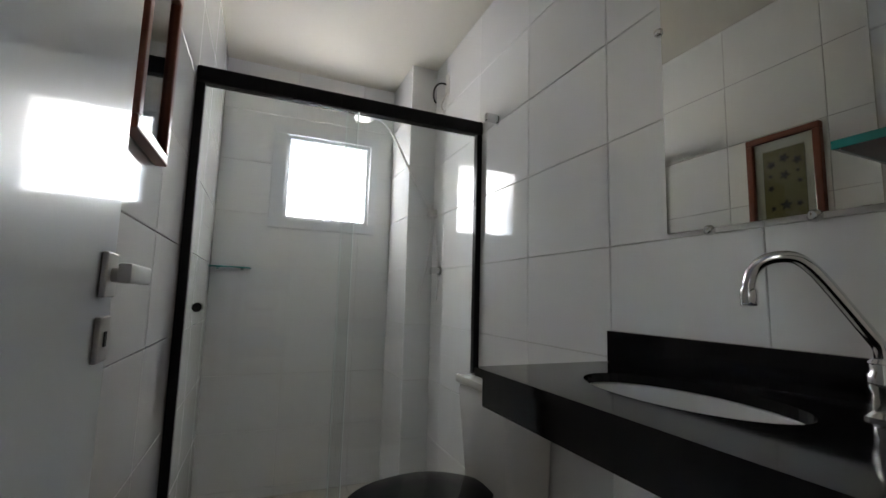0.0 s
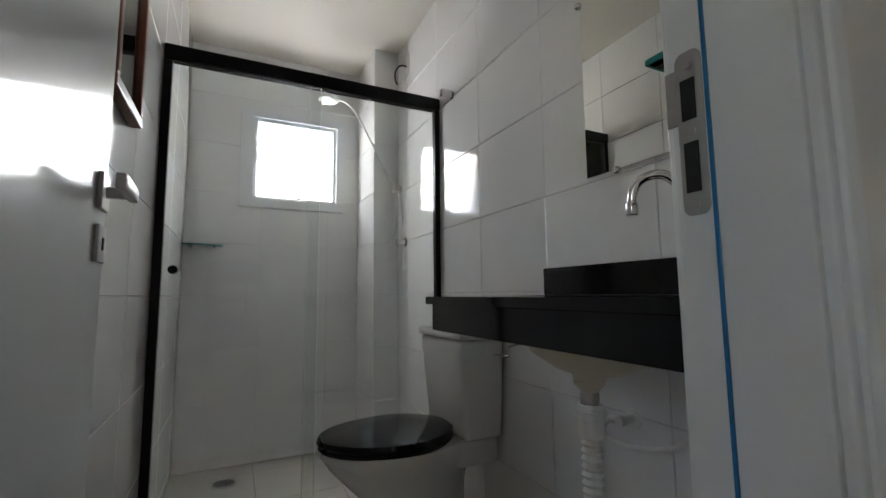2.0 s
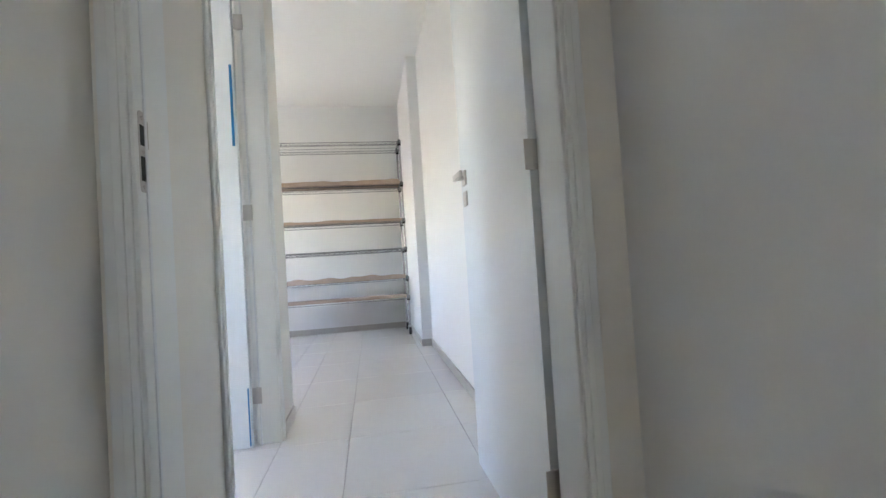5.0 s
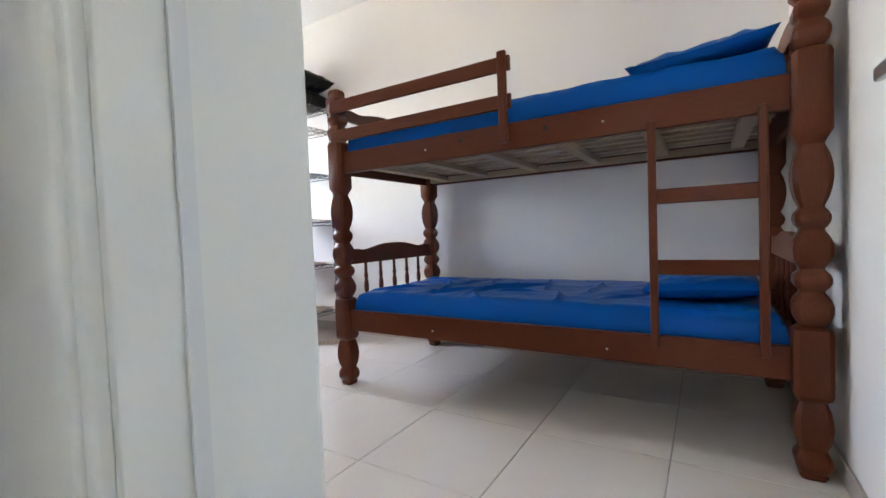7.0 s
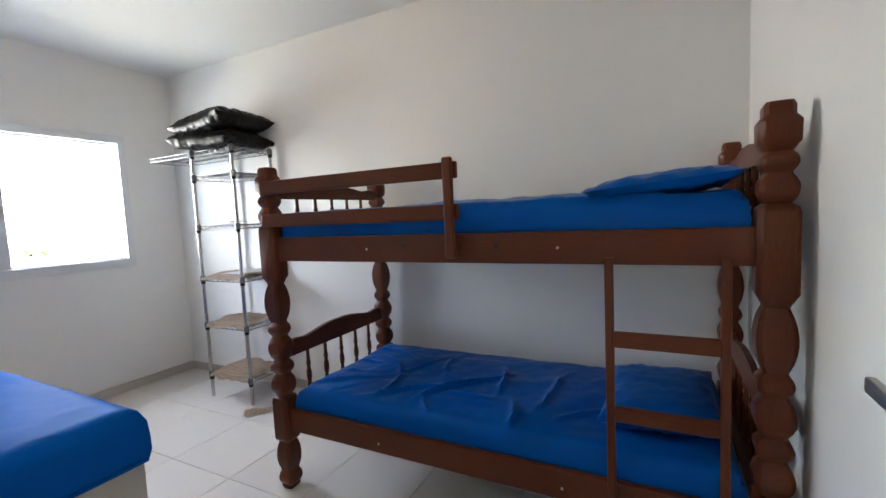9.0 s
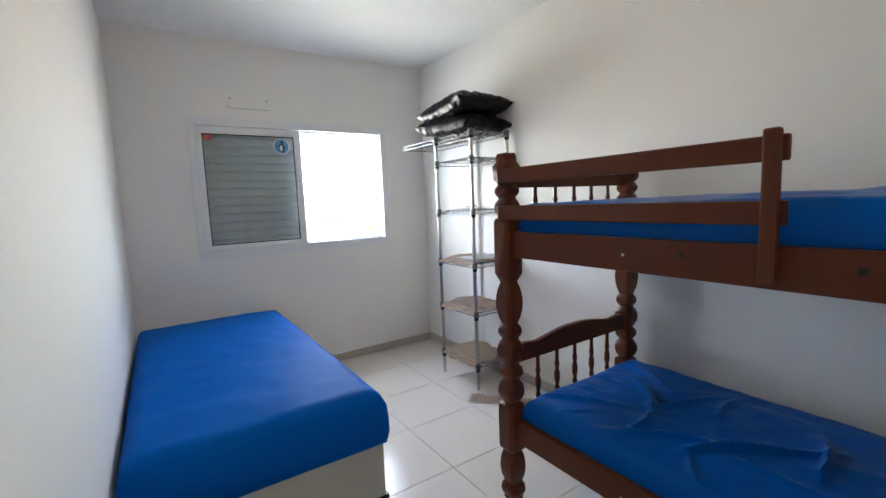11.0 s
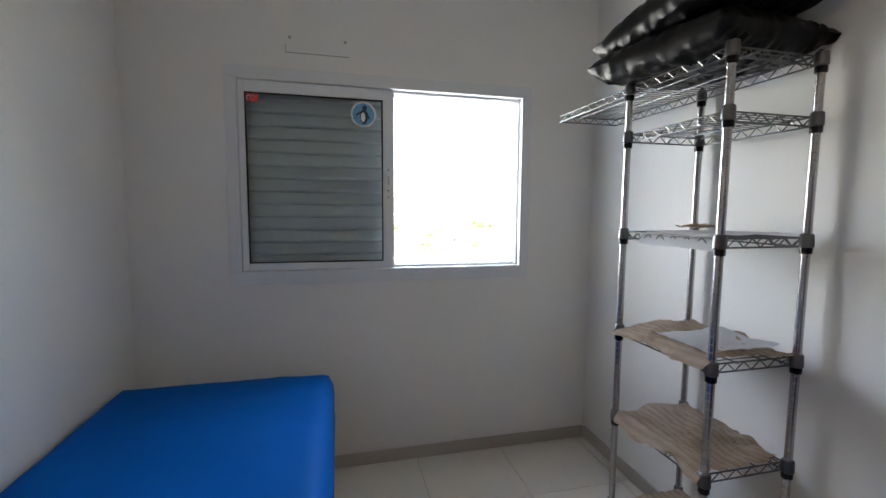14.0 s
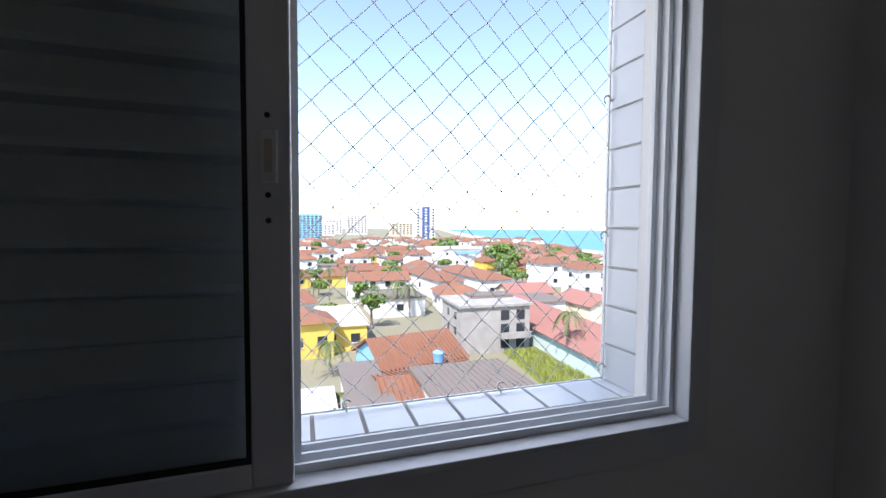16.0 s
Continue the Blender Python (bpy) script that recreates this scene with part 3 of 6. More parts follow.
for z in (0.660, 0.909):
    part("ladder_rung", boxes((-0.250, 0.044, PY1 + 0.018, PY1 + 0.038, z - 0.026, z + 0.026), bevel=0.004), M["wood"], bunk)
# slats and bearers under the upper mattress
for z in (1.196, 0.336):
    for k in range(7):
        y = PY0 + 0.085 + k * 0.114
        part("slat", boxes((PX0 + 0.05, PX1 - 0.05, y, y + 0.044, z, z + 0.016)), M["slat"], bunk)
    for x in (-0.24, 0.08, 0.42, 0.78, 1.12, 1.42):
        part("cross_bearer", boxes((x - 0.026, x + 0.026, PY0 + 0.0535, PY1 - 0.0535, z - 0.030, z - 0.0005), bevel=0.002), M["slat"], bunk)
for py in (PY0 + 0.035, PY1 - 0.035):
    part("bearer", boxes((PX0 + 0.05, PX1 - 0.05, py - 0.018, py + 0.018, 1.160, 1.195), bevel=0.002), M["slat"], bunk)


# ---- soft things ----
def soft_slab(x0, x1, y0, y1, z0, z1, edge=0.05, cell=0.03, crease=0.0, bulge=0.012, seed=0.0, sag=0.0, folds=()):
    """A mattress or sheet: a fine rounded block with a domed, creased top. folds: (x, y, angle, length, width, height)."""
    bm = bmesh.new()
    nx, ny = max(6, int((x1 - x0) / cell)), max(6, int((y1 - y0) / cell))
    top = {}

    def inset(u):
        return math.sin(math.pi * u) ** 0.35

    for i in range(nx + 1):
        for j in range(ny + 1):
            x, y = x0 + (x1 - x0) * i / nx, y0 + (y1 - y0) * j / ny
            dx, dy = min(x - x0, x1 - x), min(y - y0, y1 - y)
            drop = 0.0
            for d in (dx, dy):
                if d < edge:
                    drop = max(drop, edge - math.sqrt(max(0.0, edge * edge - (edge - d) ** 2)))
            z = z1 - drop * 0.85 + bulge * math.sin(math.pi * i / nx) * math.sin(math.pi * j / ny)
            if crease:
                p = Vector((x * 3.0 + seed, y * 3.0, seed))
                z += crease * (abs(noise.noise(p)) * -1.2 + 0.5 * noise.noise(p * 2.7) + 0.25 * noise.noise(p * 7.0))
            for fx, fy, fa, fl, fw, fh in folds:
                ca, sa = math.cos(radians(fa)), math.sin(radians(fa))
                u, v = (x - fx) * ca + (y - fy) * sa, -(x - fx) * sa + (y - fy) * ca
                v += 0.05 * math.sin(u * 7.0 + fx * 9)
                if abs(u) < fl:
                    z += 0.75 * fh * math.exp(-(v / fw) ** 2) * math.cos(u / fl * math.pi / 2) ** 2
            top[i, j] = bm.verts.new((x, y, z))
    for i in range(nx):
        for j in range(ny):
            bm.faces.new((top[i, j], top[i + 1, j], top[i + 1, j + 1], top[i, j + 1]))
    loop = [(i, 0) for i in range(nx)] + [(nx, j) for j in range(ny)] + [(i, ny) for i in range(nx, 0, -1)] + [(0, j) for j in range(ny, 0, -1)]
    cx, cy = (x0 + x1) / 2, (y0 + y1) / 2
    prev = [top[k] for k in loop]
    for s, out in ((0.35, 0.006), (0.7, 0.006), (1.0, -0.008)):
        ring = []
        for v, k in zip((top[k] for k in loop), loop):
            w = 0.004 * noise.noise(Vector((v.co.x * 6, v.co.y * 6, s * 4 + seed)))
            d = Vector((v.co.x - cx, v.co.y - cy, 0))
            d = Vector((math.copysign(1, d.x) if k[0] in (0, nx) else 0, math.copysign(1, d.y) if k[1] in (0, ny) else 0, 0))
            zt = z1 - edge * 0.85
            ring.append(bm.verts.new((v.co.x + d.x * (out + w), v.co.y + d.y * (out + w), v.co.z + (z0 - v.co.z) * s)))
        for a in range(len(loop)):
            b = (a + 1) % len(loop)
            bm.faces.new((prev[a], prev[b], ring[b], ring[a]))
        prev = ring
    bm.faces.new(prev)
    return bm


def pillow_mesh(lx, ly, h, seed=0.0, crease=0.012, n=26):
    """A stuffed pillow with pinched corners and creases."""
    bm = bmesh.new()
    rows = {}
    for side in (1, -1):
        for i in range(n + 1):
            for j in range(n + 1):
                u, v = 2 * i / n - 1, 2 * j / n - 1
                rim = i in (0, n) or j in (0, n)
                if side == -1 and rim:
                    rows[side, i, j] = rows[1, i, j]
                    continue
                pin = 1 - 0.07 * (1 - abs(u) ** 2) * abs(v) ** 6
                pin2 = 1 - 0.07 * (1 - abs(v) ** 2) * abs(u) ** 6
                z = side * h / 2 * ((1 - u ** 4) * (1 - v ** 4)) ** 0.55
                p = Vector((u * 2.2 + seed, v * 2.2, side + seed))
                edge = max(abs(u), abs(v))
                z -= crease * (0.9 * abs(noise.noise(p * 3.1)) + 0.20 * abs(noise.noise(p * 7.3))) * (0 if rim else 1)
                z += crease * edge ** 2 * noise.noise(p * 2.0) * (0 if rim else 1) + crease * 0.4 * noise.noise(p * 5.0) * (0 if rim else 1)
                rows[side, i, j] = bm.verts.new((u * lx / 2 * pin2, v * ly / 2 * pin, z))
        for i in range(n):
            for j in range(n):
                q = (rows[side, i, j], rows[side, i + 1, j], rows[side, i + 1, j + 1], rows[side, i, j + 1])
                bm.faces.new(q if side == 1 else q[::-1])
    return bm


def mattress(name, bm, mat, label, x0, x1, y0, y1, z):
    """A covered mattress: the fitted cover and the stitched hem that runs round its foot."""
    ob = thing(name, label, "mattress")
    part("cover", bm, mat, ob, smooth=True)
    hem = bmesh.new()
    r = 0.03
    pts = []
    for cx, cy, a0 in ((x1 - r, y1 - r, 0), (x0 + r, y1 - r, 90), (x0 + r, y0 + r, 180), (x1 - r, y0 + r, 270)):
        pts += arc((cx, cy, z), r + 0.004, a0, a0 + 90, (1, 0, 0), (0, 1, 0), 6)
    tube(hem, pts + pts[:1], 0.0045, 6)
    part("hem", hem, mat, ob, "stitched hem", smooth=True)
    return ob


def soft_thing(name, bm, mat, label, category, group="", at=None):
    ob = tagged(new(name, mesh_of(name, bm, mat, True)), label, category, group)
    if at:
        ob.matrix_world = at
    return ob


mattress("lower_mattress", soft_slab(PX0 + 0.06, PX1 - 0.055, PY0 + 0.035, PY1 - 0.022, 0.353, 0.508, 0.045, 0.0125, 0.010, 0.012, 3.0, folds=(
    (0.75, -3.1, 60, 0.36, 0.013, 0.034), (1.22, -3.18, 130, 0.32, 0.014, 0.030), (0.62, -3.22, 115, 0.24, 0.012, 0.030), (0.35, -3.2, 70, 0.3, 0.013, 0.024),
    (1.0, -2.95, 20, 0.3, 0.012, 0.022), (0.9, -3.35, 95, 0.25, 0.013, 0.022), (1.38, -2.98, 45, 0.25, 0.012, 0.026), (1.30, -3.4, 160, 0.25, 0.012, 0.018), (0.5, -2.92, 100, 0.18, 0.012, 0.026),
    (1.12, -3.0, 75, 0.2, 0.011, 0.020), (0.15, -3.0, 40, 0.25, 0.012, 0.016), (1.42, -3.25, 15, 0.12, 0.009, 0.016), (1.40, -3.10, 25, 0.12, 0.009, 0.015), (1.43, -3.45, 10, 0.13, 0.009, 0.015),
    (1.34, -2.88, 70, 0.14, 0.009, 0.016), (0.80, -2.88, 140, 0.2, 0.010, 0.020), (0.68, -3.02, 20, 0.16, 0.010, 0.018), (1.08, -3.3, 50, 0.26, 0.011, 0.018))),
    M["blue"], "lower bunk mattress in a creased glossy blue cover", PX0 + 0.06, PX1 - 0.055, PY0 + 0.035, PY1 - 0.022, 0.372)
mattress("upper_mattress", soft_slab(PX0 + 0.06, PX1 - 0.055, PY0 + 0.035, PY1 - 0.022, 1.213, 1.380, 0.045, 0.02, 0.010, 0.012, 9.0, folds=(
    (0.6, -2.95, 20, 0.3, 0.04, 0.014), (0.3, -3.1, 150, 0.3, 0.04, 0.014))),
    M["blue"], "upper bunk mattress in a glossy blue cover", PX0 + 0.06, PX1 - 0.055, PY0 + 0.035, PY1 - 0.022, 1.232)
soft_thing("lower_pillow", pillow_mesh(0.42, 0.62, 0.095, 1.0), M["blue"], "flat blue pillow on the lower bunk", "pillow", at=pose(-0.085, -3.2, 0.560, 0, 3, 0))
soft_thing("upper_pillow", pillow_mesh(0.46, 0.64, 0.08, 5.0), M["blue"], "blue pillow on the upper bunk", "pillow", at=pose(-0.085, -3.10, 1.408, 0, 5, 0))

# ---- single bed ----
BX0, BX1, BY0, BY1 = 1.760, 3.665, -2.225, -1.312
bed = thing("single_bed", "single box-spring bed with beige fabric base against the wall", "bed")
part("base", boxes((BX0 + 0.012, BX1 - 0.01, BY0 + 0.012, BY1 - 0.006, 0.135, 0.398), bevel=0.018), M["beige_fabric"], bed, "beige fabric box-spring base", smooth=True)
for x in (BX0 + 0.06, BX1 - 0.06):
    for y in (BY0 + 0.06, BY1 - 0.06):
        bm = bmesh.new()
        lathe(bm, [(0.020, 0.0), (0.022, 0.01), (0.030, 0.10), (0.032, 0.137)], x, y, 12)
        part("leg", bm, M["wood_post"], bed, "short tapered wooden leg", smooth=True)
        s = 1 if x < 2.5 else -1
        t = 1 if y < -2 else -1
        xa, xb = sorted((x - 0.055 * s, x + 0.04 * s))
        ya, yb = sorted((y - 0.055 * t, y + 0.04 * t))
        part("corner_guard", boxes((xa, xb, ya, yb, 0.128, 0.160), bevel=0.006), M["black_plastic"], bed, "black plastic corner guard")
mattress("single_mattress", soft_slab(BX0, BX1, BY0, BY1, 0.396, 0.634, 0.075, 0.02, 0.007, 0.015, 17.0, folds=(
    (2.0, -1.75, 80, 0.5, 0.06, 0.006), (2.5, -1.7, 30, 0.5, 0.05, 0.004))), M["blue_cloth"], "single mattress in a fitted blue cotton sheet", BX0, BX1, BY0, BY1, 0.412)


# ---- wire shelving ----
def truss(bm, a, b, drop, pitch, r=0.0022):
    """Two wires with a zigzag wire between them, from a to b; the lower wire hangs by drop."""
    a, b = Vector(a), Vector(b)
    d = Vector((0, 0, -drop))
    rod(bm, a, b, r * 1.35, 6)
    rod(bm, a + d, b + d, r * 1.35, 6)
    n = max(2, int((b - a).length / pitch))
    pts = [a + (b - a) * (i / n) + (d if i % 2 else Vector()) for i in range(n + 1)]
    for p, q in zip(pts, pts[1:]):
        rod(bm, p, q, r, 5)


def wire_shelf(parent, x0, x1, y0, y1, z, wires_along="y", pitch=0.026, drop=0.028):
    sh = part("shelf", boxes((x0 + 0.01, x1 - 0.01, y0 + 0.010, y0 + 0.014, z - 0.004, z)), M["wire"], parent)
    for k, (a, b) in enumerate((((x0, y0, z), (x1, y0, z)), ((x0, y1, z), (x1, y1, z)), ((x0, y0, z), (x0, y1, z)), ((x1, y0, z), (x1, y1, z)))):
        bm = bmesh.new()
        truss(bm, a, b, drop, 0.030)
        part("edge_truss", bm, M["wire"], sh)
    bm = bmesh.new()
    if wires_along == "y":
        n = int((x1 - x0) / pitch)
        for i in range(1, n):
            x = x0 + (x1 - x0) * i / n
            rod(bm, (x, y0, z), (x, y1, z), 0.0018, 5)
        for y in (y0 + (y1 - y0) / 3, y0 + 2 * (y1 - y0) / 3):
            rod(bm, (x0, y, z - 0.004), (x1, y, z - 0.004), 0.0025, 5)
    else:
        n = int((y1 - y0) / pitch)
        for i in range(1, n):
            y = y0 + (y1 - y0) * i / n
            rod(bm, (x0, y, z), (x1, y, z), 0.0018, 5)
        for x in (x0 + (x1 - x0) / 3, x0 + 2 * (x1 - x0) / 3):
            rod(bm, (x, y0, z - 0.004), (x, y1, z - 0.004), 0.0025, 5)
    tagged(part("deck_mesh", bm, M["wire"], sh), kind="stuff")
    return sh


def rack_post(parent, x, y, top, collars, r=0.0125, foot=True):
    bm = bmesh.new()
    prof = [(r * 0.9, 0.0 if foot else 0.11), (r, 0.006 if foot else 0.116)]
    z = 0.12
    while z < top - 0.02:
        prof += [(r, z - 0.0012), (r, z), (r * 0.965, z + 0.0007), (r * 0.965, z + 0.0016), (r, z + 0.0023), (r, z + 0.0035)]
        z += 0.0254
    prof += [(r, top - 0.006), (r * 0.7, top)]
    lathe(bm, prof, x, y, 14)
    p = part("post", bm, M["post_chrome"], parent, "grooved chrome tube post", smooth=True)
    for z in collars:
        bm = bmesh.new()
        lathe(bm, [(r * 1.25, z - 0.030), (r * 1.6, z - 0.026), (r * 1.5, z + 0.010), (r * 1.25, z + 0.014)], x, y, 12)
        c = part("collar", bm, M["wire"], p, smooth=True)
        bm = bmesh.new()
        lathe(bm, [(r * 1.22, z - 0.050), (r * 1.36, z - 0.048), (r * 1.36, z - 0.0305), (r * 1.22, z - 0.030)], x, y, 12)
        part("clip", bm, M["black_plastic"], p, smooth=True)


RX0, RX1, RY0, RY1 = 2.600, 3.045, -3.700, -3.365
LEVELS = (0.190, 0.580, 0.940, 1.330, 1.705)
rack = thing("wire_rack", "tall narrow chrome wire shelving rack in the window corner", "shelf")
for x in (RX0, RX1):
    for y in (RY0, RY1):
        rack_post(rack, x, y, 1.905, LEVELS + (1.885,))
for z in LEVELS:
    wire_shelf(rack, RX0 + 0.012, RX1 - 0.012, RY0 + 0.006, RY1 - 0.006, z, "y")
wire_shelf(rack, RX0 + 0.012, 3.590, RY0 + 0.006, RY1 - 0.006, 1.888, "y")


def crumpled_sheet(x0, x1, y0, y1, z, amp, seed, n=18, rz=0.0, droop=0.0, tear=0.03, thick=0.0025):
    """A creased, torn-edged sheet of paper."""
    bm = bmesh.new()
    g = {}
    for i in range(n + 1):
        for j in range(n + 1):
            u, v = i / n, j / n
            x = x0 + (x1 - x0) * u + tear * noise.noise(Vector((v * 5, seed, u * 2))) * (1 if i in (0, n) else 0.3)
            y = y0 + (y1 - y0) * v + tear * noise.noise(Vector((seed, u * 5, v * 2))) * (1 if j in (0, n) else 0.3)
            zz = z + 0.004 + amp * (0.5 + noise.noise(Vector((x * 7, y * 7, seed)))) + amp * 0.6 * abs(noise.noise(Vector((x * 22, y * 22, seed)))) + amp * 0.25 * noise.noise(Vector((x * 60, y * 60, seed)))
            e = max(0.0, v - 0.86) / 0.14
            zz -= droop * e * e
            g[i, j] = bm.verts.new((x, y, zz))
    fs = [bm.faces.new((g[i, j], g[i + 1, j], g[i + 1, j + 1], g[i, j + 1])) for i in range(n) for j in range(n)]
    bmesh.ops.solidify(bm, geom=fs, thickness=thick)
    return bm


for k, z in enumerate(LEVELS[:3]):
    soft_thing("kraft_paper", crumpled_sheet(RX0 + 0.0, RX1 - 0.02, RY0 + 0.01, RY1 + 0.035, z, 0.022, 2.0 + k * 3.3, n=30, droop=0.03), M["paper"],
               "torn brown embossed kraft paper on the wire shelf", "paper", "papers on the rack")
soft_thing("foam_sheet", crumpled_sheet(2.64, 2.86, RY0 + 0.02, RY1 - 0.02, LEVELS[2] + 0.02, 0.012, 31.0, tear=0.015), M["foam"], "folded white foam sheet on the wire shelf", "foam")
soft_thing("foam_sheet", crumpled_sheet(2.62, 2.95, RY0 + 0.02, RY1 + 0.01, LEVELS[3], 0.010, 41.0, tear=0.02, droop=0.05), M["foam"], "torn white foam sheet on the wire shelf", "foam")
soft_thing("paper_scrap", crumpled_sheet(2.86, 2.98, RY0 + 0.04, RY0 + 0.15, LEVELS[3] + 0.012, 0.018, 51.0, tear=0.03), M["paper"], "small brown paper scrap on the shelf", "paper")
soft_thing("floor_paper", crumpled_sheet(-0.055, 0.055, -0.22, 0.22, 0.0, 0.008, 61.0, tear=0.015), M["paper"], "torn strip of brown kraft paper on the floor", "paper", at=pose(2.37, -3.375, 0.0, 0, 0, -49))
soft_thing("vinyl_pillow", pillow_mesh(0.64, 0.46, 0.145, 11.0, 0.017, 44), M["black_vinyl"], "shiny black vinyl-wrapped pillow lying on the rack", "pillow", "black pillows", at=pose(2.88, -3.50, 1.964, 0, -3, 4))
soft_thing("vinyl_pillow", pillow_mesh(0.66, 0.47, 0.155, 23.0, 0.017, 44), M["black_vinyl"], "shiny black vinyl-wrapped pillow on top of another", "pillow", "black pillows", at=pose(2.85, -3.49, 2.078, 2, 3, -5))

# ---- bedroom window ----
win = thing("window_1", "white aluminium sliding window with one closed shutter half", "window", kind="structure")
xi = XB1
part("trim", boxes((xi - 0.010, xi, VY0 - 0.045, VY1 + 0.045, VZ1 - 0.004, VZ1 + 0.050), (xi - 0.010, xi, VY0 - 0.045, VY1 + 0.045, VZ0 - 0.058, VZ0 + 0.004),
                   (xi - 0.010, xi, VY0 - 0.045, VY0 + 0.004, VZ0 + 0.004, VZ1 - 0.004), (xi - 0.010, xi, VY1 - 0.004, VY1 + 0.045, VZ0 + 0.004, VZ1 - 0.004), bevel=0.002), M["aluminium"], win)
for n, y0, y1, z0, z1 in (("frame", VY0, VY0 + 0.012, VZ0, VZ1), ("frame", VY1 - 0.012, VY1, VZ0, VZ1), ("frame", VY0 + 0.012, VY1 - 0.012, VZ0, VZ0 + 0.012), ("frame", VY0 + 0.012, VY1 - 0.012, VZ1 - 0.012, VZ1)):
    part(n, boxes((xi - 0.016, xi + 0.105, y0, y1, z0, z1), bevel=0.002), M["aluminium"], win)
for x in (0.022, 0.052, 0.082):
    part("track", boxes((xi + x, xi + x + 0.006, VY0 + 0.012, VY1 - 0.012, VZ0 + 0.012, VZ0 + 0.026), (xi + x, xi + x + 0.006, VY0 + 0.012, VY1 - 0.012, VZ1 - 0.026, VZ1 - 0.012),
                        (xi + x, xi + x + 0.006, VY0 + 0.012, VY0 + 0.022, VZ0 + 0.026, VZ1 - 0.026)), M["aluminium"], win)
SY0, SY1 = -2.552, VY1 - 0.013
sash = part("sash", boxes((xi - 0.004, xi + 0.018, SY0, SY0 + 0.056, VZ0 + 0.014, VZ1 - 0.014), (xi - 0.004, xi + 0.018, SY1 - 0.030, SY1, VZ0 + 0.014, VZ1 - 0.014),
                          (xi - 0.004, xi + 0.018, SY0 + 0.056, SY1 - 0.030, VZ0 + 0.014, VZ0 + 0.050), (xi - 0.004, xi + 0.018, SY0 + 0.056, SY1 - 0.030, VZ1 - 0.070, VZ1 - 0.014), bevel=0.003), M["aluminium"], win)
gk = (SY0 + 0.056, SY1 - 0.030, VZ0 + 0.050, VZ1 - 0.070)
part("gasket", boxes((xi - 0.001, xi + 0.006, gk[0], gk[0] + 0.007, gk[2], gk[3]), (xi - 0.001, xi + 0.006, gk[1] - 0.007, gk[1], gk[2], gk[3]),
                     (xi - 0.001, xi + 0.006, gk[0] + 0.007, gk[1] - 0.007, gk[2], gk[2] + 0.007), (xi - 0.001, xi + 0.006, gk[0] + 0.007, gk[1] - 0.007, gk[3] - 0.007, gk[3])), M["rubber"], sash)
pane = part("pane", boxes((xi + 0.004, xi + 0.008, gk[0] + 0.004, gk[1] - 0.004, gk[2] + 0.004, gk[3] - 0.004)), M["glass"], sash)
latch = part("latch", boxes((xi - 0.010, xi - 0.004, -2.535, -2.512, 1.525, 1.600), bevel=0.003), M["aluminium"], sash)
part("latch_slot", boxes((xi - 0.0115, xi - 0.0098, -2.528, -2.518, 1.54, 1.585)), M["steel"], latch)
for z in (1.475, 1.510, 1.618):
    bm = bmesh.new()
    rod(bm, (xi - 0.0055, -2.522, z), (xi - 0.0035, -2.522, z), 0.004)
    part("screw", bm, M["rubber"], sash)
# roller shutter half behind the pane
nsl = 14
sz0, sz1 = VZ0 + 0.015, VZ1 - 0.028
for k in range(nsl):
    z = sz0 + (sz1 - sz0) * k / nsl
    h = (sz1 - sz0) / nsl * 1.06
    bm = bmesh.new()
    prof = [(0.002, 0.0), (-0.024, h * 0.14), (-0.024, h * 0.30), (-0.002, h * 0.98)]
    a = [bm.verts.new((xi + 0.074 + dx, SY0 + 0.01, z + dz)) for dx, dz in prof] + [bm.verts.new((xi + 0.080, SY0 + 0.01, z + h * 0.98)), bm.verts.new((xi + 0.080, SY0 + 0.01, z))]
    b = [bm.verts.new((v.co.x, SY1, v.co.z)) for v in a]
    for i in range(6):
        bm.faces.new((a[i], a[(i + 1) % 6], b[(i + 1) % 6], b[i]))
    bm.faces.new(a[::-1])
    bm.faces.new(b)
    part("shutter_slat", bm, M["shutter"], win)
# added strip that blocks daylight leaking past the shutter's end
part("guide_rail", boxes((xi + 0.046, xi + 0.086, SY0 - 0.010, SY0 + 0.012, sz0, sz1 + 0.01)), M["aluminium"], win)

M["sticker_red"] = material("red_sticker", (0.62, 0.03, 0.03), 0.4, grain=0.1, scale=60)
M["sticker_blue"] = material("blue_sticker", (0.12, 0.36, 0.62), 0.4, grain=0.1, scale=60, coarse=0.3)
M["sticker_white"] = material("white_sticker", (0.78, 0.80, 0.82), 0.4, grain=0.05, scale=60)
M["sticker_dark"] = material("navy_sticker", (0.015, 0.03, 0.07), 0.4, grain=0.1, scale=60)
st = thing("red_sticker", "small red square sticker on the window pane", "sticker")
part("backing", boxes((xi + 0.0028, xi + 0.0036, -1.892, -1.826, 1.930, 1.972), bevel=0.0002), M["sticker_red"], st)
for k in range(2):
    bm = bmesh.new()
    tube(bm, arc((xi + 0.0024, -1.868 + 0.018 * k, 1.947), 0.012, 20, 250, (0, -1, 0), (0, 0, 1)), 0.0022, 6)
    part("curl", bm, M["sticker_white"], st, smooth=True)


def disc_x(x, y, z, r, t=0.0006, n=28, squash=1.0):
    bm = bmesh.new()
    bmesh.ops.create_cone(bm, cap_ends=True, segments=n, radius1=r, radius2=r, depth=t, matrix=Matrix.Translation((x, y, z)) @ pose(0, 0, 0, 0, 90, 0) @ Matrix.Diagonal((squash, 1, 1, 1)))
    return bm


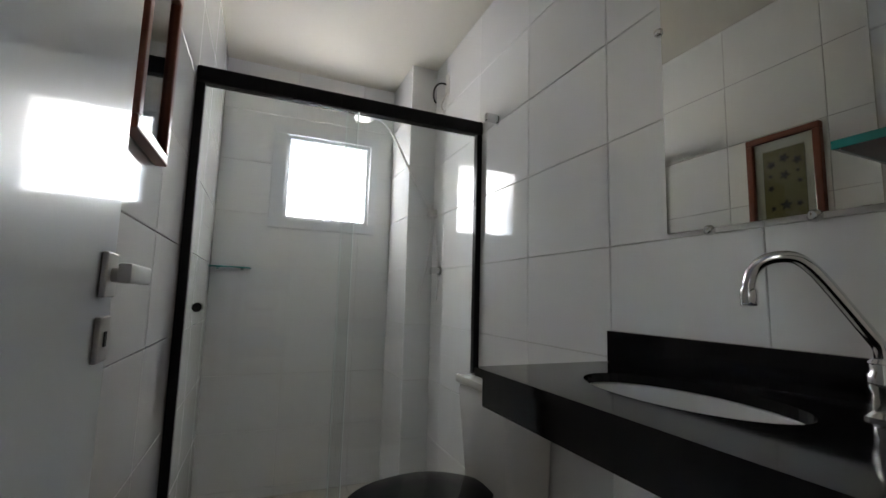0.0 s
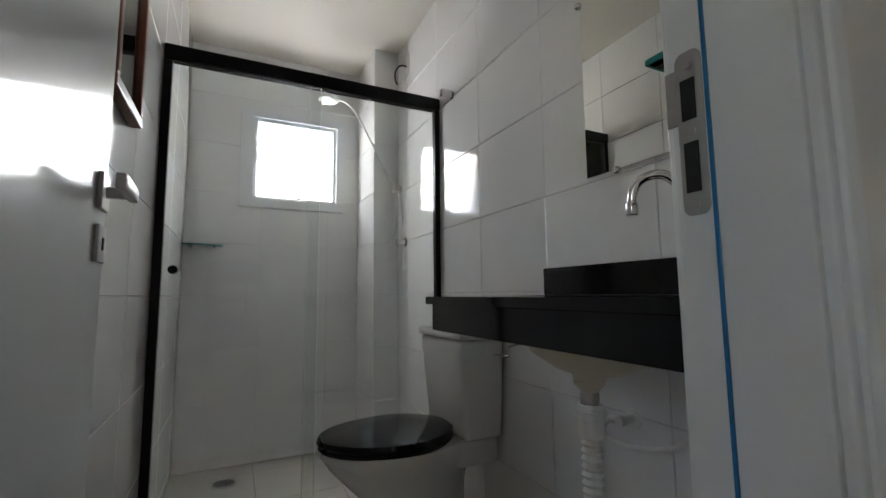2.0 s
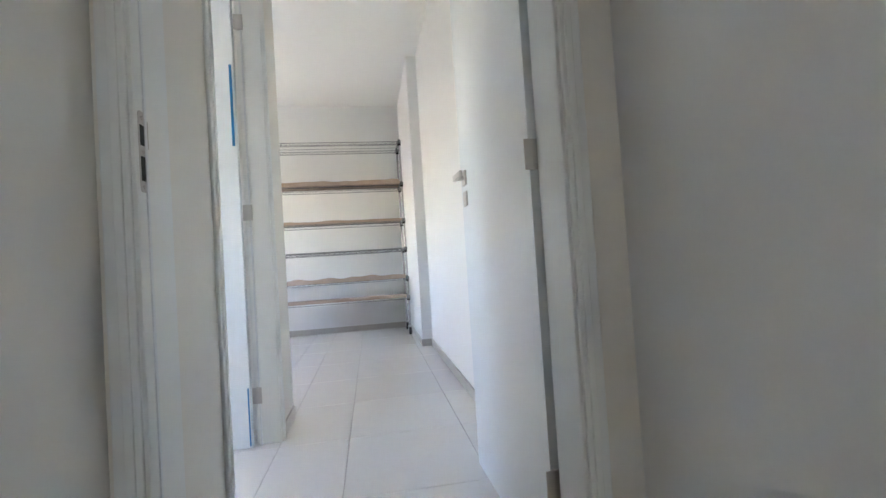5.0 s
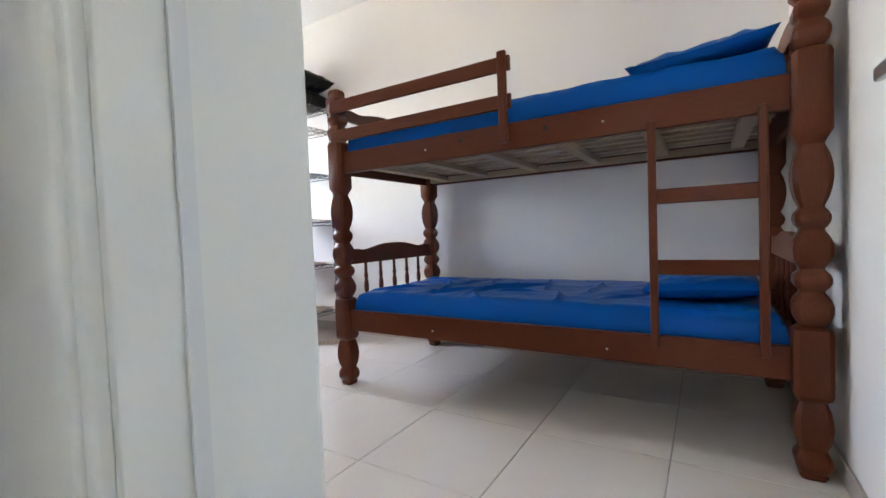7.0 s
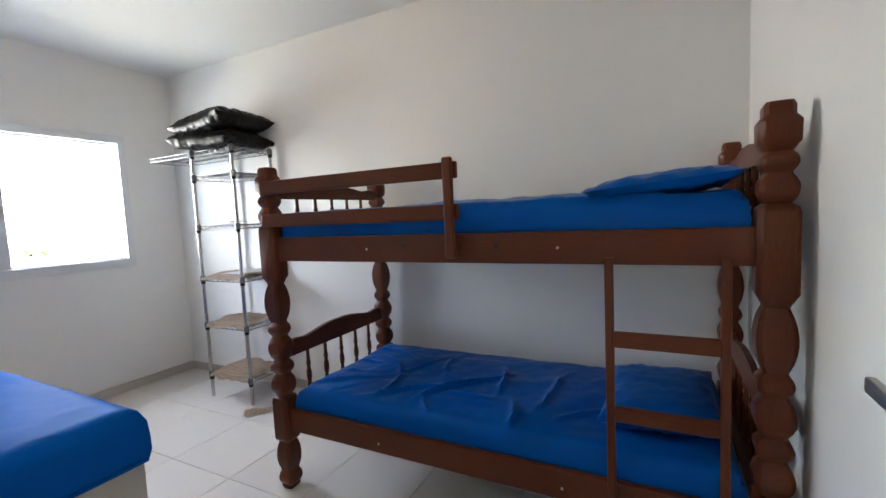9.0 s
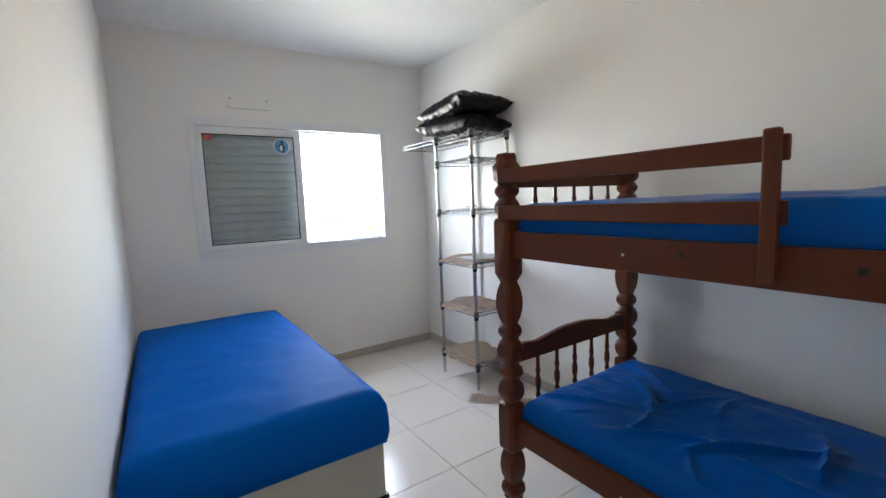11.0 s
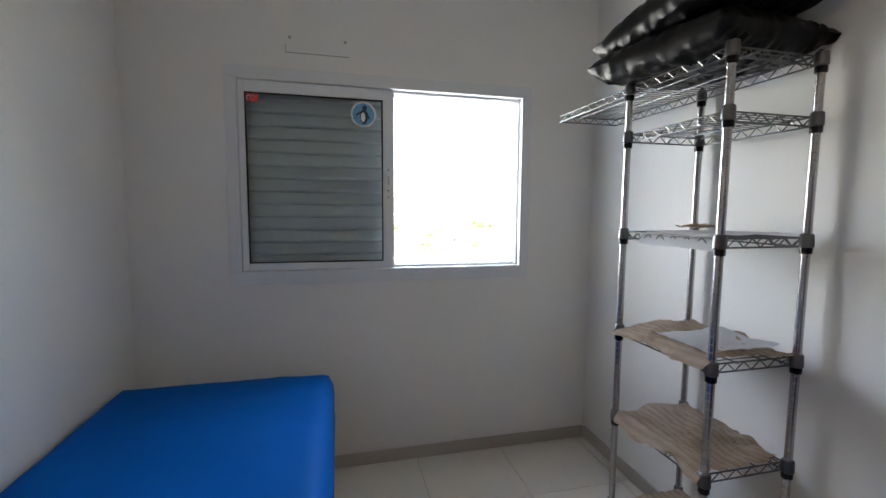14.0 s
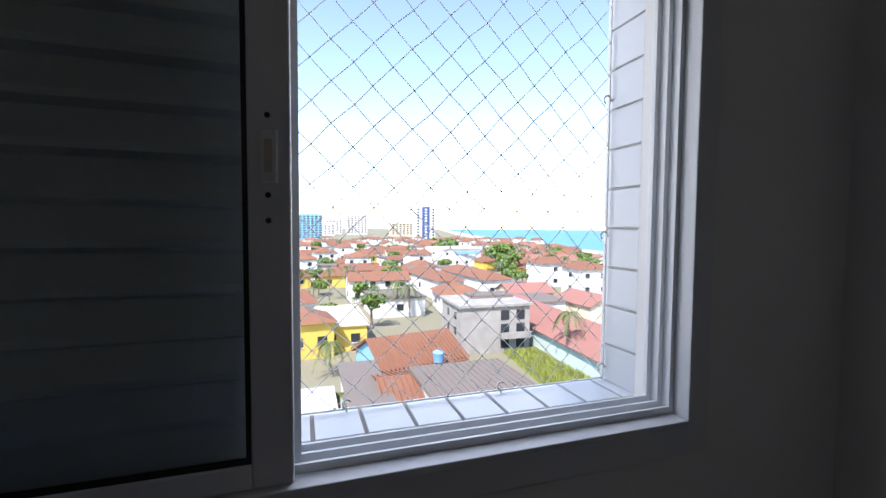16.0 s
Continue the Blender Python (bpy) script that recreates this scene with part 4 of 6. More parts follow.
st2 = thing("round_sticker", "round blue and white sticker on the window pane", "sticker")
SYC, SZC = -2.397, 1.898
part("rim", disc_x(xi + 0.0034, SYC, SZC, 0.066), M["sticker_white"], st2)
part("field", disc_x(xi + 0.0028, SYC, SZC, 0.056), M["sticker_blue"], st2)
part("shape_body", disc_x(xi + 0.0022, SYC - 0.003, SZC - 0.010, 0.019, squash=2.0), M["sticker_dark"], st2)
part("shape_front", disc_x(xi + 0.0016, SYC + 0.002, SZC - 0.014, 0.011, squash=2.2), M["sticker_white"], st2)
part("shape_head", disc_x(xi + 0.0021, SYC - 0.006, SZC + 0.034, 0.012), M["sticker_dark"], st2)
for p in ((SYC + 0.012, SZC + 0.012, SYC + 0.038, SZC - 0.006), (SYC - 0.016, SZC + 0.012, SYC - 0.030, SZC - 0.022)):
    bm = bmesh.new()
    rod(bm, (xi + 0.0022, p[0], p[1]), (xi + 0.0022, p[2], p[3]), 0.004, 6)
    part("shape_wing", bm, M["sticker_dark"], st2)

M["old_mark"] = material("old_filler_mark", (0.46, 0.44, 0.42), 0.85, grain=0.3, scale=90)
# patched air-conditioner marks above the window
pm = thing("wall_patch", "faint rectangular mark with two plugged holes above the window", "wall mark")
part("scratch", boxes((XB1 - 0.0012, XB1, -2.330, -2.022, 2.172, 2.177), (XB1 - 0.0012, XB1, -2.026, -2.022, 2.177, 2.215)), M["old_mark"], pm)
for y in (-2.044, -2.310):
    part("plug", disc_x(XB1 - 0.001, y, 2.246, 0.008, 0.002, 12), M["old_mark"], pm)

# bare bulb on the bedroom ceiling, mirrored in the window pane
M["bulb"] = material("lit_bulb", (0.9, 0.8, 0.6), 0.4)
M["bulb"].node_tree.nodes["Principled BSDF"].inputs["Emission Color"].default_value = (1.0, 0.78, 0.48, 1)
M["bulb"].node_tree.nodes["Principled BSDF"].inputs["Emission Strength"].default_value = 6.0
cl = thing("ceiling_lamp", "bare lit bulb in a white ceiling holder", "lamp", (1.62, -2.50, H_BED))
bm = bmesh.new()
lathe(bm, [(0.020, -0.050), (0.022, -0.018), (0.045, -0.014), (0.048, 0.0)], 0, 0, 20)
part("holder", bm, M["white_plastic"], cl, smooth=True)
bm = bmesh.new()
lathe(bm, [(0.004, -0.132), (0.020, -0.126), (0.029, -0.105), (0.027, -0.085), (0.016, -0.060), (0.014, -0.048)], 0, 0, 18)
part("bulb", bm, M["bulb"], cl, "warm lit glass bulb", smooth=True)

# outside sill, reveal and safety net
M["facade_tile"] = material("pale_facade_tile", (0.66, 0.70, 0.74), 0.3, grain=0.05, scale=30, object_random=0.06)
sill = setting("outer_sill", boxes((XB1 + T, XB1 + T + 0.13, VY0 - 0.1, VY1 + 0.1, VZ0 - 0.08, VZ0 - 0.006)), M["floor_base"], "tiled outer window sill", "sill")
y = VY0 - 0.06
while y < VY1 + 0.05:
    part("tile", boxes((XB1 + T + 0.002, XB1 + T + 0.128, y, y + 0.088, VZ0 - 0.006, VZ0 + 0.002), bevel=0.0015), M["facade_tile"], sill)
    y += 0.096
rev = setting("outer_reveal", boxes((XB1 + T, XB1 + T + 0.13, VY0 - 0.10, VY0 - 0.012, VZ0 - 0.006, VZ1 + 0.1)), M["grout"], "white tiled outer window reveal", "wall")
for i in range(11):
    for j in range(1):
        z = VZ0 + 0.002 + i * 0.096
        part("tile", boxes((XB1 + T + 0.004 + j * 0.1, XB1 + T + 0.125 + j * 0.1, VY0 - 0.016, VY0 - 0.004, z, z + 0.090), bevel=0.0015), M["facade_tile"], rev)
setting("outer_lintel", boxes((XB1 + T, XB1 + T + 0.13, VY0 - 0.1, VY1 + 0.1, VZ1 + 0.01, VZ1 + 0.1)), M["facade_tile"], "pale tiled lintel", "lintel")
setting("outer_reveal_north", boxes((XB1 + T, XB1 + T + 0.13, VY1 + 0.012, VY1 + 0.10, VZ0, VZ1 + 0.01)), M["facade_tile"], "pale tiled outer window reveal", "wall")
M["net"] = material("white_nylon", (0.80, 0.80, 0.79), 0.6, grain=0.1, scale=200)
net = thing("safety_net", "white knotted nylon safety net across the window", "net")
nx_ = XB1 + T + 0.105
bm = bmesh.new()
s = 0.041
ny0, ny1, nz0, nz1 = VY0 + 0.005, VY1 - 0.01, VZ0 + 0.012, VZ1 - 0.005
ny_, nz_ = int((ny1 - ny0) / s), int((nz1 - nz0) / s)
for i in range(ny_ + 1):
    for j in range(nz_ + 1):
        if (i + j) % 2:
            continue
        p = Vector((nx_ + 0.004 * noise.noise(Vector((i, j, 0))), ny0 + i * s + 0.006 * noise.noise(Vector((i * .7, j * .7, 3))), nz0 + j * s + 0.006 * noise.noise(Vector((i * .7, 5, j * .7)))))
        for di in (-1, 1):
            a, b = i + di, j + 1
            if 0 <= a <= ny_ and b <= nz_:
                q = Vector((nx_ + 0.004 * noise.noise(Vector((a, b, 0))), ny0 + a * s + 0.006 * noise.noise(Vector((a * .7, b * .7, 3))), nz0 + b * s + 0.006 * noise.noise(Vector((a * .7, 5, b * .7)))))
                rod(bm, p, q, 0.0010, 4)
        bmesh.ops.create_icosphere(bm, subdivisions=1, radius=0.0028, matrix=Matrix.Translation(p))
tagged(part("mesh_cord", bm, M["net"], net), kind="stuff")
bm = bmesh.new()
tube(bm, [(nx_, ny0, nz0 - 0.004), (nx_, ny1, nz0 - 0.004)], 0.002, 6)
tube(bm, [(nx_, ny0 - 0.002, nz0), (nx_, ny0 - 0.002, nz1)], 0.002, 6)
part("border_cord", bm, M["net"], net)
for z in (1.12, 1.45, 1.78):
    bm = bmesh.new()
    tube(bm, [(nx_, VY0 - 0.004, z)] + arc((nx_, VY0 + 0.010, z), 0.010, 180, -60, (0, 1, 0), (0, 0, 1)), 0.002, 6)
    part("hook", bm, M["steel"], net, smooth=True)
for y in (-3.0, -2.65):
    bm = bmesh.new()
    tube(bm, [(nx_, y, VZ0 + 0.001)] + arc((nx_, y, VZ0 + 0.018), 0.009, -90, 150, (0, 1, 0), (0, 0, 1)), 0.002, 6)
    part("hook", bm, M["steel"], net, smooth=True)


# ---- bathroom ----
pier = setting("wall_shower_pier", boxes((0.651, XR + 0.006, 2.206, YK + 0.006, 0, H_BATH)), M["grout"], "tiled pier in the shower corner", "wall")

# window
bw = thing("window_2", "small white aluminium tilting bathroom window", "window", kind="structure")
for x0, x1, z0, z1 in ((WX0 - 0.075, WX1 + 0.045, WZ1 - 0.003, WZ1 + 0.045), (WX0 - 0.075, WX1 + 0.045, WZ0 - 0.055, WZ0 + 0.003), (WX0 - 0.075, WX0 + 0.003, WZ0 + 0.003, WZ1 - 0.003), (WX1 - 0.003, WX1 + 0.045, WZ0 + 0.003, WZ1 - 0.003)):
    part("trim", boxes((x0, x1, YK - 0.016, YK - 0.001, z0, z1), bevel=0.002), M["aluminium"], bw)
for x0, x1, z0, z1 in ((WX0, WX0 + 0.022, WZ0, WZ1), (WX1 - 0.022, WX1, WZ0, WZ1), (WX0 + 0.022, WX1 - 0.022, WZ0, WZ0 + 0.022), (WX0 + 0.022, WX1 - 0.022, WZ1 - 0.022, WZ1)):
    part("frame", boxes((x0, x1, YK + 0.01, YK + 0.07, z0, z1), bevel=0.002), M["aluminium"], bw)
M["frosted"] = bpy.data.materials.new("frosted_glass")
M["frosted"].use_nodes = True
ft = M["frosted"].node_tree
tl_ = ft.nodes.new("ShaderNodeBsdfTranslucent")
tl_.inputs[0].default_value = (0.72, 0.74, 0.75, 1)
ft.links.new(tl_.outputs[0], ft.nodes["Material Output"].inputs[0])
part("pane", boxes((WX0 + 0.022, WX1 - 0.022, YK + 0.062, YK + 0.066, WZ0 + 0.022, WZ1 - 0.022)), M["frosted"], bw, "frosted glass pane")
bm = bmesh.new()
rod(bm, (0.235, YK + 0.012, WZ0 + 0.012), (0.275, YK - 0.030, WZ0 + 0.020), 0.006)
rod(bm, (0.275, YK - 0.030, WZ0 + 0.020), (0.290, YK - 0.035, WZ0 + 0.095), 0.0045, r2=0.003)
part("lever", bm, M["aluminium"], bw)

# shower enclosure
sh = thing("shower_enclosure", "black-framed sliding glass shower screen", "shower screen")
YS = 1.62
bm = boxes((XL, XR, YS - 0.024, YS + 0.024, 1.868, 1.928), bevel=0.006)
part("header", bm, M["black_metal"], sh)
part("side_post", boxes((XL, XL + 0.030, YS - 0.016, YS + 0.016, 0.03, 1.868), bevel=0.003), M["black_metal"], sh)
part("side_post", boxes((XR - 0.026, XR, YS - 0.016, YS + 0.016, 0.03, 1.868), bevel=0.003), M["black_metal"], sh)
part("bottom_rail", boxes((XL, XR, YS - 0.016, YS + 0.016, 0.002, 0.030), bevel=0.003), M["black_metal"], sh)
pf = part("fixed_pane", boxes((0.185, XR - 0.02, YS + 0.006, YS + 0.014, 0.03, 1.868)), M["glass_green"], sh)
ps = part("sliding_pane", boxes((XL + 0.02, 0.225, YS - 0.012, YS - 0.004, 0.032, 1.868)), M["glass_green"], sh)
for o in (pf, ps):
    o.visible_shadow = False
# pale opaque strips paint the window's highlight along the pane edges
M["edge_glass"] = material("glass_edge_highlight", (0.84, 0.92, 0.90), 0.12, coat=0.5)
part("pane_edge", boxes((0.1815, 0.1849, YS + 0.006, YS + 0.014, 0.03, 1.868)), M["edge_glass"], pf)
part("pane_edge", boxes((0.2251, 0.2285, YS - 0.012, YS - 0.004, 0.032, 1.868)), M["edge_glass"], ps)
bm = bmesh.new()
rod(bm, (-0.293, YS - 0.030, 1.062), (-0.293, YS + 0.010, 1.062), 0.016, 20)
part("pull_knob", bm, M["black_plastic"], ps, "black round pull knob", smooth=True)

# hand shower with hose, holder and valve
M["hose"] = material("white_hose", (0.72, 0.71, 0.69), 0.35, grain=0.05, scale=60)
hs = thing("hand_shower", "white shower head with flexible hose from the wall", "shower")
hx, hy, hz = 0.40, 2.36, 2.170
bm = bmesh.new()
lathe(bm, [(0.012, hz + 0.055), (0.016, hz + 0.035), (0.040, hz + 0.018), (0.058, hz + 0.006), (0.060, hz - 0.004), (0.052, hz - 0.010)][::-1], hx, hy, 24)
part("shower_head", bm, M["white_plastic"], hs, smooth=True)
bm = bmesh.new()
lathe(bm, [(0.046, hz - 0.0125), (0.050, hz - 0.0105)], hx, hy, 24)
part("spray_face", bm, M["steel"], hs)
bm = bmesh.new()
tube(bm, [(hx, hy, hz + 0.05), (hx, hy + 0.06, hz + 0.075), (hx, hy + 0.14, hz + 0.075), (hx, YK - 0.001, hz + 0.06)], 0.010, 10)
part("arm", bm, M["white_plastic"], hs, smooth=True)


def bezier(a, b, c, d, n=18):
    a, b, c, d = (Vector(p) for p in (a, b, c, d))
    return [a * (1 - t) ** 3 + b * 3 * t * (1 - t) ** 2 + c * 3 * t * t * (1 - t) + d * t ** 3 for t in (i / n for i in range(n + 1))]


bm = bmesh.new()
tube(bm, bezier((hx + 0.055, hy - 0.005, hz + 0.002), (0.56, 2.30, 2.19), (0.60, 2.18, 1.85), (0.772, 2.16, 1.61)), 0.0065, 8)
part("upper_hose", bm, M["hose"], hs, smooth=True)
bm = bmesh.new()
tube(bm, bezier((0.772, 2.16, 1.60), (0.775, 2.15, 1.30), (0.70, 2.10, 1.20), (0.705, 2.14, 1.115)), 0.006, 8)
part("hanging_hose", bm, M["hose"], hs, smooth=True)
bm = bmesh.new()
tube(bm, bezier((0.778, 2.15, 1.60), (0.78, 2.10, 1.40), (0.79, 2.06, 1.32), (0.775, 2.06, 1.10)), 0.004, 8)
part("thin_hose", bm, M["hose"], hs, smooth=True)
bm = boxes((0.752, XR, 2.135, 2.180, 1.575, 1.612), bevel=0.006)
rod(bm, (0.765, 2.150, 1.60), (0.765, 2.150, 1.635), 0.010)
part("holder", bm, M["white_plastic"], hs)
sv = thing("shower_valve", "round chrome shower valve on the tiled wall", "tap")
bm = bmesh.new()
rod(bm, (XR, 2.065, 1.262), (XR - 0.008, 2.065, 1.262), 0.030, 20)
part("rose", bm, M["chrome"], sv, smooth=True)
bm = bmesh.new()
rod(bm, (XR - 0.008, 2.065, 1.262), (XR - 0.060, 2.065, 1.262), 0.017, 16)
rod(bm, (XR - 0.036, 2.065, 1.262), (XR - 0.036, 2.118, 1.250), 0.010, 10)
part("knob", bm, M["chrome"], sv, smooth=True)
ww = thing("wire_loop", "loose black electric wire loop from a wall box", "wire")
part("box_cover", boxes((XR - 0.003, XR - 0.0005, 2.005, 2.060, 2.245, 2.380), bevel=0.001), M["white_plastic"], ww)
bm = bmesh.new()
tube(bm, bezier((XR - 0.003, 2.045, 2.32), (0.74, 2.08, 2.36), (0.73, 2.12, 2.28), (0.765, 2.12, 2.235)), 0.005, 6)
part("cable", bm, M["rubber"], ww, smooth=True)
bm = bmesh.new()
tube(bm, bezier((XR - 0.003, 2.04, 2.27), (0.77, 2.05, 2.21), (0.77, 2.09, 2.19), (0.785, 2.03, 2.15)), 0.004, 6)
part("cable_tail", bm, M["white_plastic"], ww, smooth=True)

cs = thing("corner_glass_shelf", "small greenish glass shelf on the shower wall", "shelf")
bm = bmesh.new()
pts = [(XL + 0.001, YK - 0.001)] + [(XL + 0.001 + 0.205 * math.cos(radians(a)), YK - 0.001 - 0.10 * math.sin(radians(a))) for a in range(0, 91, 10)]
lo = [bm.verts.new((x, y, 1.250)) for x, y in pts]
hi = [bm.verts.new((x, y, 1.258)) for x, y in pts]
bm.faces.new(lo)
bm.faces.new(hi)
for i in range(len(pts)):
    bm.faces.new((lo[i], lo[(i + 1) % len(pts)], hi[(i + 1) % len(pts)], hi[i]))
part("glass_plate", bm, M["teal_glass"], cs)
for x in (XL + 0.03, XL + 0.15):
    part("bracket", boxes((x, x + 0.018, YK - 0.030, YK - 0.0005, 1.238, 1.249), bevel=0.002), M["chrome"], cs)

fd = thing("floor_drain", "round steel shower floor drain", "drain")
bm = bmesh.new()
lathe(bm, [(0.062, -0.004), (0.062, 0.003), (0.058, 0.004)], -0.10, 2.34, 24)
part("ring", bm, M["steel"], fd)
for k in range(5):
    y = 2.34 - 0.036 + k * 0.018
    w = math.sqrt(max(0.0, 0.05 ** 2 - (y - 2.34) ** 2))
    part("slot", boxes((-0.10 - w, -0.10 + w, y - 0.004, y + 0.004, 0.0035, 0.0048)), M["rubber"], fd)

# black granite counter with an oval cut-out
ct = thing("vanity_counter", "black granite vanity counter with a deep front apron", "counter")
CX0, CX1, CY0, CY1, CZ = 0.380, XR, 0.023, 0.828, 0.957
EX, EY, EA, EB = 0.612, 0.475, 0.122, 0.205


def counter_top(z0, z1):
    bm = bmesh.new()
    n = 48
    rings = []
    for z in (z1, z0):
        inner, outer = [], []
        for k in range(n):
            a = 2 * math.pi * k / n
            c, s_ = math.cos(a), math.sin(a)
            inner.append(bm.verts.new((EX + EA * c, EY + EB * s_, z)))
            tx = ((CX1 if c > 0 else CX0) - EX) / c if abs(c) > 1e-6 else 1e9
            ty = ((CY1 if s_ > 0 else CY0) - EY) / s_ if abs(s_) > 1e-6 else 1e9
            t = min(abs(tx), abs(ty))
            outer.append(bm.verts.new((EX + t * c, EY + t * s_, z)))
        for cx, cy in ((CX0, CY0), (CX1, CY0), (CX0, CY1), (CX1, CY1)):
            v = min(outer, key=lambda q: (q.co.x - cx) ** 2 + (q.co.y - cy) ** 2)
            v.co.x, v.co.y = cx, cy
        rings.append((inner, outer))
    (i1, o1), (i0, o0) = rings
    for k in range(n):
        j = (k + 1) % n
        bm.faces.new((i1[k], i1[j], o1[j], o1[k]))
        bm.faces.new((i0[j], i0[k], o0[k], o0[j]))
        bm.faces.new((i1[j], i1[k], i0[k], i0[j]))
        bm.faces.new((o1[k], o1[j], o0[j], o0[k]))
    return bm


part("top", counter_top(CZ - 0.020, CZ), M["granite"], ct)
part("apron", boxes((CX0 + 0.014, CX0 + 0.034, CY0, CY1 - 0.012, CZ - 0.089, CZ - 0.020), bevel=0.002), M["granite"], ct)
part("end_apron", boxes((CX0 + 0.034, CX1, CY1 - 0.032, CY1 - 0.012, CZ - 0.089, CZ - 0.020), bevel=0.002), M["granite"], ct)
part("backsplash", boxes((CX1 - 0.020, CX1 - 0.0005, CY0, CY1 - 0.004, CZ + 0.0005, CZ + 0.082), bevel=0.002), M["granite"], ct)
bs = thing("wash_basin", "oval white ceramic undermount basin", "basin")
bm = bmesh.new()
prof = [(1.06, -0.020), (1.02, -0.024), (0.97, -0.060), (0.86, -0.105), (0.60, -0.140), (0.20, -0.152), (0.16, -0.152)]
rings = []
for s_, dz in prof:
    rings.append([bm.verts.new((EX + EA * s_ * math.cos(a), EY + EB * s_ * math.sin(a), CZ + dz)) for a in (2 * math.pi * k / 32 for k in range(32))])
for q, w in zip(rings, rings[1:]):
    for k in range(32):
        bm.faces.new((q[k], q[(k + 1) % 32], w[(k + 1) % 32], w[k]))
bm.faces.new(rings[-1])
part("bowl", bm, M["ceramic"], bs, smooth=True)
bm = bmesh.new()
prof = [(1.08, -0.0205), (1.06, -0.050), (0.96, -0.085), (0.78, -0.130), (0.45, -0.160), (0.22, -0.172), (0.20, -0.186)]
rings = []
for s_, dz in prof:
    rings.append([bm.verts.new((EX + EA * s_ * math.cos(a), EY + EB * s_ * math.sin(a), CZ + dz)) for a in (2 * math.pi * k / 32 for k in range(32))])
for q, w in zip(rings, rings[1:]):
    for k in range(32):
        bm.faces.new((q[k], q[(k + 1) % 32], w[(k + 1) % 32], w[k]))
bm.faces.new(rings[-1])
part("underside", bm, M["ceramic_raw"], bs, "cream unglazed underside", smooth=True)
bm = bmesh.new()
lathe(bm, [(0.020, CZ - 0.1515), (0.022, CZ - 0.149), (0.016, CZ - 0.1485)], EX, EY, 20)
part("waste_ring", bm, M["chrome"], bs, smooth=True)
# trap and hoses
tr = thing("drain_pipe", "white corrugated drain hose under the basin", "pipe")
bm = bmesh.new()
lathe(bm, [(0.034, CZ - 0.192), (0.034, CZ - 0.186), (0.024, CZ - 0.20), (0.018, CZ - 0.206), (0.018, CZ - 0.235)][::1], EX, EY, 18)
part("flange", bm, M["ceramic_raw"], tr, smooth=True)
bm = bmesh.new()
lathe(bm, [(0.0195, CZ - 0.236), (0.0205, CZ - 0.234), (0.0205, CZ - 0.209), (0.0195, CZ - 0.207)], EX, EY, 18)
part("tail_ring", bm, M["steel"], tr, "grey metal tail ring", smooth=True)
bm = bmesh.new()
lathe(bm, [(0.026, CZ - 0.300), (0.027, CZ - 0.262), (0.032, CZ - 0.260), (0.032, CZ - 0.245), (0.027, CZ - 0.243), (0.026, CZ - 0.232)], EX, EY, 18)
part("nut", bm, M["white_plastic"], tr, smooth=True)


def corrugated(path, r0, r1, step=0.012):
    bm = bmesh.new()
    pts = path
    rings = []
    for i, p in enumerate(pts):
        d = (pts[min(i + 1, len(pts) - 1)] - pts[max(i - 1, 0)]).normalized()
        side = d.cross(Vector((0.3, 1, 0.1))).normalized()
        n = side.cross(d)
        r = r0 if i % 2 else r1
        rings.append([bm.verts.new(p + (side * math.cos(a) + n * math.sin(a)) * r) for a in (2 * math.pi * k / 14 for k in range(14))])
    for q, w in zip(rings, rings[1:]):
        for k in range(14):
            bm.faces.new((q[k], q[(k + 1) % 14], w[(k + 1) % 14], w[k]))
    return bm


pth = bezier((EX, EY, CZ - 0.298), (EX - 0.005, EY, 0.50), (EX - 0.01, EY - 0.02, 0.30), (EX + 0.01, EY - 0.05, 0.32), 62)
pth += bezier((EX + 0.012, EY - 0.055, 0.325), (EX + 0.05, EY - 0.12, 0.40), (EX + 0.10, EY - 0.16, 0.44), (XR - 0.01, EY - 0.19, 0.44), 34)
part("corrugated_hose", corrugated(pth, 0.0165, 0.0235), M["white_plastic"], tr)
av = thing("angle_valve", "white plastic wall stop valve with a hose", "valve")
bm = bmesh.new()
rod(bm, (XR, 0.527, 0.656), (XR - 0.05, 0.527, 0.656), 0.013, 14)
rod(bm, (XR - 0.005, 0.527, 0.656), (XR, 0.527, 0.656), 0.024, 16)
rod(bm, (XR - 0.035, 0.527, 0.656), (XR - 0.035, 0.565, 0.652), 0.010, 12)
part("body", bm, M["white_plastic"], av, smooth=True)
bm = bmesh.new()
tube(bm, bezier((XR - 0.035, 0.565, 0.652), (XR - 0.04, 0.64, 0.60), (XR - 0.05, 0.52, 0.58), (XR - 0.06, 0.38, 0.64)) + bezier((XR - 0.06, 0.375, 0.642), (XR - 0.06, 0.31, 0.68), (XR - 0.055, 0.275, 0.78), (XR - 0.055, 0.265, CZ - 0.03)), 0.0065, 8)
part("flexible_hose", bm, M["hose"], av, smooth=True)
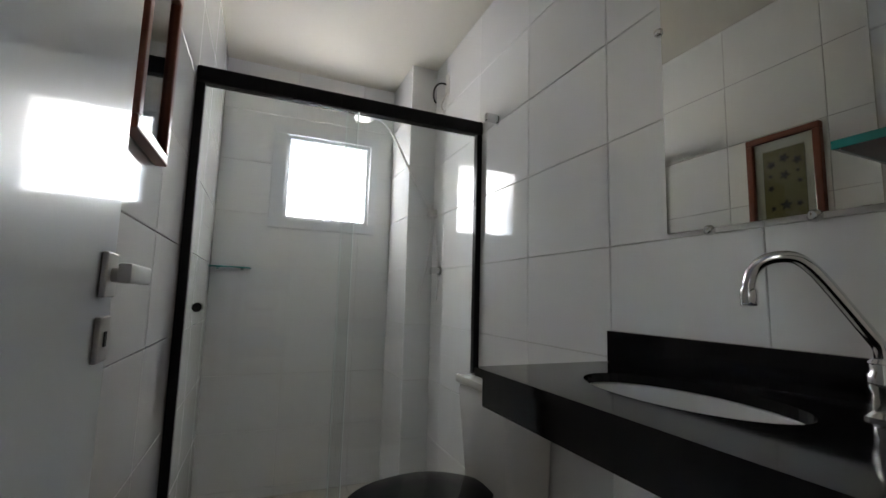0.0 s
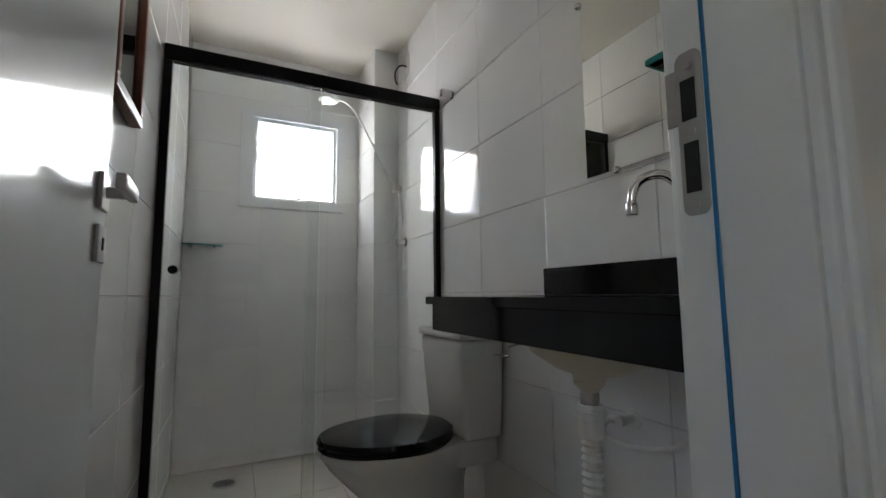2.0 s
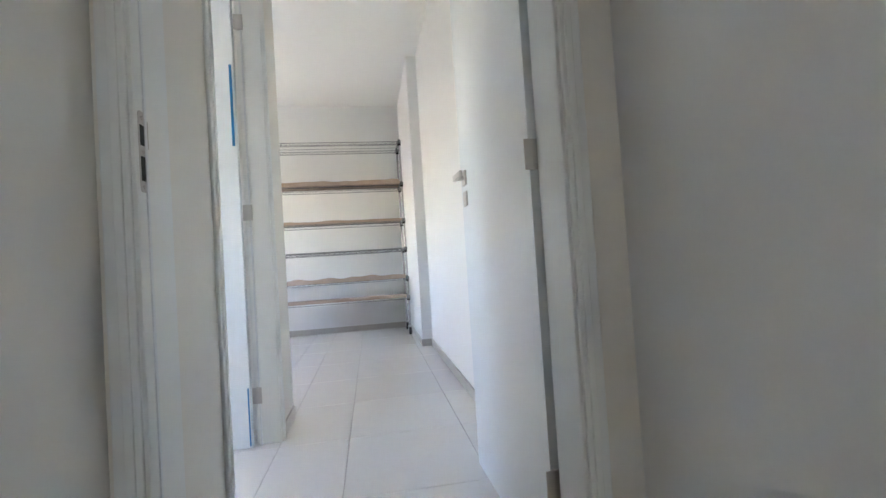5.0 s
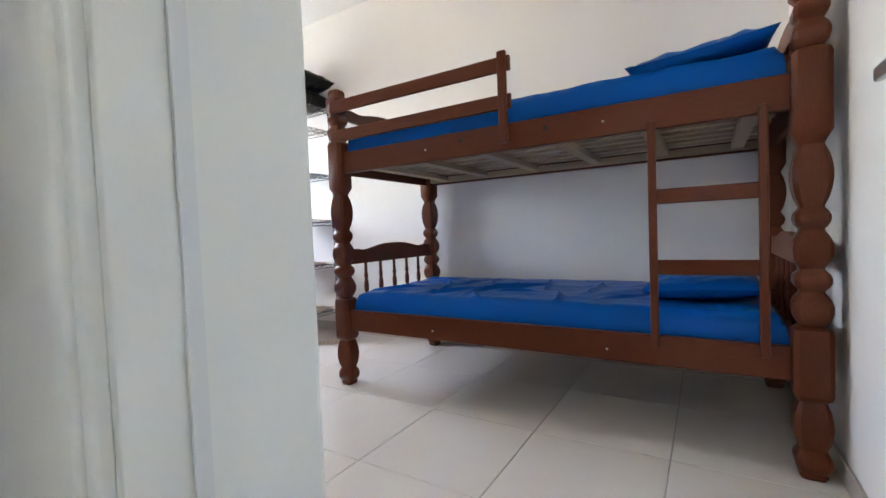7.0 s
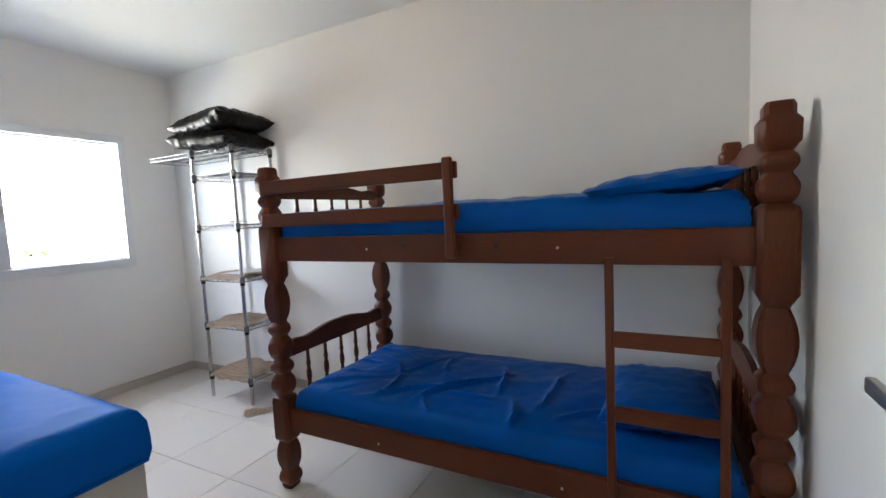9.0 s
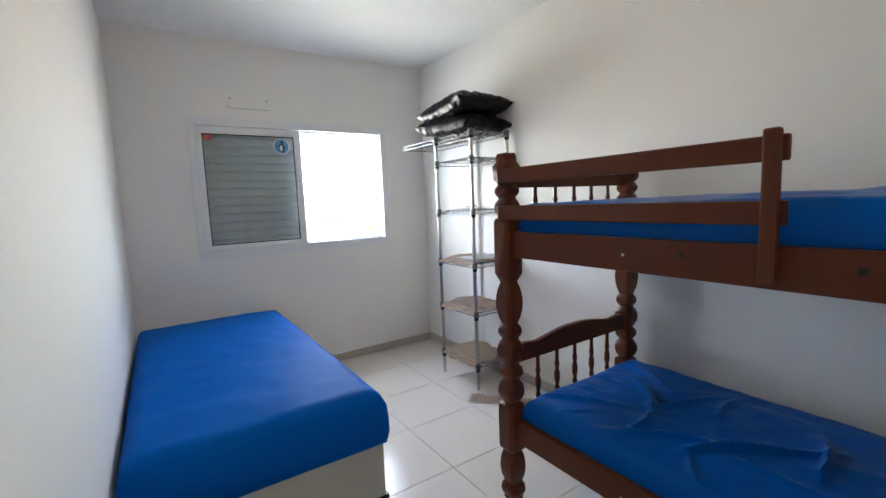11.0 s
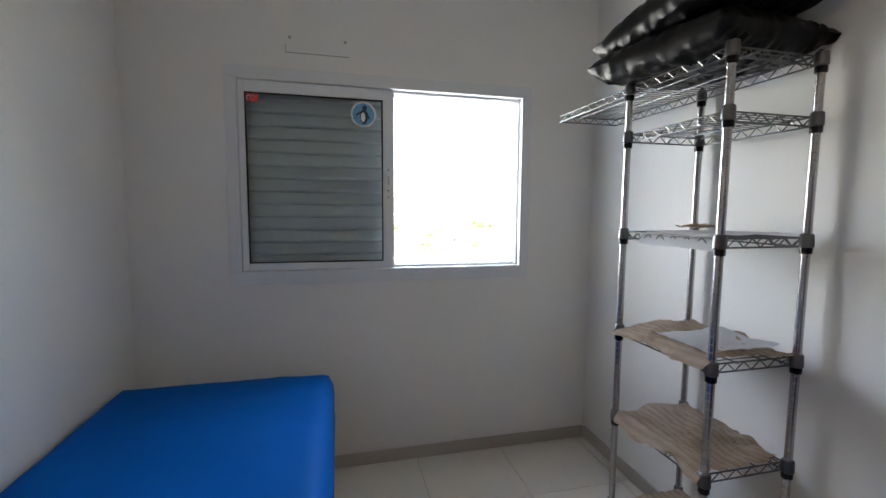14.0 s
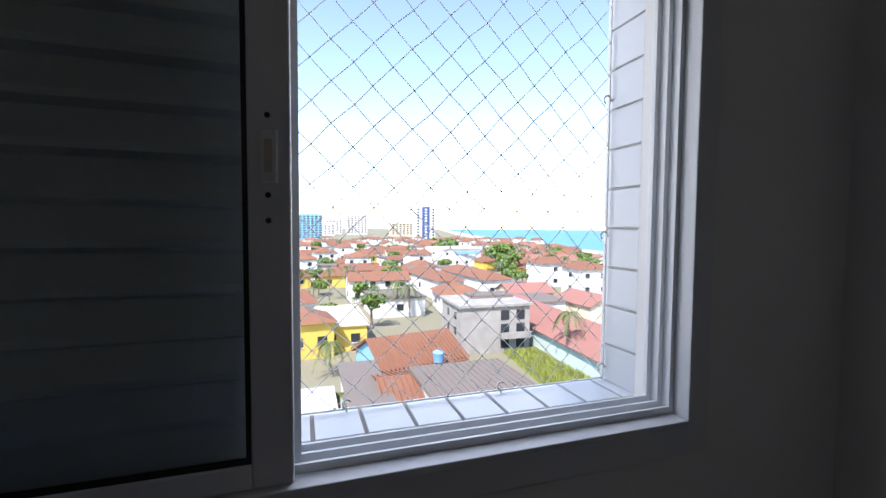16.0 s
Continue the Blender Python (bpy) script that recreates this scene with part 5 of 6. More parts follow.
# tap
tp = thing("basin_tap", "chrome swan-neck basin tap on the counter", "tap")
TX, TY = 0.752, 0.246
bm = bmesh.new()
lathe(bm, [(0.028, CZ), (0.028, CZ + 0.004), (0.018, CZ + 0.012), (0.0165, CZ + 0.035), (0.020, CZ + 0.045), (0.020, CZ + 0.062), (0.016, CZ + 0.068), (0.017, CZ + 0.080), (0.012, CZ + 0.086)], TX, TY, 20)
part("base", bm, M["chrome"], tp, smooth=True)
bm = bmesh.new()
rod(bm, (TX, TY, CZ + 0.052), (TX + 0.010, TY - 0.045, CZ + 0.052), 0.012, 14)
rod(bm, (TX + 0.009, TY - 0.040, CZ + 0.052), (TX + 0.012, TY - 0.056, CZ + 0.052), 0.018, 14)
part("handle", bm, M["chrome"], tp, smooth=True)
bm = bmesh.new()
tube(bm, [(TX, TY, CZ + 0.08), (TX, TY, CZ + 0.098), (TX - 0.004, TY + 0.002, CZ + 0.108)] + bezier((TX - 0.008, TY + 0.004, CZ + 0.114), (0.69, 0.28, 1.155), (0.672, 0.288, 1.190), (0.652, 0.305, 1.193), 12)
     + bezier((0.650, 0.307, 1.193), (0.634, 0.330, 1.195), (0.628, 0.350, 1.180), (0.627, 0.352, 1.142), 10)[1:], 0.0095, 14)
part("spout", bm, M["chrome"], tp, smooth=True)
bm = bmesh.new()
lathe(bm, [(0.011, 1.116), (0.0125, 1.118), (0.0125, 1.140), (0.010, 1.146)], 0.627, 0.352, 16)
part("aerator", bm, M["chrome"], tp, smooth=True)

# mirror
mr = thing("wall_mirror", "frameless rectangular mirror held by chrome clips", "mirror")
part("silvered_glass", boxes((XR - 0.008, XR - 0.003, 0.243, 0.634, 1.281, 1.893), bevel=0.0008), M["mirror"], mr)
for y, z in ((0.530, 1.277), (0.336, 1.277), (0.640, 1.80), (0.30, 1.897)):
    bm = bmesh.new()
    lathe(bm, [(0.004, 0.0), (0.011, 0.002), (0.0115, 0.010), (0.007, 0.017), (0.003, 0.018)], 0, 0, 16)
    bmesh.ops.transform(bm, matrix=Matrix.Translation((XR, y, z)) @ pose(0, 0, 0, 0, -90, 0), verts=bm.verts)
    part("clip", bm, M["chrome"], mr, smooth=True)
gs = thing("glass_shelf", "teal-edged glass shelf on the wall by the door", "shelf")
part("glass_plate", boxes((0.405, 0.77, 0.023, 0.125, 1.268, 1.276)), M["glass"], gs)
part("glass_edge", boxes((0.402, 0.77, 0.1255, 0.129, 1.268, 1.276), (0.4015, 0.4045, 0.023, 0.1255, 1.268, 1.276)), M["teal_glass"], gs, "teal polished glass edge")
for x in (0.46, 0.70):
    part("bracket", boxes((x, x + 0.02, 0.0225, 0.05, 1.255, 1.268), bevel=0.002), M["chrome"], gs)
# towel hook
th = thing("towel_hook", "square chrome towel holder knob on the tiles", "hook")
bm = bmesh.new()
rod(bm, (XR, 1.46, 1.884), (XR - 0.006, 1.46, 1.884), 0.020, 18)
part("rose", bm, M["chrome"], th, smooth=True)
part("arm", boxes((XR - 0.062, XR - 0.006, 1.448, 1.472, 1.872, 1.905), bevel=0.004), M["chrome"], th)

# framed picture on the left wall
pc = thing("framed_picture", "red-brown framed print with a cream mat on the tiled wall", "picture")
PYA, PYB, PZA, PZB = 0.845, 1.130, 1.420, 1.865
for y0, y1, z0, z1 in ((PYA, PYB, PZA, PZA + 0.028), (PYA, PYB, PZB - 0.028, PZB), (PYA, PYA + 0.028, PZA + 0.028, PZB - 0.028), (PYB - 0.028, PYB, PZA + 0.028, PZB - 0.028)):
    part("frame_side", boxes((XL + 0.001, XL + 0.030, y0, y1, z0, z1), bevel=0.004), M["red_wood"], pc)
M["mat"] = material("cream_mat", (0.72, 0.68, 0.58), 0.8, grain=0.06, scale=90)
M["print"] = material("olive_print", (0.28, 0.25, 0.09), 0.7, grain=0.3, scale=20, coarse=0.4, coarse_scale=8, second=(0.14, 0.12, 0.05))
M["ink"] = material("dark_ink", (0.05, 0.045, 0.03), 0.8, grain=0.2, scale=60)
part("mat", boxes((XL + 0.006, XL + 0.012, PYA + 0.028, PYB - 0.028, PZA + 0.028, PZB - 0.028)), M["mat"], pc)
pr = part("print", boxes((XL + 0.0122, XL + 0.0135, PYA + 0.062, PYB - 0.062, PZA + 0.070, PZB - 0.070)), M["print"], pc)
for y, z, r in ((0.935, 1.730, 0.022), (0.985, 1.750, 0.024), (1.035, 1.730, 0.022), (0.985, 1.675, 0.024), (0.93, 1.64, 0.014), (1.04, 1.625, 0.016), (0.935, 1.545, 0.016), (0.985, 1.545, 0.026), (1.035, 1.535, 0.014), (0.935, 1.685, 0.010), (1.040, 1.680, 0.012)):
    bm = bmesh.new()
    n = 18
    c = bm.verts.new((XL + 0.0145, y, z))
    ring = [bm.verts.new((XL + 0.0145, y + r * (0.7 + 0.3 * math.cos(5 * a + r * 900)) * math.cos(a), z + r * (0.7 + 0.3 * math.cos(5 * a + r * 900)) * math.sin(a))) for a in (2 * math.pi * k / n for k in range(n))]
    for k in range(n):
        bm.faces.new((c, ring[k], ring[(k + 1) % n]))
    part("motif", bm, M["ink"], pr)
pg = part("glazing", boxes((XL + 0.016, XL + 0.018, PYA + 0.027, PYB - 0.027, PZA + 0.027, PZB - 0.027)), M["glass"], pc)
pg.visible_shadow = False

# toilet
tl = thing("toilet", "white ceramic toilet with a black lid and cistern", "toilet")
TYC = 1.245


def oval_ring(bm, cx, a_front, a_back, b, z, n=32):
    out = []
    for k in range(n):
        a = 2 * math.pi * k / n
        c, s_ = math.cos(a), math.sin(a)
        out.append(bm.verts.new((cx - (a_front if c > 0 else a_back) * c, TYC + b * s_ * (1.0 if c > 0 else 1.0 - 0.25 * c * c), z)))
    return out


def loft(rings, cap=True):
    bm = bmesh.new()
    made = [oval_ring(bm, *r) for r in rings]
    for q, w in zip(made, made[1:]):
        for k in range(len(q)):
            bm.faces.new((q[k], q[(k + 1) % len(q)], w[(k + 1) % len(q)], w[k]))
    if cap:
        bm.faces.new(made[0][::-1])
        bm.faces.new(made[-1])
    return bm


bowl = part("bowl", loft(((0.53, 0.16, 0.17, 0.115, 0.0), (0.53, 0.15, 0.17, 0.110, 0.05), (0.53, 0.15, 0.18, 0.100, 0.16), (0.51, 0.20, 0.20, 0.125, 0.27), (0.48, 0.27, 0.25, 0.170, 0.37), (0.47, 0.285, 0.26, 0.182, 0.405), (0.47, 0.280, 0.26, 0.178, 0.425))), M["ceramic"], tl, smooth=True)
seat_ = part("seat", loft(((0.455, 0.275, 0.205, 0.180, 0.427), (0.455, 0.280, 0.205, 0.184, 0.434), (0.455, 0.275, 0.205, 0.180, 0.441))), M["black_plastic"], tl, "black plastic seat", smooth=True)
lid_ = part("lid", loft(((0.455, 0.278, 0.205, 0.182, 0.443), (0.455, 0.284, 0.205, 0.187, 0.452), (0.455, 0.278, 0.205, 0.181, 0.466), (0.455, 0.22, 0.17, 0.140, 0.473), (0.455, 0.10, 0.09, 0.07, 0.476))), M["black_plastic"], tl, "glossy black plastic lid", smooth=True)
bowl.matrix_local = Matrix.Diagonal((1, 1, 1.065, 1))
for ob in (seat_, lid_):
    ob.matrix_local = Matrix.Translation((0, 0, 0.028))
for dy in (-0.07, 0.07):
    bm = bmesh.new()
    rod(bm, (0.655, TYC + dy - 0.02, 0.445), (0.655, TYC + dy + 0.02, 0.445), 0.013, 12)
    part("lid_hinge", bm, M["ceramic"], tl, smooth=True)
part("rear_deck", boxes((0.62, 0.792, TYC - 0.13, TYC + 0.13, 0.36, 0.452), bevel=0.02), M["ceramic"], tl, smooth=True)
bm = bmesh.new()
a = [bm.verts.new(p) for p in ((0.640, TYC - 0.160, 0.453), (0.792, TYC - 0.160, 0.453), (0.792, TYC + 0.160, 0.453), (0.640, TYC + 0.160, 0.453))]
b = [bm.verts.new(p) for p in ((0.612, TYC - 0.180, 0.800), (0.796, TYC - 0.180, 0.800), (0.796, TYC + 0.180, 0.800), (0.612, TYC + 0.180, 0.800))]
bm.faces.new(a[::-1])
bm.faces.new(b)
for k in range(4):
    bm.faces.new((a[k], a[(k + 1) % 4], b[(k + 1) % 4], b[k]))
bmesh.ops.bevel(bm, geom=list(bm.edges), offset=0.022, segments=3, affect="EDGES", profile=0.5)
part("cistern", bm, M["ceramic"], tl, smooth=True)
part("cistern_lid", boxes((0.606, 0.797, TYC - 0.186, TYC + 0.186, 0.801, 0.832), bevel=0.010), M["ceramic"], tl, smooth=True)
bm = bmesh.new()
rod(bm, (0.70, TYC, 0.832), (0.70, TYC, 0.838), 0.020, 18)
part("flush_button", bm, M["chrome"], tl)
ts = thing("toilet_supply", "white wall stop and short supply hose behind the toilet", "valve")
bm = bmesh.new()
rod(bm, (XR, 1.43, 0.235), (XR - 0.035, 1.43, 0.235), 0.014, 14)
tube(bm, bezier((XR - 0.03, 1.43, 0.235), (0.72, 1.42, 0.22), (0.68, 1.36, 0.215), (0.64, 1.30, 0.22)), 0.007, 8)
part("body", bm, M["white_plastic"], ts, smooth=True)
ph = thing("paper_holder", "bent chrome wire toilet paper holder under the counter", "holder")
bm = bmesh.new()
tube(bm, [(XR, 0.905, 0.80), (0.73, 0.905, 0.80), (0.70, 0.905, 0.795), (0.70, 0.905, 0.765), (0.70, 1.0, 0.760)], 0.004, 8)
part("wire", bm, M["chrome"], ph, smooth=True)
bn = thing("pedal_bin", "small steel waste bin with a black lid", "bin")
bm = bmesh.new()
lathe(bm, [(0.088, 0.0), (0.092, 0.004), (0.092, 0.235), (0.090, 0.240)], 0.640, 0.935, 28)
part("body", bm, M["steel"], bn, smooth=True)
bm = bmesh.new()
lathe(bm, [(0.096, 0.240), (0.098, 0.246), (0.098, 0.262), (0.085, 0.276), (0.04, 0.283), (0.005, 0.284)], 0.640, 0.935, 28)
part("lid", bm, M["black_plastic"], bn, smooth=True)

# ---- living room rack ----
lr = thing("rolling_wire_rack", "wide chrome wire shelving rack on castors", "shelf")
LX0, LX1, LY0, LY1 = 5.30, 5.72, -1.00, 0.54
LV = (0.46, 0.69, 1.04, 1.385, 1.83, 2.33)
for x in (LX0, LX1):
    for y in (LY0, LY1):
        rack_post(lr, x, y, 2.36, LV, 0.0135, foot=False)
        bm = bmesh.new()
        rod(bm, (x, y - 0.014, 0.045), (x, y + 0.014, 0.045), 0.045, 20)
        c = part("castor", bm, M["rubber"], lr, "black rubber castor", smooth=True)
        part("fork", boxes((x - 0.02, x + 0.02, y - 0.020, y - 0.016, 0.04, 0.11), (x - 0.02, x + 0.02, y + 0.016, y + 0.020, 0.04, 0.11), (x - 0.02, x + 0.02, y - 0.016, y + 0.016, 0.095, 0.11)), M["steel"], c)
for z in LV:
    wire_shelf(lr, LX0, LX1, LY0 + 0.01, LY1 - 0.01, z, "x", 0.05, 0.032)
M["wood_strip"] = material("torn_brown_card", (0.22, 0.115, 0.06), 0.75, grain=0.4, scale=16, coarse=0.6, coarse_scale=3.5, stretch=(1, 1.5, 6), second=(0.66, 0.55, 0.46))
for z, h in ((1.83, 0.05), (1.385, 0.025), (0.69, 0.055), (0.46, 0.03)):
    bm = bmesh.new()
    n = 60
    cols = []
    for i in range(n + 1):
        y = LY0 + 0.02 + (LY1 - LY0 - 0.04) * i / n
        t = h * (0.75 + 0.5 * noise.noise(Vector((y * 6, z * 7, 1))))
        cols.append([bm.verts.new(p) for p in ((LX0 - 0.012, y, z - 0.012), (LX0 - 0.012, y, z + t), (LX0 + 0.10, y, z + 0.006 + t * 0.6), (LX1 - 0.04, y, z + 0.006), (LX1 - 0.04, y, z + 0.002), (LX0 - 0.004, y, z + 0.002))])
    for p, q in zip(cols, cols[1:]):
        for k in range(6):
            bm.faces.new((p[k], p[(k + 1) % 6], q[(k + 1) % 6], q[k]))
    bm.faces.new(cols[0][::-1])
    bm.faces.new(cols[-1])
    soft_thing("shelf_liner", bm, M["wood_strip"], "torn brown cardboard liner on the wide rack", "cardboard", "liners on the wide rack")


# ---- the town outside the window ----
GZ = -14.0
M["earth"] = material("dry_ground", (0.24, 0.21, 0.16), 0.9, grain=0.3, scale=0.6, coarse=0.6, coarse_scale=0.05, second=(0.14, 0.16, 0.07))
M["asphalt"] = material("pale_asphalt", (0.22, 0.21, 0.20), 0.9, grain=0.2, scale=2.0, coarse=0.3, coarse_scale=0.1)
M["sea"] = material("turquoise_sea", (0.02, 0.20, 0.27), 0.4, grain=0.25, scale=0.03, coarse=0.4, coarse_scale=0.004, second=(0.02, 0.20, 0.33))
M["sand"] = material("beach_sand", (0.60, 0.53, 0.42), 0.9, grain=0.2, scale=0.3)
M["terracotta"] = material("terracotta_roof", (0.28, 0.125, 0.068), 0.85, grain=0.5, scale=1.2, bump=0.3, coarse=0.5, coarse_scale=0.4, second=(0.13, 0.06, 0.04), object_random=0.4)
M["fibre_roof"] = material("grey_fibre_cement_roof", (0.17, 0.145, 0.125), 0.9, grain=0.3, scale=1.5, coarse=0.5, coarse_scale=0.35, second=(0.12, 0.10, 0.085))
M["pink_roof"] = material("faded_pink_roof", (0.31, 0.145, 0.115), 0.85, grain=0.3, scale=1.5, coarse=0.3, coarse_scale=0.3)
M["wall_white"] = material("white_render", (0.72, 0.71, 0.68), 0.85, grain=0.12, scale=2.0, coarse=0.2, coarse_scale=0.3)
M["wall_cream"] = material("cream_render", (0.66, 0.58, 0.44), 0.85, grain=0.12, scale=2.0, coarse=0.2, coarse_scale=0.3)
M["wall_yellow"] = material("yellow_render", (0.72, 0.50, 0.10), 0.85, grain=0.12, scale=2.0, coarse=0.2, coarse_scale=0.3)
M["wall_mint"] = material("mint_render", (0.55, 0.70, 0.64), 0.85, grain=0.12, scale=2.0, coarse=0.2, coarse_scale=0.3)
M["wall_blue"] = material("blue_render", (0.20, 0.42, 0.62), 0.85, grain=0.12, scale=2.0, coarse=0.2, coarse_scale=0.3)
M["concrete_old"] = material("stained_concrete", (0.45, 0.43, 0.40), 0.95, grain=0.4, scale=1.2, bump=0.3, coarse=0.75, coarse_scale=0.6, second=(0.15, 0.14, 0.13))
M["dark_window"] = material("dark_window_glass", (0.03, 0.035, 0.04), 0.2, grain=0.2, scale=4)
M["leafy"] = material("foliage", (0.12, 0.20, 0.035), 0.7, island=0.6, second=(0.05, 0.09, 0.015))
M["palm_leaf"] = material("palm_frond", (0.11, 0.14, 0.04), 0.6, island=0.5, second=(0.05, 0.07, 0.02))
M["bark"] = material("grey_bark", (0.20, 0.16, 0.12), 0.9, grain=0.4, scale=6)
M["weeds"] = material("yellow_green_weeds", (0.26, 0.30, 0.06), 0.8, island=0.6, second=(0.12, 0.16, 0.03))

setting("ground", boxes((-300, 4600, -4500, 2500, GZ - 1.0, GZ)), M["earth"], "dusty town ground reaching the horizon", "ground")
bm = bmesh.new()
quad = [bm.verts.new((x, y, GZ + 0.20)) for x, y in ((240, -196), (390, -222), (860, -350), (4600, -1500), (4600, -4400), (100, -4400), (150, -330))]
bm.faces.new(quad)
setting("water", bm, M["sea"], "turquoise sea behind the town", "sea")
bm = bmesh.new()
quad = [bm.verts.new((x, y, GZ + 0.10)) for x, y in ((225, -172), (390, -196), (860, -318), (4600, -1440), (4600, -1560), (860, -370), (390, -240), (240, -215), (150, -350), (120, -330))]
bm.faces.new(quad)
setting("beach", bm, M["sand"], "pale sand beach strip", "beach")
bm = bmesh.new()
quad = [bm.verts.new((x, y, GZ + 0.05)) for x, y in ((50, -46), (58, -52), (122, -66), (200, -60), (200, -54), (120, -55))]
bm.faces.new(quad)
setting("road", bm, M["asphalt"], "sunlit side street between the houses", "road")


def hip_roof(w, d, z, rise, over=0.5, ridge=0.45):
    bm = bmesh.new()
    x, y = w / 2 + over, d / 2 + over
    e = [bm.verts.new(p) for p in ((-x, -y, z), (x, -y, z), (x, y, z), (-x, y, z))]
    if w >= d:
        r = [bm.verts.new((-w * ridge * 0.8, 0, z + rise)), bm.verts.new((w * ridge * 0.8, 0, z + rise))]
        fs = ((e[0], e[1], r[1], r[0]), (e[2], e[3], r[0], r[1]), (e[1], e[2], r[1]), (e[3], e[0], r[0]))
    else:
        r = [bm.verts.new((0, -d * ridge * 0.8, z + rise)), bm.verts.new((0, d * ridge * 0.8, z + rise))]
        fs = ((e[1], e[2], r[1], r[0]), (e[3], e[0], r[0], r[1]), (e[0], e[1], r[0]), (e[2], e[3], r[1]))
    for f in fs:
        bm.faces.new(f)
    bm.faces.new(e[::-1])
    return bm


def roof_ribs(w, d, z, rise, over=0.5, n=14):
    """Rows of ridge tiles down the two long slopes of a pitched roof whose ridge runs along y."""
    bm = bmesh.new()
    for i in range(n + 1):
        y = -d / 2 - over + (d + 2 * over) * i / n
        for s in (-1, 1):
            rod(bm, (s * (w / 2 + over), y, z + 0.03), (0, y, z + rise + 0.03), 0.07, 5)
    return bm


def gable_roof(w, d, z, rise, over=0.4, t=0.12):
    bm = bmesh.new()
    x, y = w / 2 + over, d / 2 + over
    zz = z - rise * over / (w / 2)
    a = [bm.verts.new(p) for p in ((-x, -y, zz), (0, -y, z + rise), (x, -y, zz), (x, -y, zz - t), (0, -y, z + rise - t), (-x, -y, zz - t))]
    b = [bm.verts.new((v.co.x, y, v.co.z)) for v in a]
    for k in range(6):
        bm.faces.new((a[k], a[(k + 1) % 6], b[(k + 1) % 6], b[k]))
    bm.faces.new((a[0], a[1], a[4], a[5]))
    bm.faces.new((a[1], a[2], a[3], a[4]))
    bm.faces.new((b[0], b[5], b[4], b[1]))
    bm.faces.new((b[1], b[4], b[3], b[2]))
    return bm


def house(at, w, d, h, rise, wall, roof, label, rz=0, kind="hip", wins=3, storeys=1, group=""):
    """A house on the ground; its front looks to -x."""
    ob = thing("house", label, "house", (at[0], at[1], GZ), group, rz=rz)
    bm = boxes((-w / 2, w / 2, -d / 2, d / 2, 0, h))
    if kind == "gable":
        for s in (-1, 1):
            y = s * d / 2
            v = [bm.verts.new(p) for p in ((-w / 2, y, h), (w / 2, y, h), (0, y, h + rise - 0.15))]
            bm.faces.new(v)
    part("wall", bm, M[wall], ob)
    if kind == "gable":
        part("roof", gable_roof(w, d, h, rise), M[roof], ob)
    elif kind == "hip":
        part("roof", hip_roof(w, d, h, rise), M[roof], ob)
    else:
        part("roof", boxes((-w / 2 - 0.3, w / 2 + 0.3, -d / 2 - 0.3, d / 2 + 0.3, h, h + rise)), M[roof], ob)
    for s in range(storeys):
        z = h / storeys * s + h / storeys * 0.35
        for k in range(wins):
            y = -d / 2 + d * (k + 0.5) / wins
            wd = part("window", boxes((-w / 2 - 0.05, -w / 2 + 0.02, y - 0.55, y + 0.55, z, z + 1.1)), M["dark_window"], ob)
            part("sill", boxes((-w / 2 - 0.12, -w / 2 - 0.051, y - 0.65, y + 0.65, z - 0.10, z)), M["wall_white"], wd)
        part("window", boxes((-0.6, 0.6, d / 2 - 0.02, d / 2 + 0.05, z, z + 1.1)), M["dark_window"], ob)
    return ob


# near roofs
na = house((29.8, -14.0), 9.2, 6.9, 4.6, 0.25, "wall_white", "fibre_roof", "low building with a weathered grey fibre-cement roof", 0, "flat", 3)
for k in range(16):
    part("roof_rib", boxes((-4.8, 4.8, -3.6 + k * 0.47, -3.5 + k * 0.47, 4.85, 4.90)), M["fibre_roof"], na)
nb = house((34.0, -9.7), 6.4, 3.3, 3.6, 0.9, "wall_white", "terracotta", "small annex with a red clay tile roof", 0, "gable", 1)
part("roof_tiling", roof_ribs(6.4, 3.3, 3.6, 0.9, 0.4, 10), M["terracotta"], nb)
nc = house((34.6, -6.9), 10.0, 2.6, 3.8, 0.2, "wall_white", "fibre_roof", "narrow outbuilding with a dark grey roof", 0, "flat", 1)
nd = house((44.5, -12.6), 7.6, 8.2, 3.0, 1.9, "wall_blue", "terracotta", "bungalow with a bright clay tile hip roof", 12, "gable", 2)
part("roof_tiling", roof_ribs(7.6, 8.2, 3.0, 1.9, 0.4, 22), M["terracotta"], nd)
bm = bmesh.new()
lathe(bm, [(0.45, 0.0), (0.55, 0.8), (0.58, 0.85), (0.3, 1.05)], 0, 0, 14)
tank = tagged(new("water_tank", mesh_of("water_tank", bm, M["wall_blue"], True)), "blue plastic water tank on the roof edge", "tank")
tank.matrix_world = pose(40.2, -14.4, GZ + 3.2)
house((33.0, -3.2), 6.5, 2.6, 2.8, 0.5, "wall_white", "wall_white", "shed with a pale corrugated roof", 0, "flat", 1)
house((63.5, -7.4), 13.0, 5.8, 3.2, 0.3, "wall_yellow", "wall_cream", "yellow walled yard building with a cream flat roof", 0, "flat", 2)
house((58.0, -3.0), 6.0, 5.5, 4.2, 1.2, "wall_yellow", "terracotta", "yellow house with a clay tile roof", 8, "hip", 2)
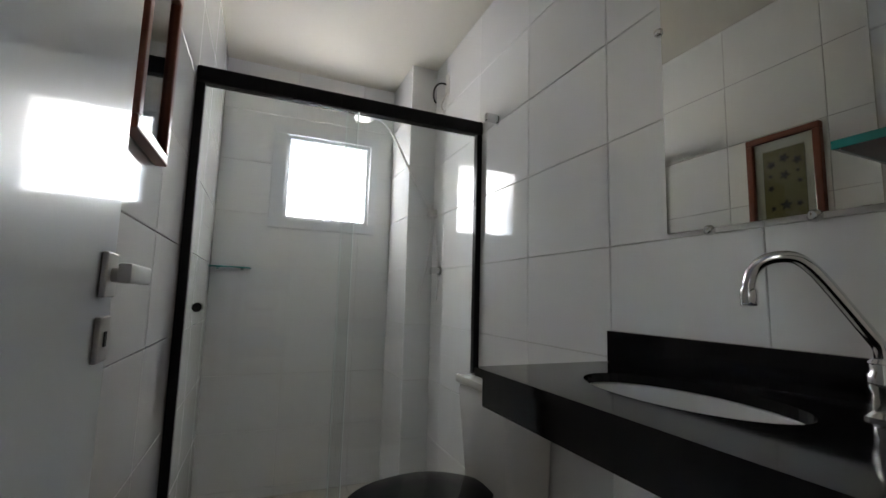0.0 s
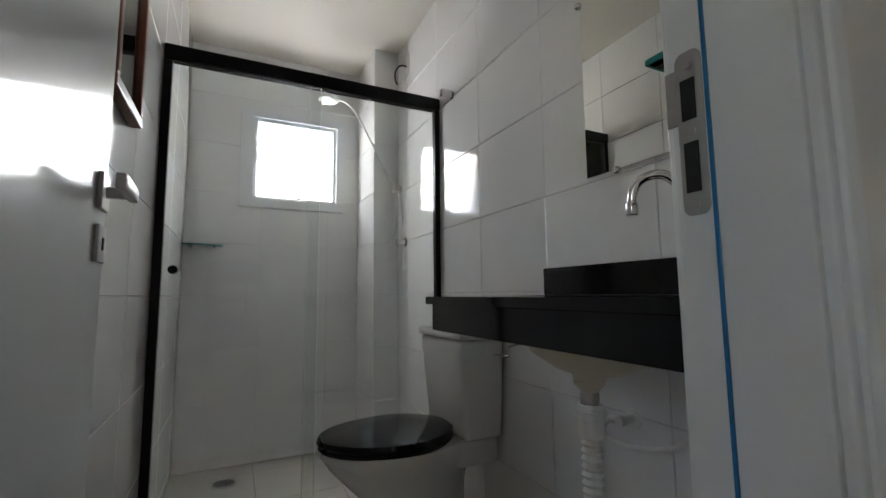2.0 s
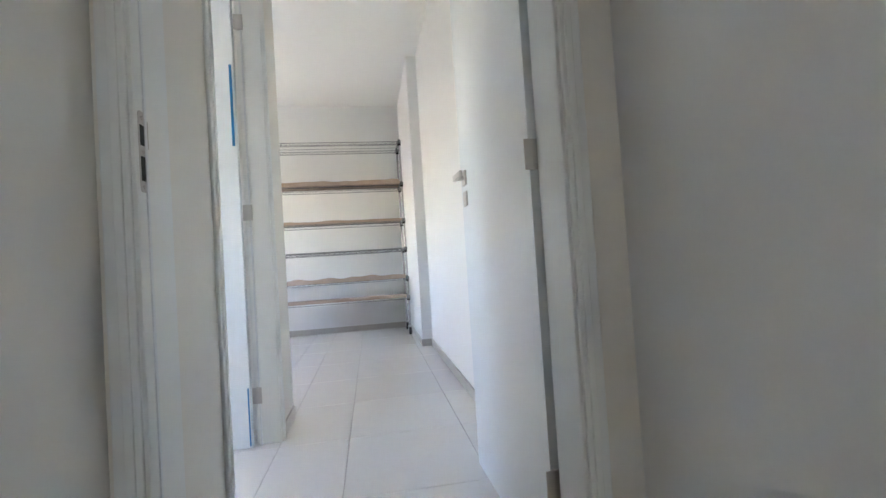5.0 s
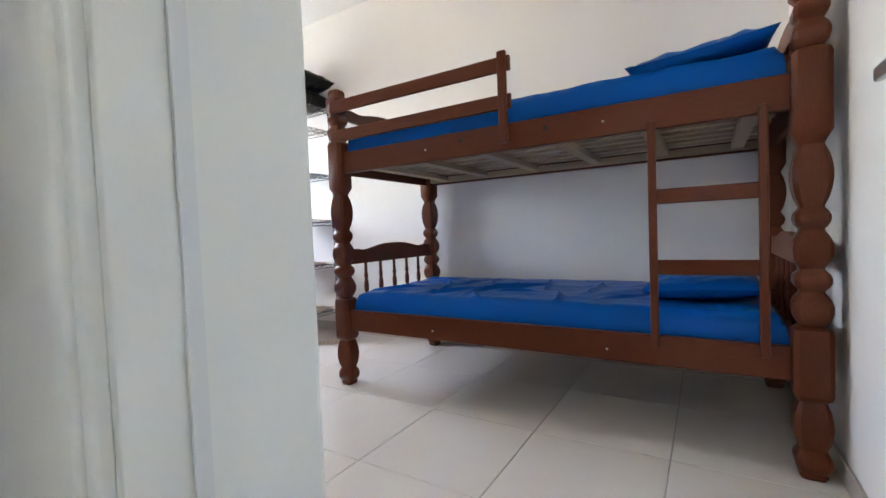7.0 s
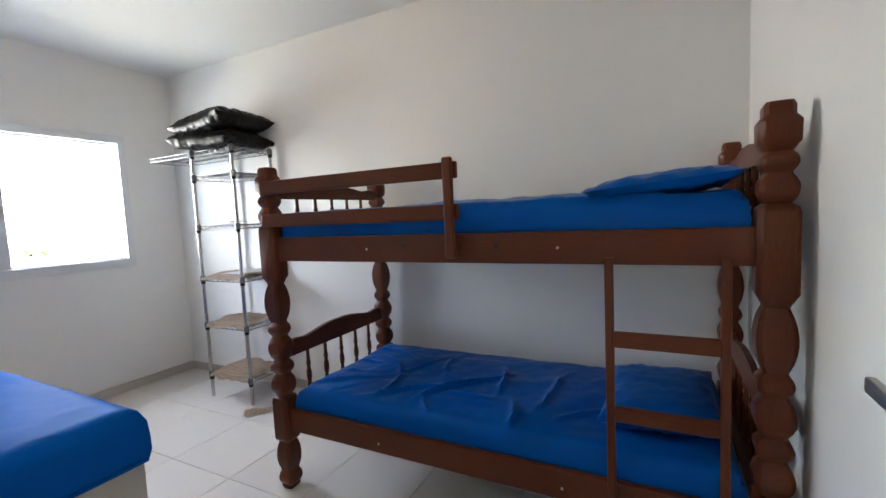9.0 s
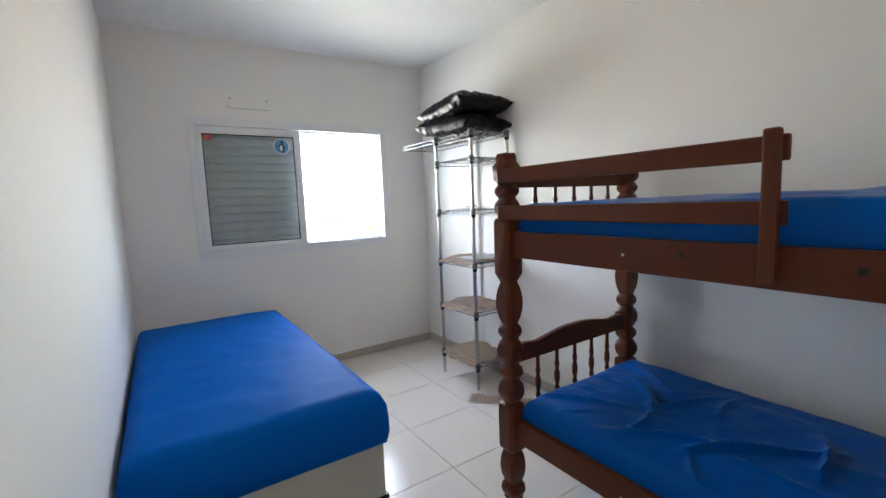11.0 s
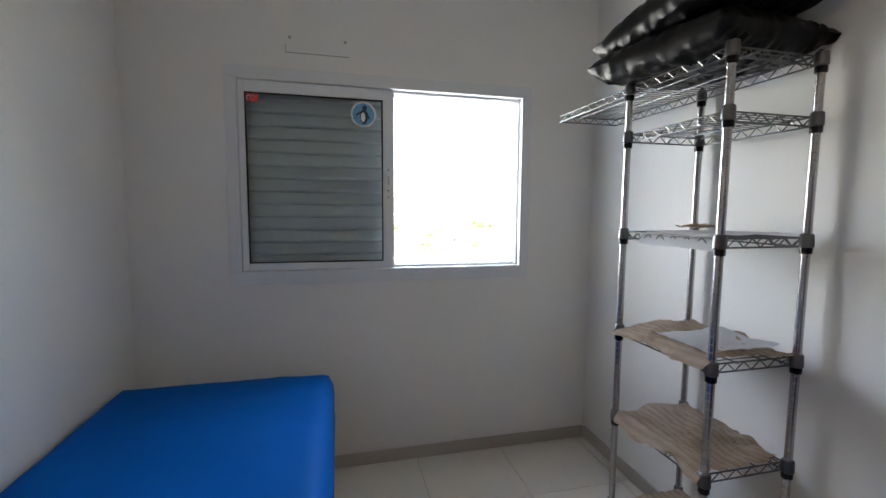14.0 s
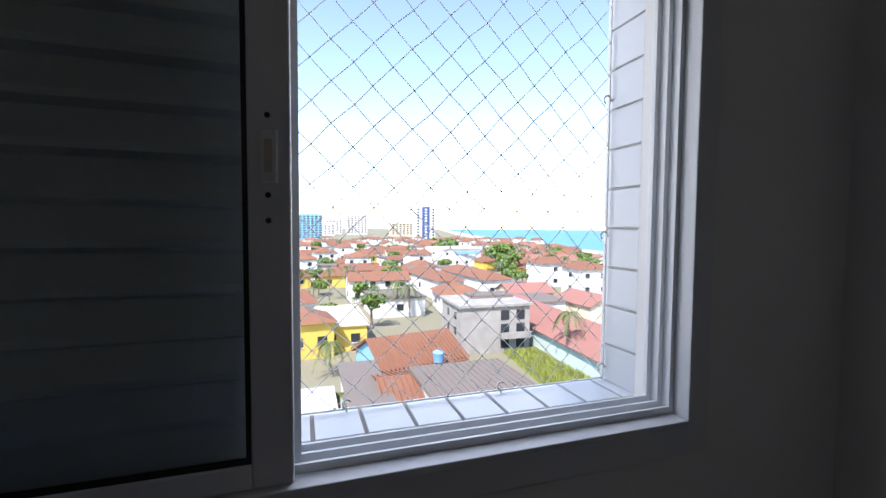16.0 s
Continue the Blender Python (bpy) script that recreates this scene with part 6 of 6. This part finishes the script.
# derelict concrete block
eb = thing("derelict_block", "stained grey concrete building shell with empty window holes", "building", (55.0, -25.4, GZ), rz=-2)
part("wall", boxes((-4.0, 4.0, -4.6, 4.6, 0, 5.8)), M["concrete_old"], eb)
part("roof_slab", boxes((-4.3, 4.3, -4.9, 4.9, 5.8, 6.1)), M["concrete_old"], eb)
part("parapet", boxes((0.5, 4.0, -4.4, 1.5, 6.1, 6.5)), M["fibre_roof"], eb)
for y in (-3.3, -1.2):
    for z in (0.6, 2.4, 4.1):
        part("window", boxes((-4.06, -3.95, y - 0.55, y + 0.55, z, z + 1.2)), M["dark_window"], eb)
for x in (-2.0, 1.0):
    for z in (2.2, 4.1):
        part("window", boxes((x - 0.35, x + 0.35, 4.56, 4.66, z, z + 0.9)), M["dark_window"], eb)
part("balcony", boxes((-4.9, -4.0, -4.4, -0.4, 1.9, 2.1), (-4.9, -4.75, -4.4, -0.4, 2.1, 2.7)), M["concrete_old"], eb)
# long building with a faded pink roof on the right
house((50.0, -35.6), 8.5, 34.0, 2.6, 1.9, "wall_mint", "pink_roof", "long mint-white row building with a faded pink roof", 86, "gable", 8)
# white row houses with clay roofs
house((95.5, -18.0), 8.0, 12.5, 4.6, 1.3, "wall_white", "terracotta", "white two-storey row house with a clay roof", 0, "gable", 4, 2)
house((101.0, -32.0), 24.0, 6.0, 4.2, 1.6, "wall_white", "terracotta", "long white terrace with a clay tile roof", 4, "hip", 2)
house((101.0, -42.5), 26.0, 6.5, 4.2, 1.6, "wall_white", "terracotta", "long white terrace with an orange clay roof", 4, "hip", 2)
house((170.0, -62.0), 14.0, 18.0, 7.0, 0.6, "wall_white", "wall_white", "white flat-roofed building with a blue sign band", 10, "flat", 4, 2)
tagged(new("sign_band", mesh_of("sign_band", boxes((162.6, 162.8, -71.0, -55.0, GZ + 5.0, GZ + 6.2)), M["wall_blue"])), "plain blue sign band on the white building", "sign")


# trees
def leaf_crown(radius, squash, count, seed, leaf=0.5):
    rnd = random.Random(seed)
    bm = bmesh.new()
    blobs = [(rnd.uniform(-0.6, 0.6) * radius, rnd.uniform(-0.6, 0.6) * radius, rnd.uniform(-0.3, 0.45) * radius * squash, rnd.uniform(0.32, 0.58) * radius) for _ in range(9)]
    for _ in range(count):
        cx, cy, cz, r = rnd.choice(blobs)
        v = Vector((rnd.gauss(0, 1), rnd.gauss(0, 1), rnd.gauss(0, 1))).normalized() * r * rnd.uniform(0.75, 1.08)
        c = Vector((cx, cy, cz)) + Vector((v.x, v.y, v.z * squash))
        n = (v.normalized() + Vector((rnd.uniform(-.7, .7), rnd.uniform(-.7, .7), rnd.uniform(-.2, .9)))).normalized()
        t = n.cross(Vector((rnd.random(), rnd.random(), rnd.random()))).normalized()
        b = n.cross(t)
        s = leaf * rnd.uniform(0.6, 1.3)
        bm.faces.new([bm.verts.new(c + t * (s * a) + b * (s * q) + n * (0.12 * s * k)) for a, q, k in ((-0.5, -0.3, 0), (0.1, -0.5, 1), (0.5, 0.1, 0), (-0.1, 0.5, 1))])
    return bm


def tree(at, h, radius, seed, squash=0.75, label="leafy green street tree", count=520):
    ob = thing("tree", label, "tree", (*at, GZ), "town trees")
    bm = bmesh.new()
    rod(bm, (0, 0, 0), (0.05, 0.03, h * 0.6), radius * 0.10, 8, radius * 0.06)
    for k in range(4):
        a = k * 1.6 + seed
        rod(bm, (0.05, 0.03, h * 0.5), (math.cos(a) * radius * 0.5, math.sin(a) * radius * 0.5, h * 0.8), radius * 0.05, 6, radius * 0.02)
    part("trunk", bm, M["bark"], ob)
    cr = part("crown", leaf_crown(radius, squash, count, seed, radius * 0.20), M["leafy"], ob)
    cr.location = (0, 0, h * 0.82)
    return ob


def palm(at, h, seed, label="tall palm tree with drooping fronds"):
    rnd = random.Random(seed)
    ob = thing("palm_tree", label, "palm", (*at, GZ), "town palms")
    bm = bmesh.new()
    tube(bm, [(0.15 * math.sin(k * 0.5), 0.1 * k / 6, h * k / 6) for k in range(7)], 0.17, 8)
    part("trunk", bm, M["bark"], ob)
    bm = bmesh.new()
    top = Vector((0.15 * math.sin(3.0), 0.1, h))
    for k in range(15):
        a = k * 2.4 + rnd.random()
        up = rnd.uniform(0.2, 0.9)
        L = rnd.uniform(1.7, 2.4)
        d = Vector((math.cos(a), math.sin(a), 0))
        side = Vector((-d.y, d.x, 0))
        pts = [top + d * (L * u) + Vector((0, 0, up * L * u - 1.35 * L * u * u)) for u in (i / 7 for i in range(8))]
        for i, (p, q) in enumerate(zip(pts, pts[1:])):
            for s in (-1, 1):
                for f in (0.0, 0.5):
                    o = p + (q - p) * f
                    w = 0.42 * math.sin(math.pi * (i + 0.6) / 8)
                    bm.faces.new([bm.verts.new(v) for v in (o, o + (q - p) * 0.42, o + (q - p) * 0.75 + side * (s * w) + Vector((0, 0, -0.22)))])
    part("crown", bm, M["palm_leaf"], ob)
    return ob


tree((68.9, -12.7), 5.0, 2.3, 1)
tree((85.7, -14.2), 4.5, 2.6, 2)
tree((70.5, -6.3), 3.6, 1.5, 3)
tree((62.5, -2.4), 4.5, 1.8, 4)
palm((74.0, -20.0), 5.6, 5)
palm((76.0, -18.3), 6.0, 6)
palm((44.4, -31.2), 6.0, 7)
palm((108.0, -73.6), 7.5, 8)
tb = tree((142.0, -69.0), 9.0, 6.0, 9, 0.6, "broad dark green shade tree", 900)
tree((127.0, -66.0), 7.0, 4.5, 10, 0.7)
tree((118.0, -60.0), 5.0, 3.0, 11)
t_far = tree((190.0, -66.0), 9.5, 6.5, 12, 0.7, "broad dark green shade tree", 900)
for k, (x, y) in enumerate(((205, -74), (214, -82), (228, -78), (170, -110), (180, -118), (150, -112), (196, -128), (215, -141), (120, -90), (245, -150), (160, -80), (230, -60), (260, -45), (300, -70), (280, -12), (240, -8), (210, -20), (330, -30), (360, -90), (150, -10), (180, 3), (120, -6), (110, -25), (390, -120), (310, -150), (420, -60), (450, -20))):
    copy_thing((t_far, tb)[k % 2], pose(x, y, GZ, 0, 0, k * 47) @ Matrix.Scale(0.46 + 0.07 * (k % 3), 4))
pf_ = palm((150.0, -95.0), 9.0, 21)
for k, (x, y) in enumerate(((158, -99), (166, -92), (176, -104), (190, -100), (140, -100), (205, -112), (230, -125), (100, -12), (130, -22), (96, -8))):
    copy_thing(pf_, pose(x, y, GZ, 0, 0, k * 61) @ Matrix.Scale(0.75, 4))
palm((49.0, -5.3), 3.4, 31)
palm((36.5, -5.2), 2.6, 33)
# weeds
rnd = random.Random(5)
bm = bmesh.new()
for _ in range(5200):
    u, v = rnd.random(), rnd.random()
    x = 37.0 + 14.0 * u
    y = -24.6 - 1.6 * u - (4.5 + 1.5 * (1 - u)) * v
    s = rnd.uniform(0.15, 0.45)
    a = rnd.uniform(0, 6.3)
    bm.faces.new([bm.verts.new(p) for p in ((x, y, GZ), (x + s * 0.4 * math.cos(a), y + s * 0.4 * math.sin(a), GZ), (x + s * 0.6 * math.sin(a), y + s * 0.3, GZ + s * 1.6))])
wd_ob = tagged(new("weeds", mesh_of("weeds", bm, M["weeds"])), "overgrown yellow-green weeds on an empty plot", "weeds", kind="stuff")

# the rest of the town
SPECS = ((9, 8, 3.2, 1.7, "wall_white", "terracotta", "hip", 2), (8, 11, 3.4, 1.6, "wall_cream", "terracotta", "gable", 3), (10, 9, 3.0, 1.8, "wall_yellow", "terracotta", "hip", 2),
         (8, 8, 6.2, 1.6, "wall_white", "terracotta", "hip", 2), (9, 10, 3.2, 0.3, "wall_white", "fibre_roof", "flat", 3), (7, 9, 3.2, 1.5, "wall_cream", "pink_roof", "gable", 2))
temps = []
for k, (w, d, h, r, wm, rm, kd, wn) in enumerate(SPECS):
    temps.append(house((900 + 30 * k, 60), w, d, h, r, wm, rm, ("white bungalow with a clay tile roof", "cream house with a clay tile roof", "yellow bungalow with a clay tile roof", "white two-storey house with a clay roof",
                                                             "white flat-roofed house with plain walls", "cream house with a faded pink roof")[k], 0, kd, wn, 2 if h > 5 else 1, "town houses"))
rnd = random.Random(11)
keep_out = [(55, -25, 13), (48, -34, 20), (98, -18, 15), (101, -37, 20), (64, -7, 12), (170, -62, 16), (68.9, -12.7, 6), (142, -69, 10)]
made = []
tries = 0
while len(made) < 230 and tries < 6000:
    tries += 1
    x = 60 * (460 / 60) ** rnd.random()
    y = rnd.uniform(-0.78, 0.12) * x
    if y < -0.33 * x - 85 or (x < 75 and y > -30):
        continue
    if abs(y + 57) < 7 and 50 < x < 205:
        continue
    sp = 9.8 + x * 0.010
    if any((x - a) ** 2 + (y - b) ** 2 < r * r for a, b, r in keep_out) or any((x - a) ** 2 + (y - b) ** 2 < sp * sp for a, b in made):
        continue
    made.append((x, y))
    copy_thing(rnd.choice(temps), pose(x, y, GZ, 0, 0, rnd.choice((0, 90, 4, 94, -6)) + rnd.uniform(-4, 4)))

rnd = random.Random(23)
greens = 0
while greens < 46:
    x = 75 * (400 / 75) ** rnd.random()
    y = rnd.uniform(-0.60, 0.10) * x
    if y < -0.33 * x - 85 or min((x - a) ** 2 + (y - b) ** 2 for a, b in made) < 30 or any((x - a) ** 2 + (y - b) ** 2 < r * r * 0.6 for a, b, r in keep_out):
        continue
    greens += 1
    copy_thing(rnd.choice((t_far, tb, pf_)), pose(x, y, GZ, 0, 0, rnd.uniform(0, 360)) @ Matrix.Scale(rnd.uniform(0.34, 0.56), 4))


def tower(at, w, d, h, wall, label, rows, cols, stripe=""):
    ob = thing("apartment_tower", label, "tower", (*at, GZ))
    part("wall", boxes((-w / 2, w / 2, -d / 2, d / 2, 0, h)), M[wall], ob)
    part("roof", boxes((-w / 3, w / 3, -d / 3, d / 3, h, h + 2.5)), M["wall_white"], ob)
    if stripe:
        part("stripe", boxes((-w / 2 - 0.4, -w / 2 - 0.05, -d * 0.20, d * 0.20, 2, h)), M[stripe], ob)
    for r in range(rows):
        for c in range(cols):
            y = -d / 2 + d * (c + 0.5) / cols
            z = 3 + (h - 4) * r / rows
            part("window", boxes((-w / 2 - 0.7 if abs(y) < d * 0.2 and stripe else -w / 2 - 0.15, -w / 2 + 0.1, y - d / cols * 0.3, y + d / cols * 0.3, z, z + (h - 4) / rows * 0.55)), M["dark_window"] if not stripe or abs(y) > d * 0.2 else M["wall_white"], ob)
    return ob


M["tower_navy"] = material("navy_facade", (0.05, 0.09, 0.24), 0.6, grain=0.2, scale=0.5)
tower((480.0, -136.0), 18, 22, 39, "wall_white", "tall white apartment tower with a navy stripe", 11, 5, "tower_navy")
tower((520.0, -12.0), 18, 26, 30, "wall_blue", "blue-grey apartment tower far off", 10, 6)
tower((900.0, -110.0), 25, 40, 40, "wall_white", "hazy white apartment tower on the horizon", 10, 6)
tower((980.0, -70.0), 25, 34, 34, "wall_white", "hazy white apartment tower on the horizon", 9, 5)
tower((760.0, -175.0), 25, 45, 24, "wall_cream", "low cream apartment block far off", 6, 7)
tower((820.0, -40.0), 25, 40, 22, "wall_white", "low white apartment block far off", 6, 6)
for k, (x, y) in enumerate(((66.0, -50.5), (70.0, -52.0))):
    car = thing("parked_car", "small dark parked car on the street", "car", (x, y, GZ + 0.05), rz=12)
    part("body", boxes((-2.0, 2.0, -0.85, 0.85, 0.35, 0.95), bevel=0.15), M["black_metal"], car)
    part("cabin", boxes((-1.1, 1.2, -0.75, 0.75, 0.95, 1.45), bevel=0.2), M["dark_window"], car)
    for wx in (-1.2, 1.25):
        for wy in (-0.8, 0.8):
            bm = bmesh.new()
            rod(bm, (wx, wy - 0.09, 0.32), (wx, wy + 0.09, 0.32), 0.32, 14)
            part("wheel", bm, M["rubber"], car)


# ---- tiles, last: wall and floor pieces as parts of their surfaces ----
tile_cache = {}


def tile_piece(parent, mat, size, at):
    key = (tuple(round(s, 4) for s in size), mat.name)
    if key not in tile_cache:
        bm = bmesh.new()
        box(bm, 0, size[0], 0, size[1], 0, size[2], bevel=0.0016, segs=1)
        tile_cache[key] = mesh_of("tile", bm, mat)
    ob = new("tile", tile_cache[key])
    ob.parent = parent
    ob.location = at


def clipped(a0, a1, lo, hi):
    return max(a0, lo), min(a1, hi)


def tiled(parent, mat, u_line, pu, u0, u1, v_line, pv, v0, v1, gap, place, holes=()):
    """A grid of tiles on a surface with coordinates u, v; place(ua, ub, va, vb) adds one. Tiles are cut round the holes."""
    i = math.floor((u0 - u_line) / pu)
    while u_line + i * pu < u1:
        ua, ub = clipped(u_line + i * pu + gap / 2, u_line + (i + 1) * pu - gap / 2, u0, u1)
        j = math.floor((v0 - v_line) / pv)
        while v_line + j * pv < v1:
            va, vb = clipped(v_line + j * pv + gap / 2, v_line + (j + 1) * pv - gap / 2, v0, v1)
            if ub - ua > 0.008 and vb - va > 0.008:
                rects = [(ua, ub, va, vb)]
                for h0, h1, k0, k1 in holes:
                    nxt = []
                    for a, b, c, d in rects:
                        if b <= h0 or a >= h1 or d <= k0 or c >= k1:
                            nxt.append((a, b, c, d))
                            continue
                        if a < h0:
                            nxt.append((a, h0, c, d))
                        if b > h1:
                            nxt.append((h1, b, c, d))
                        m0, m1 = max(a, h0), min(b, h1)
                        if c < k0:
                            nxt.append((m0, m1, c, k0))
                        if d > k1:
                            nxt.append((m0, m1, k1, d))
                    rects = nxt
                for r in rects:
                    if r[1] - r[0] > 0.004 and r[3] - r[2] > 0.004:
                        place(*r)
            j += 1
        i += 1


TM = M["tile_wall"]
ZL, PZ, PU = 1.270, 0.3035, 0.4035
tiled(wall_bath_right, TM, 0.828, PU, 0.023, 2.206, ZL, PZ, 0.0, H_BATH, 0.0019,
      lambda a, b, c, d: tile_piece(wall_bath_right, TM, (0.0058, b - a, d - c), (XR, a, c)))
tiled(wall_bath_left, TM, 0.828, PU, 0.023, YK, ZL, PZ, 0.0, H_BATH, 0.0019,
      lambda a, b, c, d: tile_piece(wall_bath_left, TM, (0.0058, b - a, d - c), (XL - 0.0058, a, c)))
tiled(wall_bath_back, TM, 0.040, PU, XL, 0.651, ZL, PZ, 0.0, H_BATH, 0.0019,
      lambda a, b, c, d: tile_piece(wall_bath_back, TM, (b - a, 0.0058, d - c), (a, YK, c)), holes=((WX0, WX1, WZ0, WZ1),))
tiled(pier, TM, 0.645, PU, 0.645, XR, ZL, PZ, 0.0, H_BATH, 0.0019,
      lambda a, b, c, d: tile_piece(pier, TM, (b - a, 0.0058, d - c), (a, 2.200, c)))
tiled(pier, TM, 2.206, PU, 2.206, YK, ZL, PZ, 0.0, H_BATH, 0.0019,
      lambda a, b, c, d: tile_piece(pier, TM, (0.0058, b - a, d - c), (0.645, a, c)))
FM = M["tile_floor"]


def floor_area(x_line, px, x0, x1, y_line, py, y0, y1, gap=0.0026, mat=None):
    m = mat or FM
    tiled(floor, m, x_line, px, x0, x1, y_line, py, y0, y1, gap, lambda a, b, c, d: tile_piece(floor, m, (b - a, d - c, 0.006), (a, c, -0.006)))


floor_area(2.920, 0.485, XB0, XB1, -2.680, 0.50, YB0, YB1)
floor_area(2.377, 0.575, -0.405, 0.19, -0.425, 0.575, YB1 + 0.002, YR)
floor_area(2.377, 0.575, -2.96, XV, -0.425, 0.575, YR + 0.002, YH)
floor_area(2.377, 0.575, 2.80, XV, -0.425, 0.575, YH + 0.002, 2.46)
floor_area(2.377, 0.575, 0.94, 2.66, -0.425, 0.575, YH + 0.002, 2.46)
floor_area(0.04, PU, XL, XR, 0.828, PU, YH + 0.002, YK)
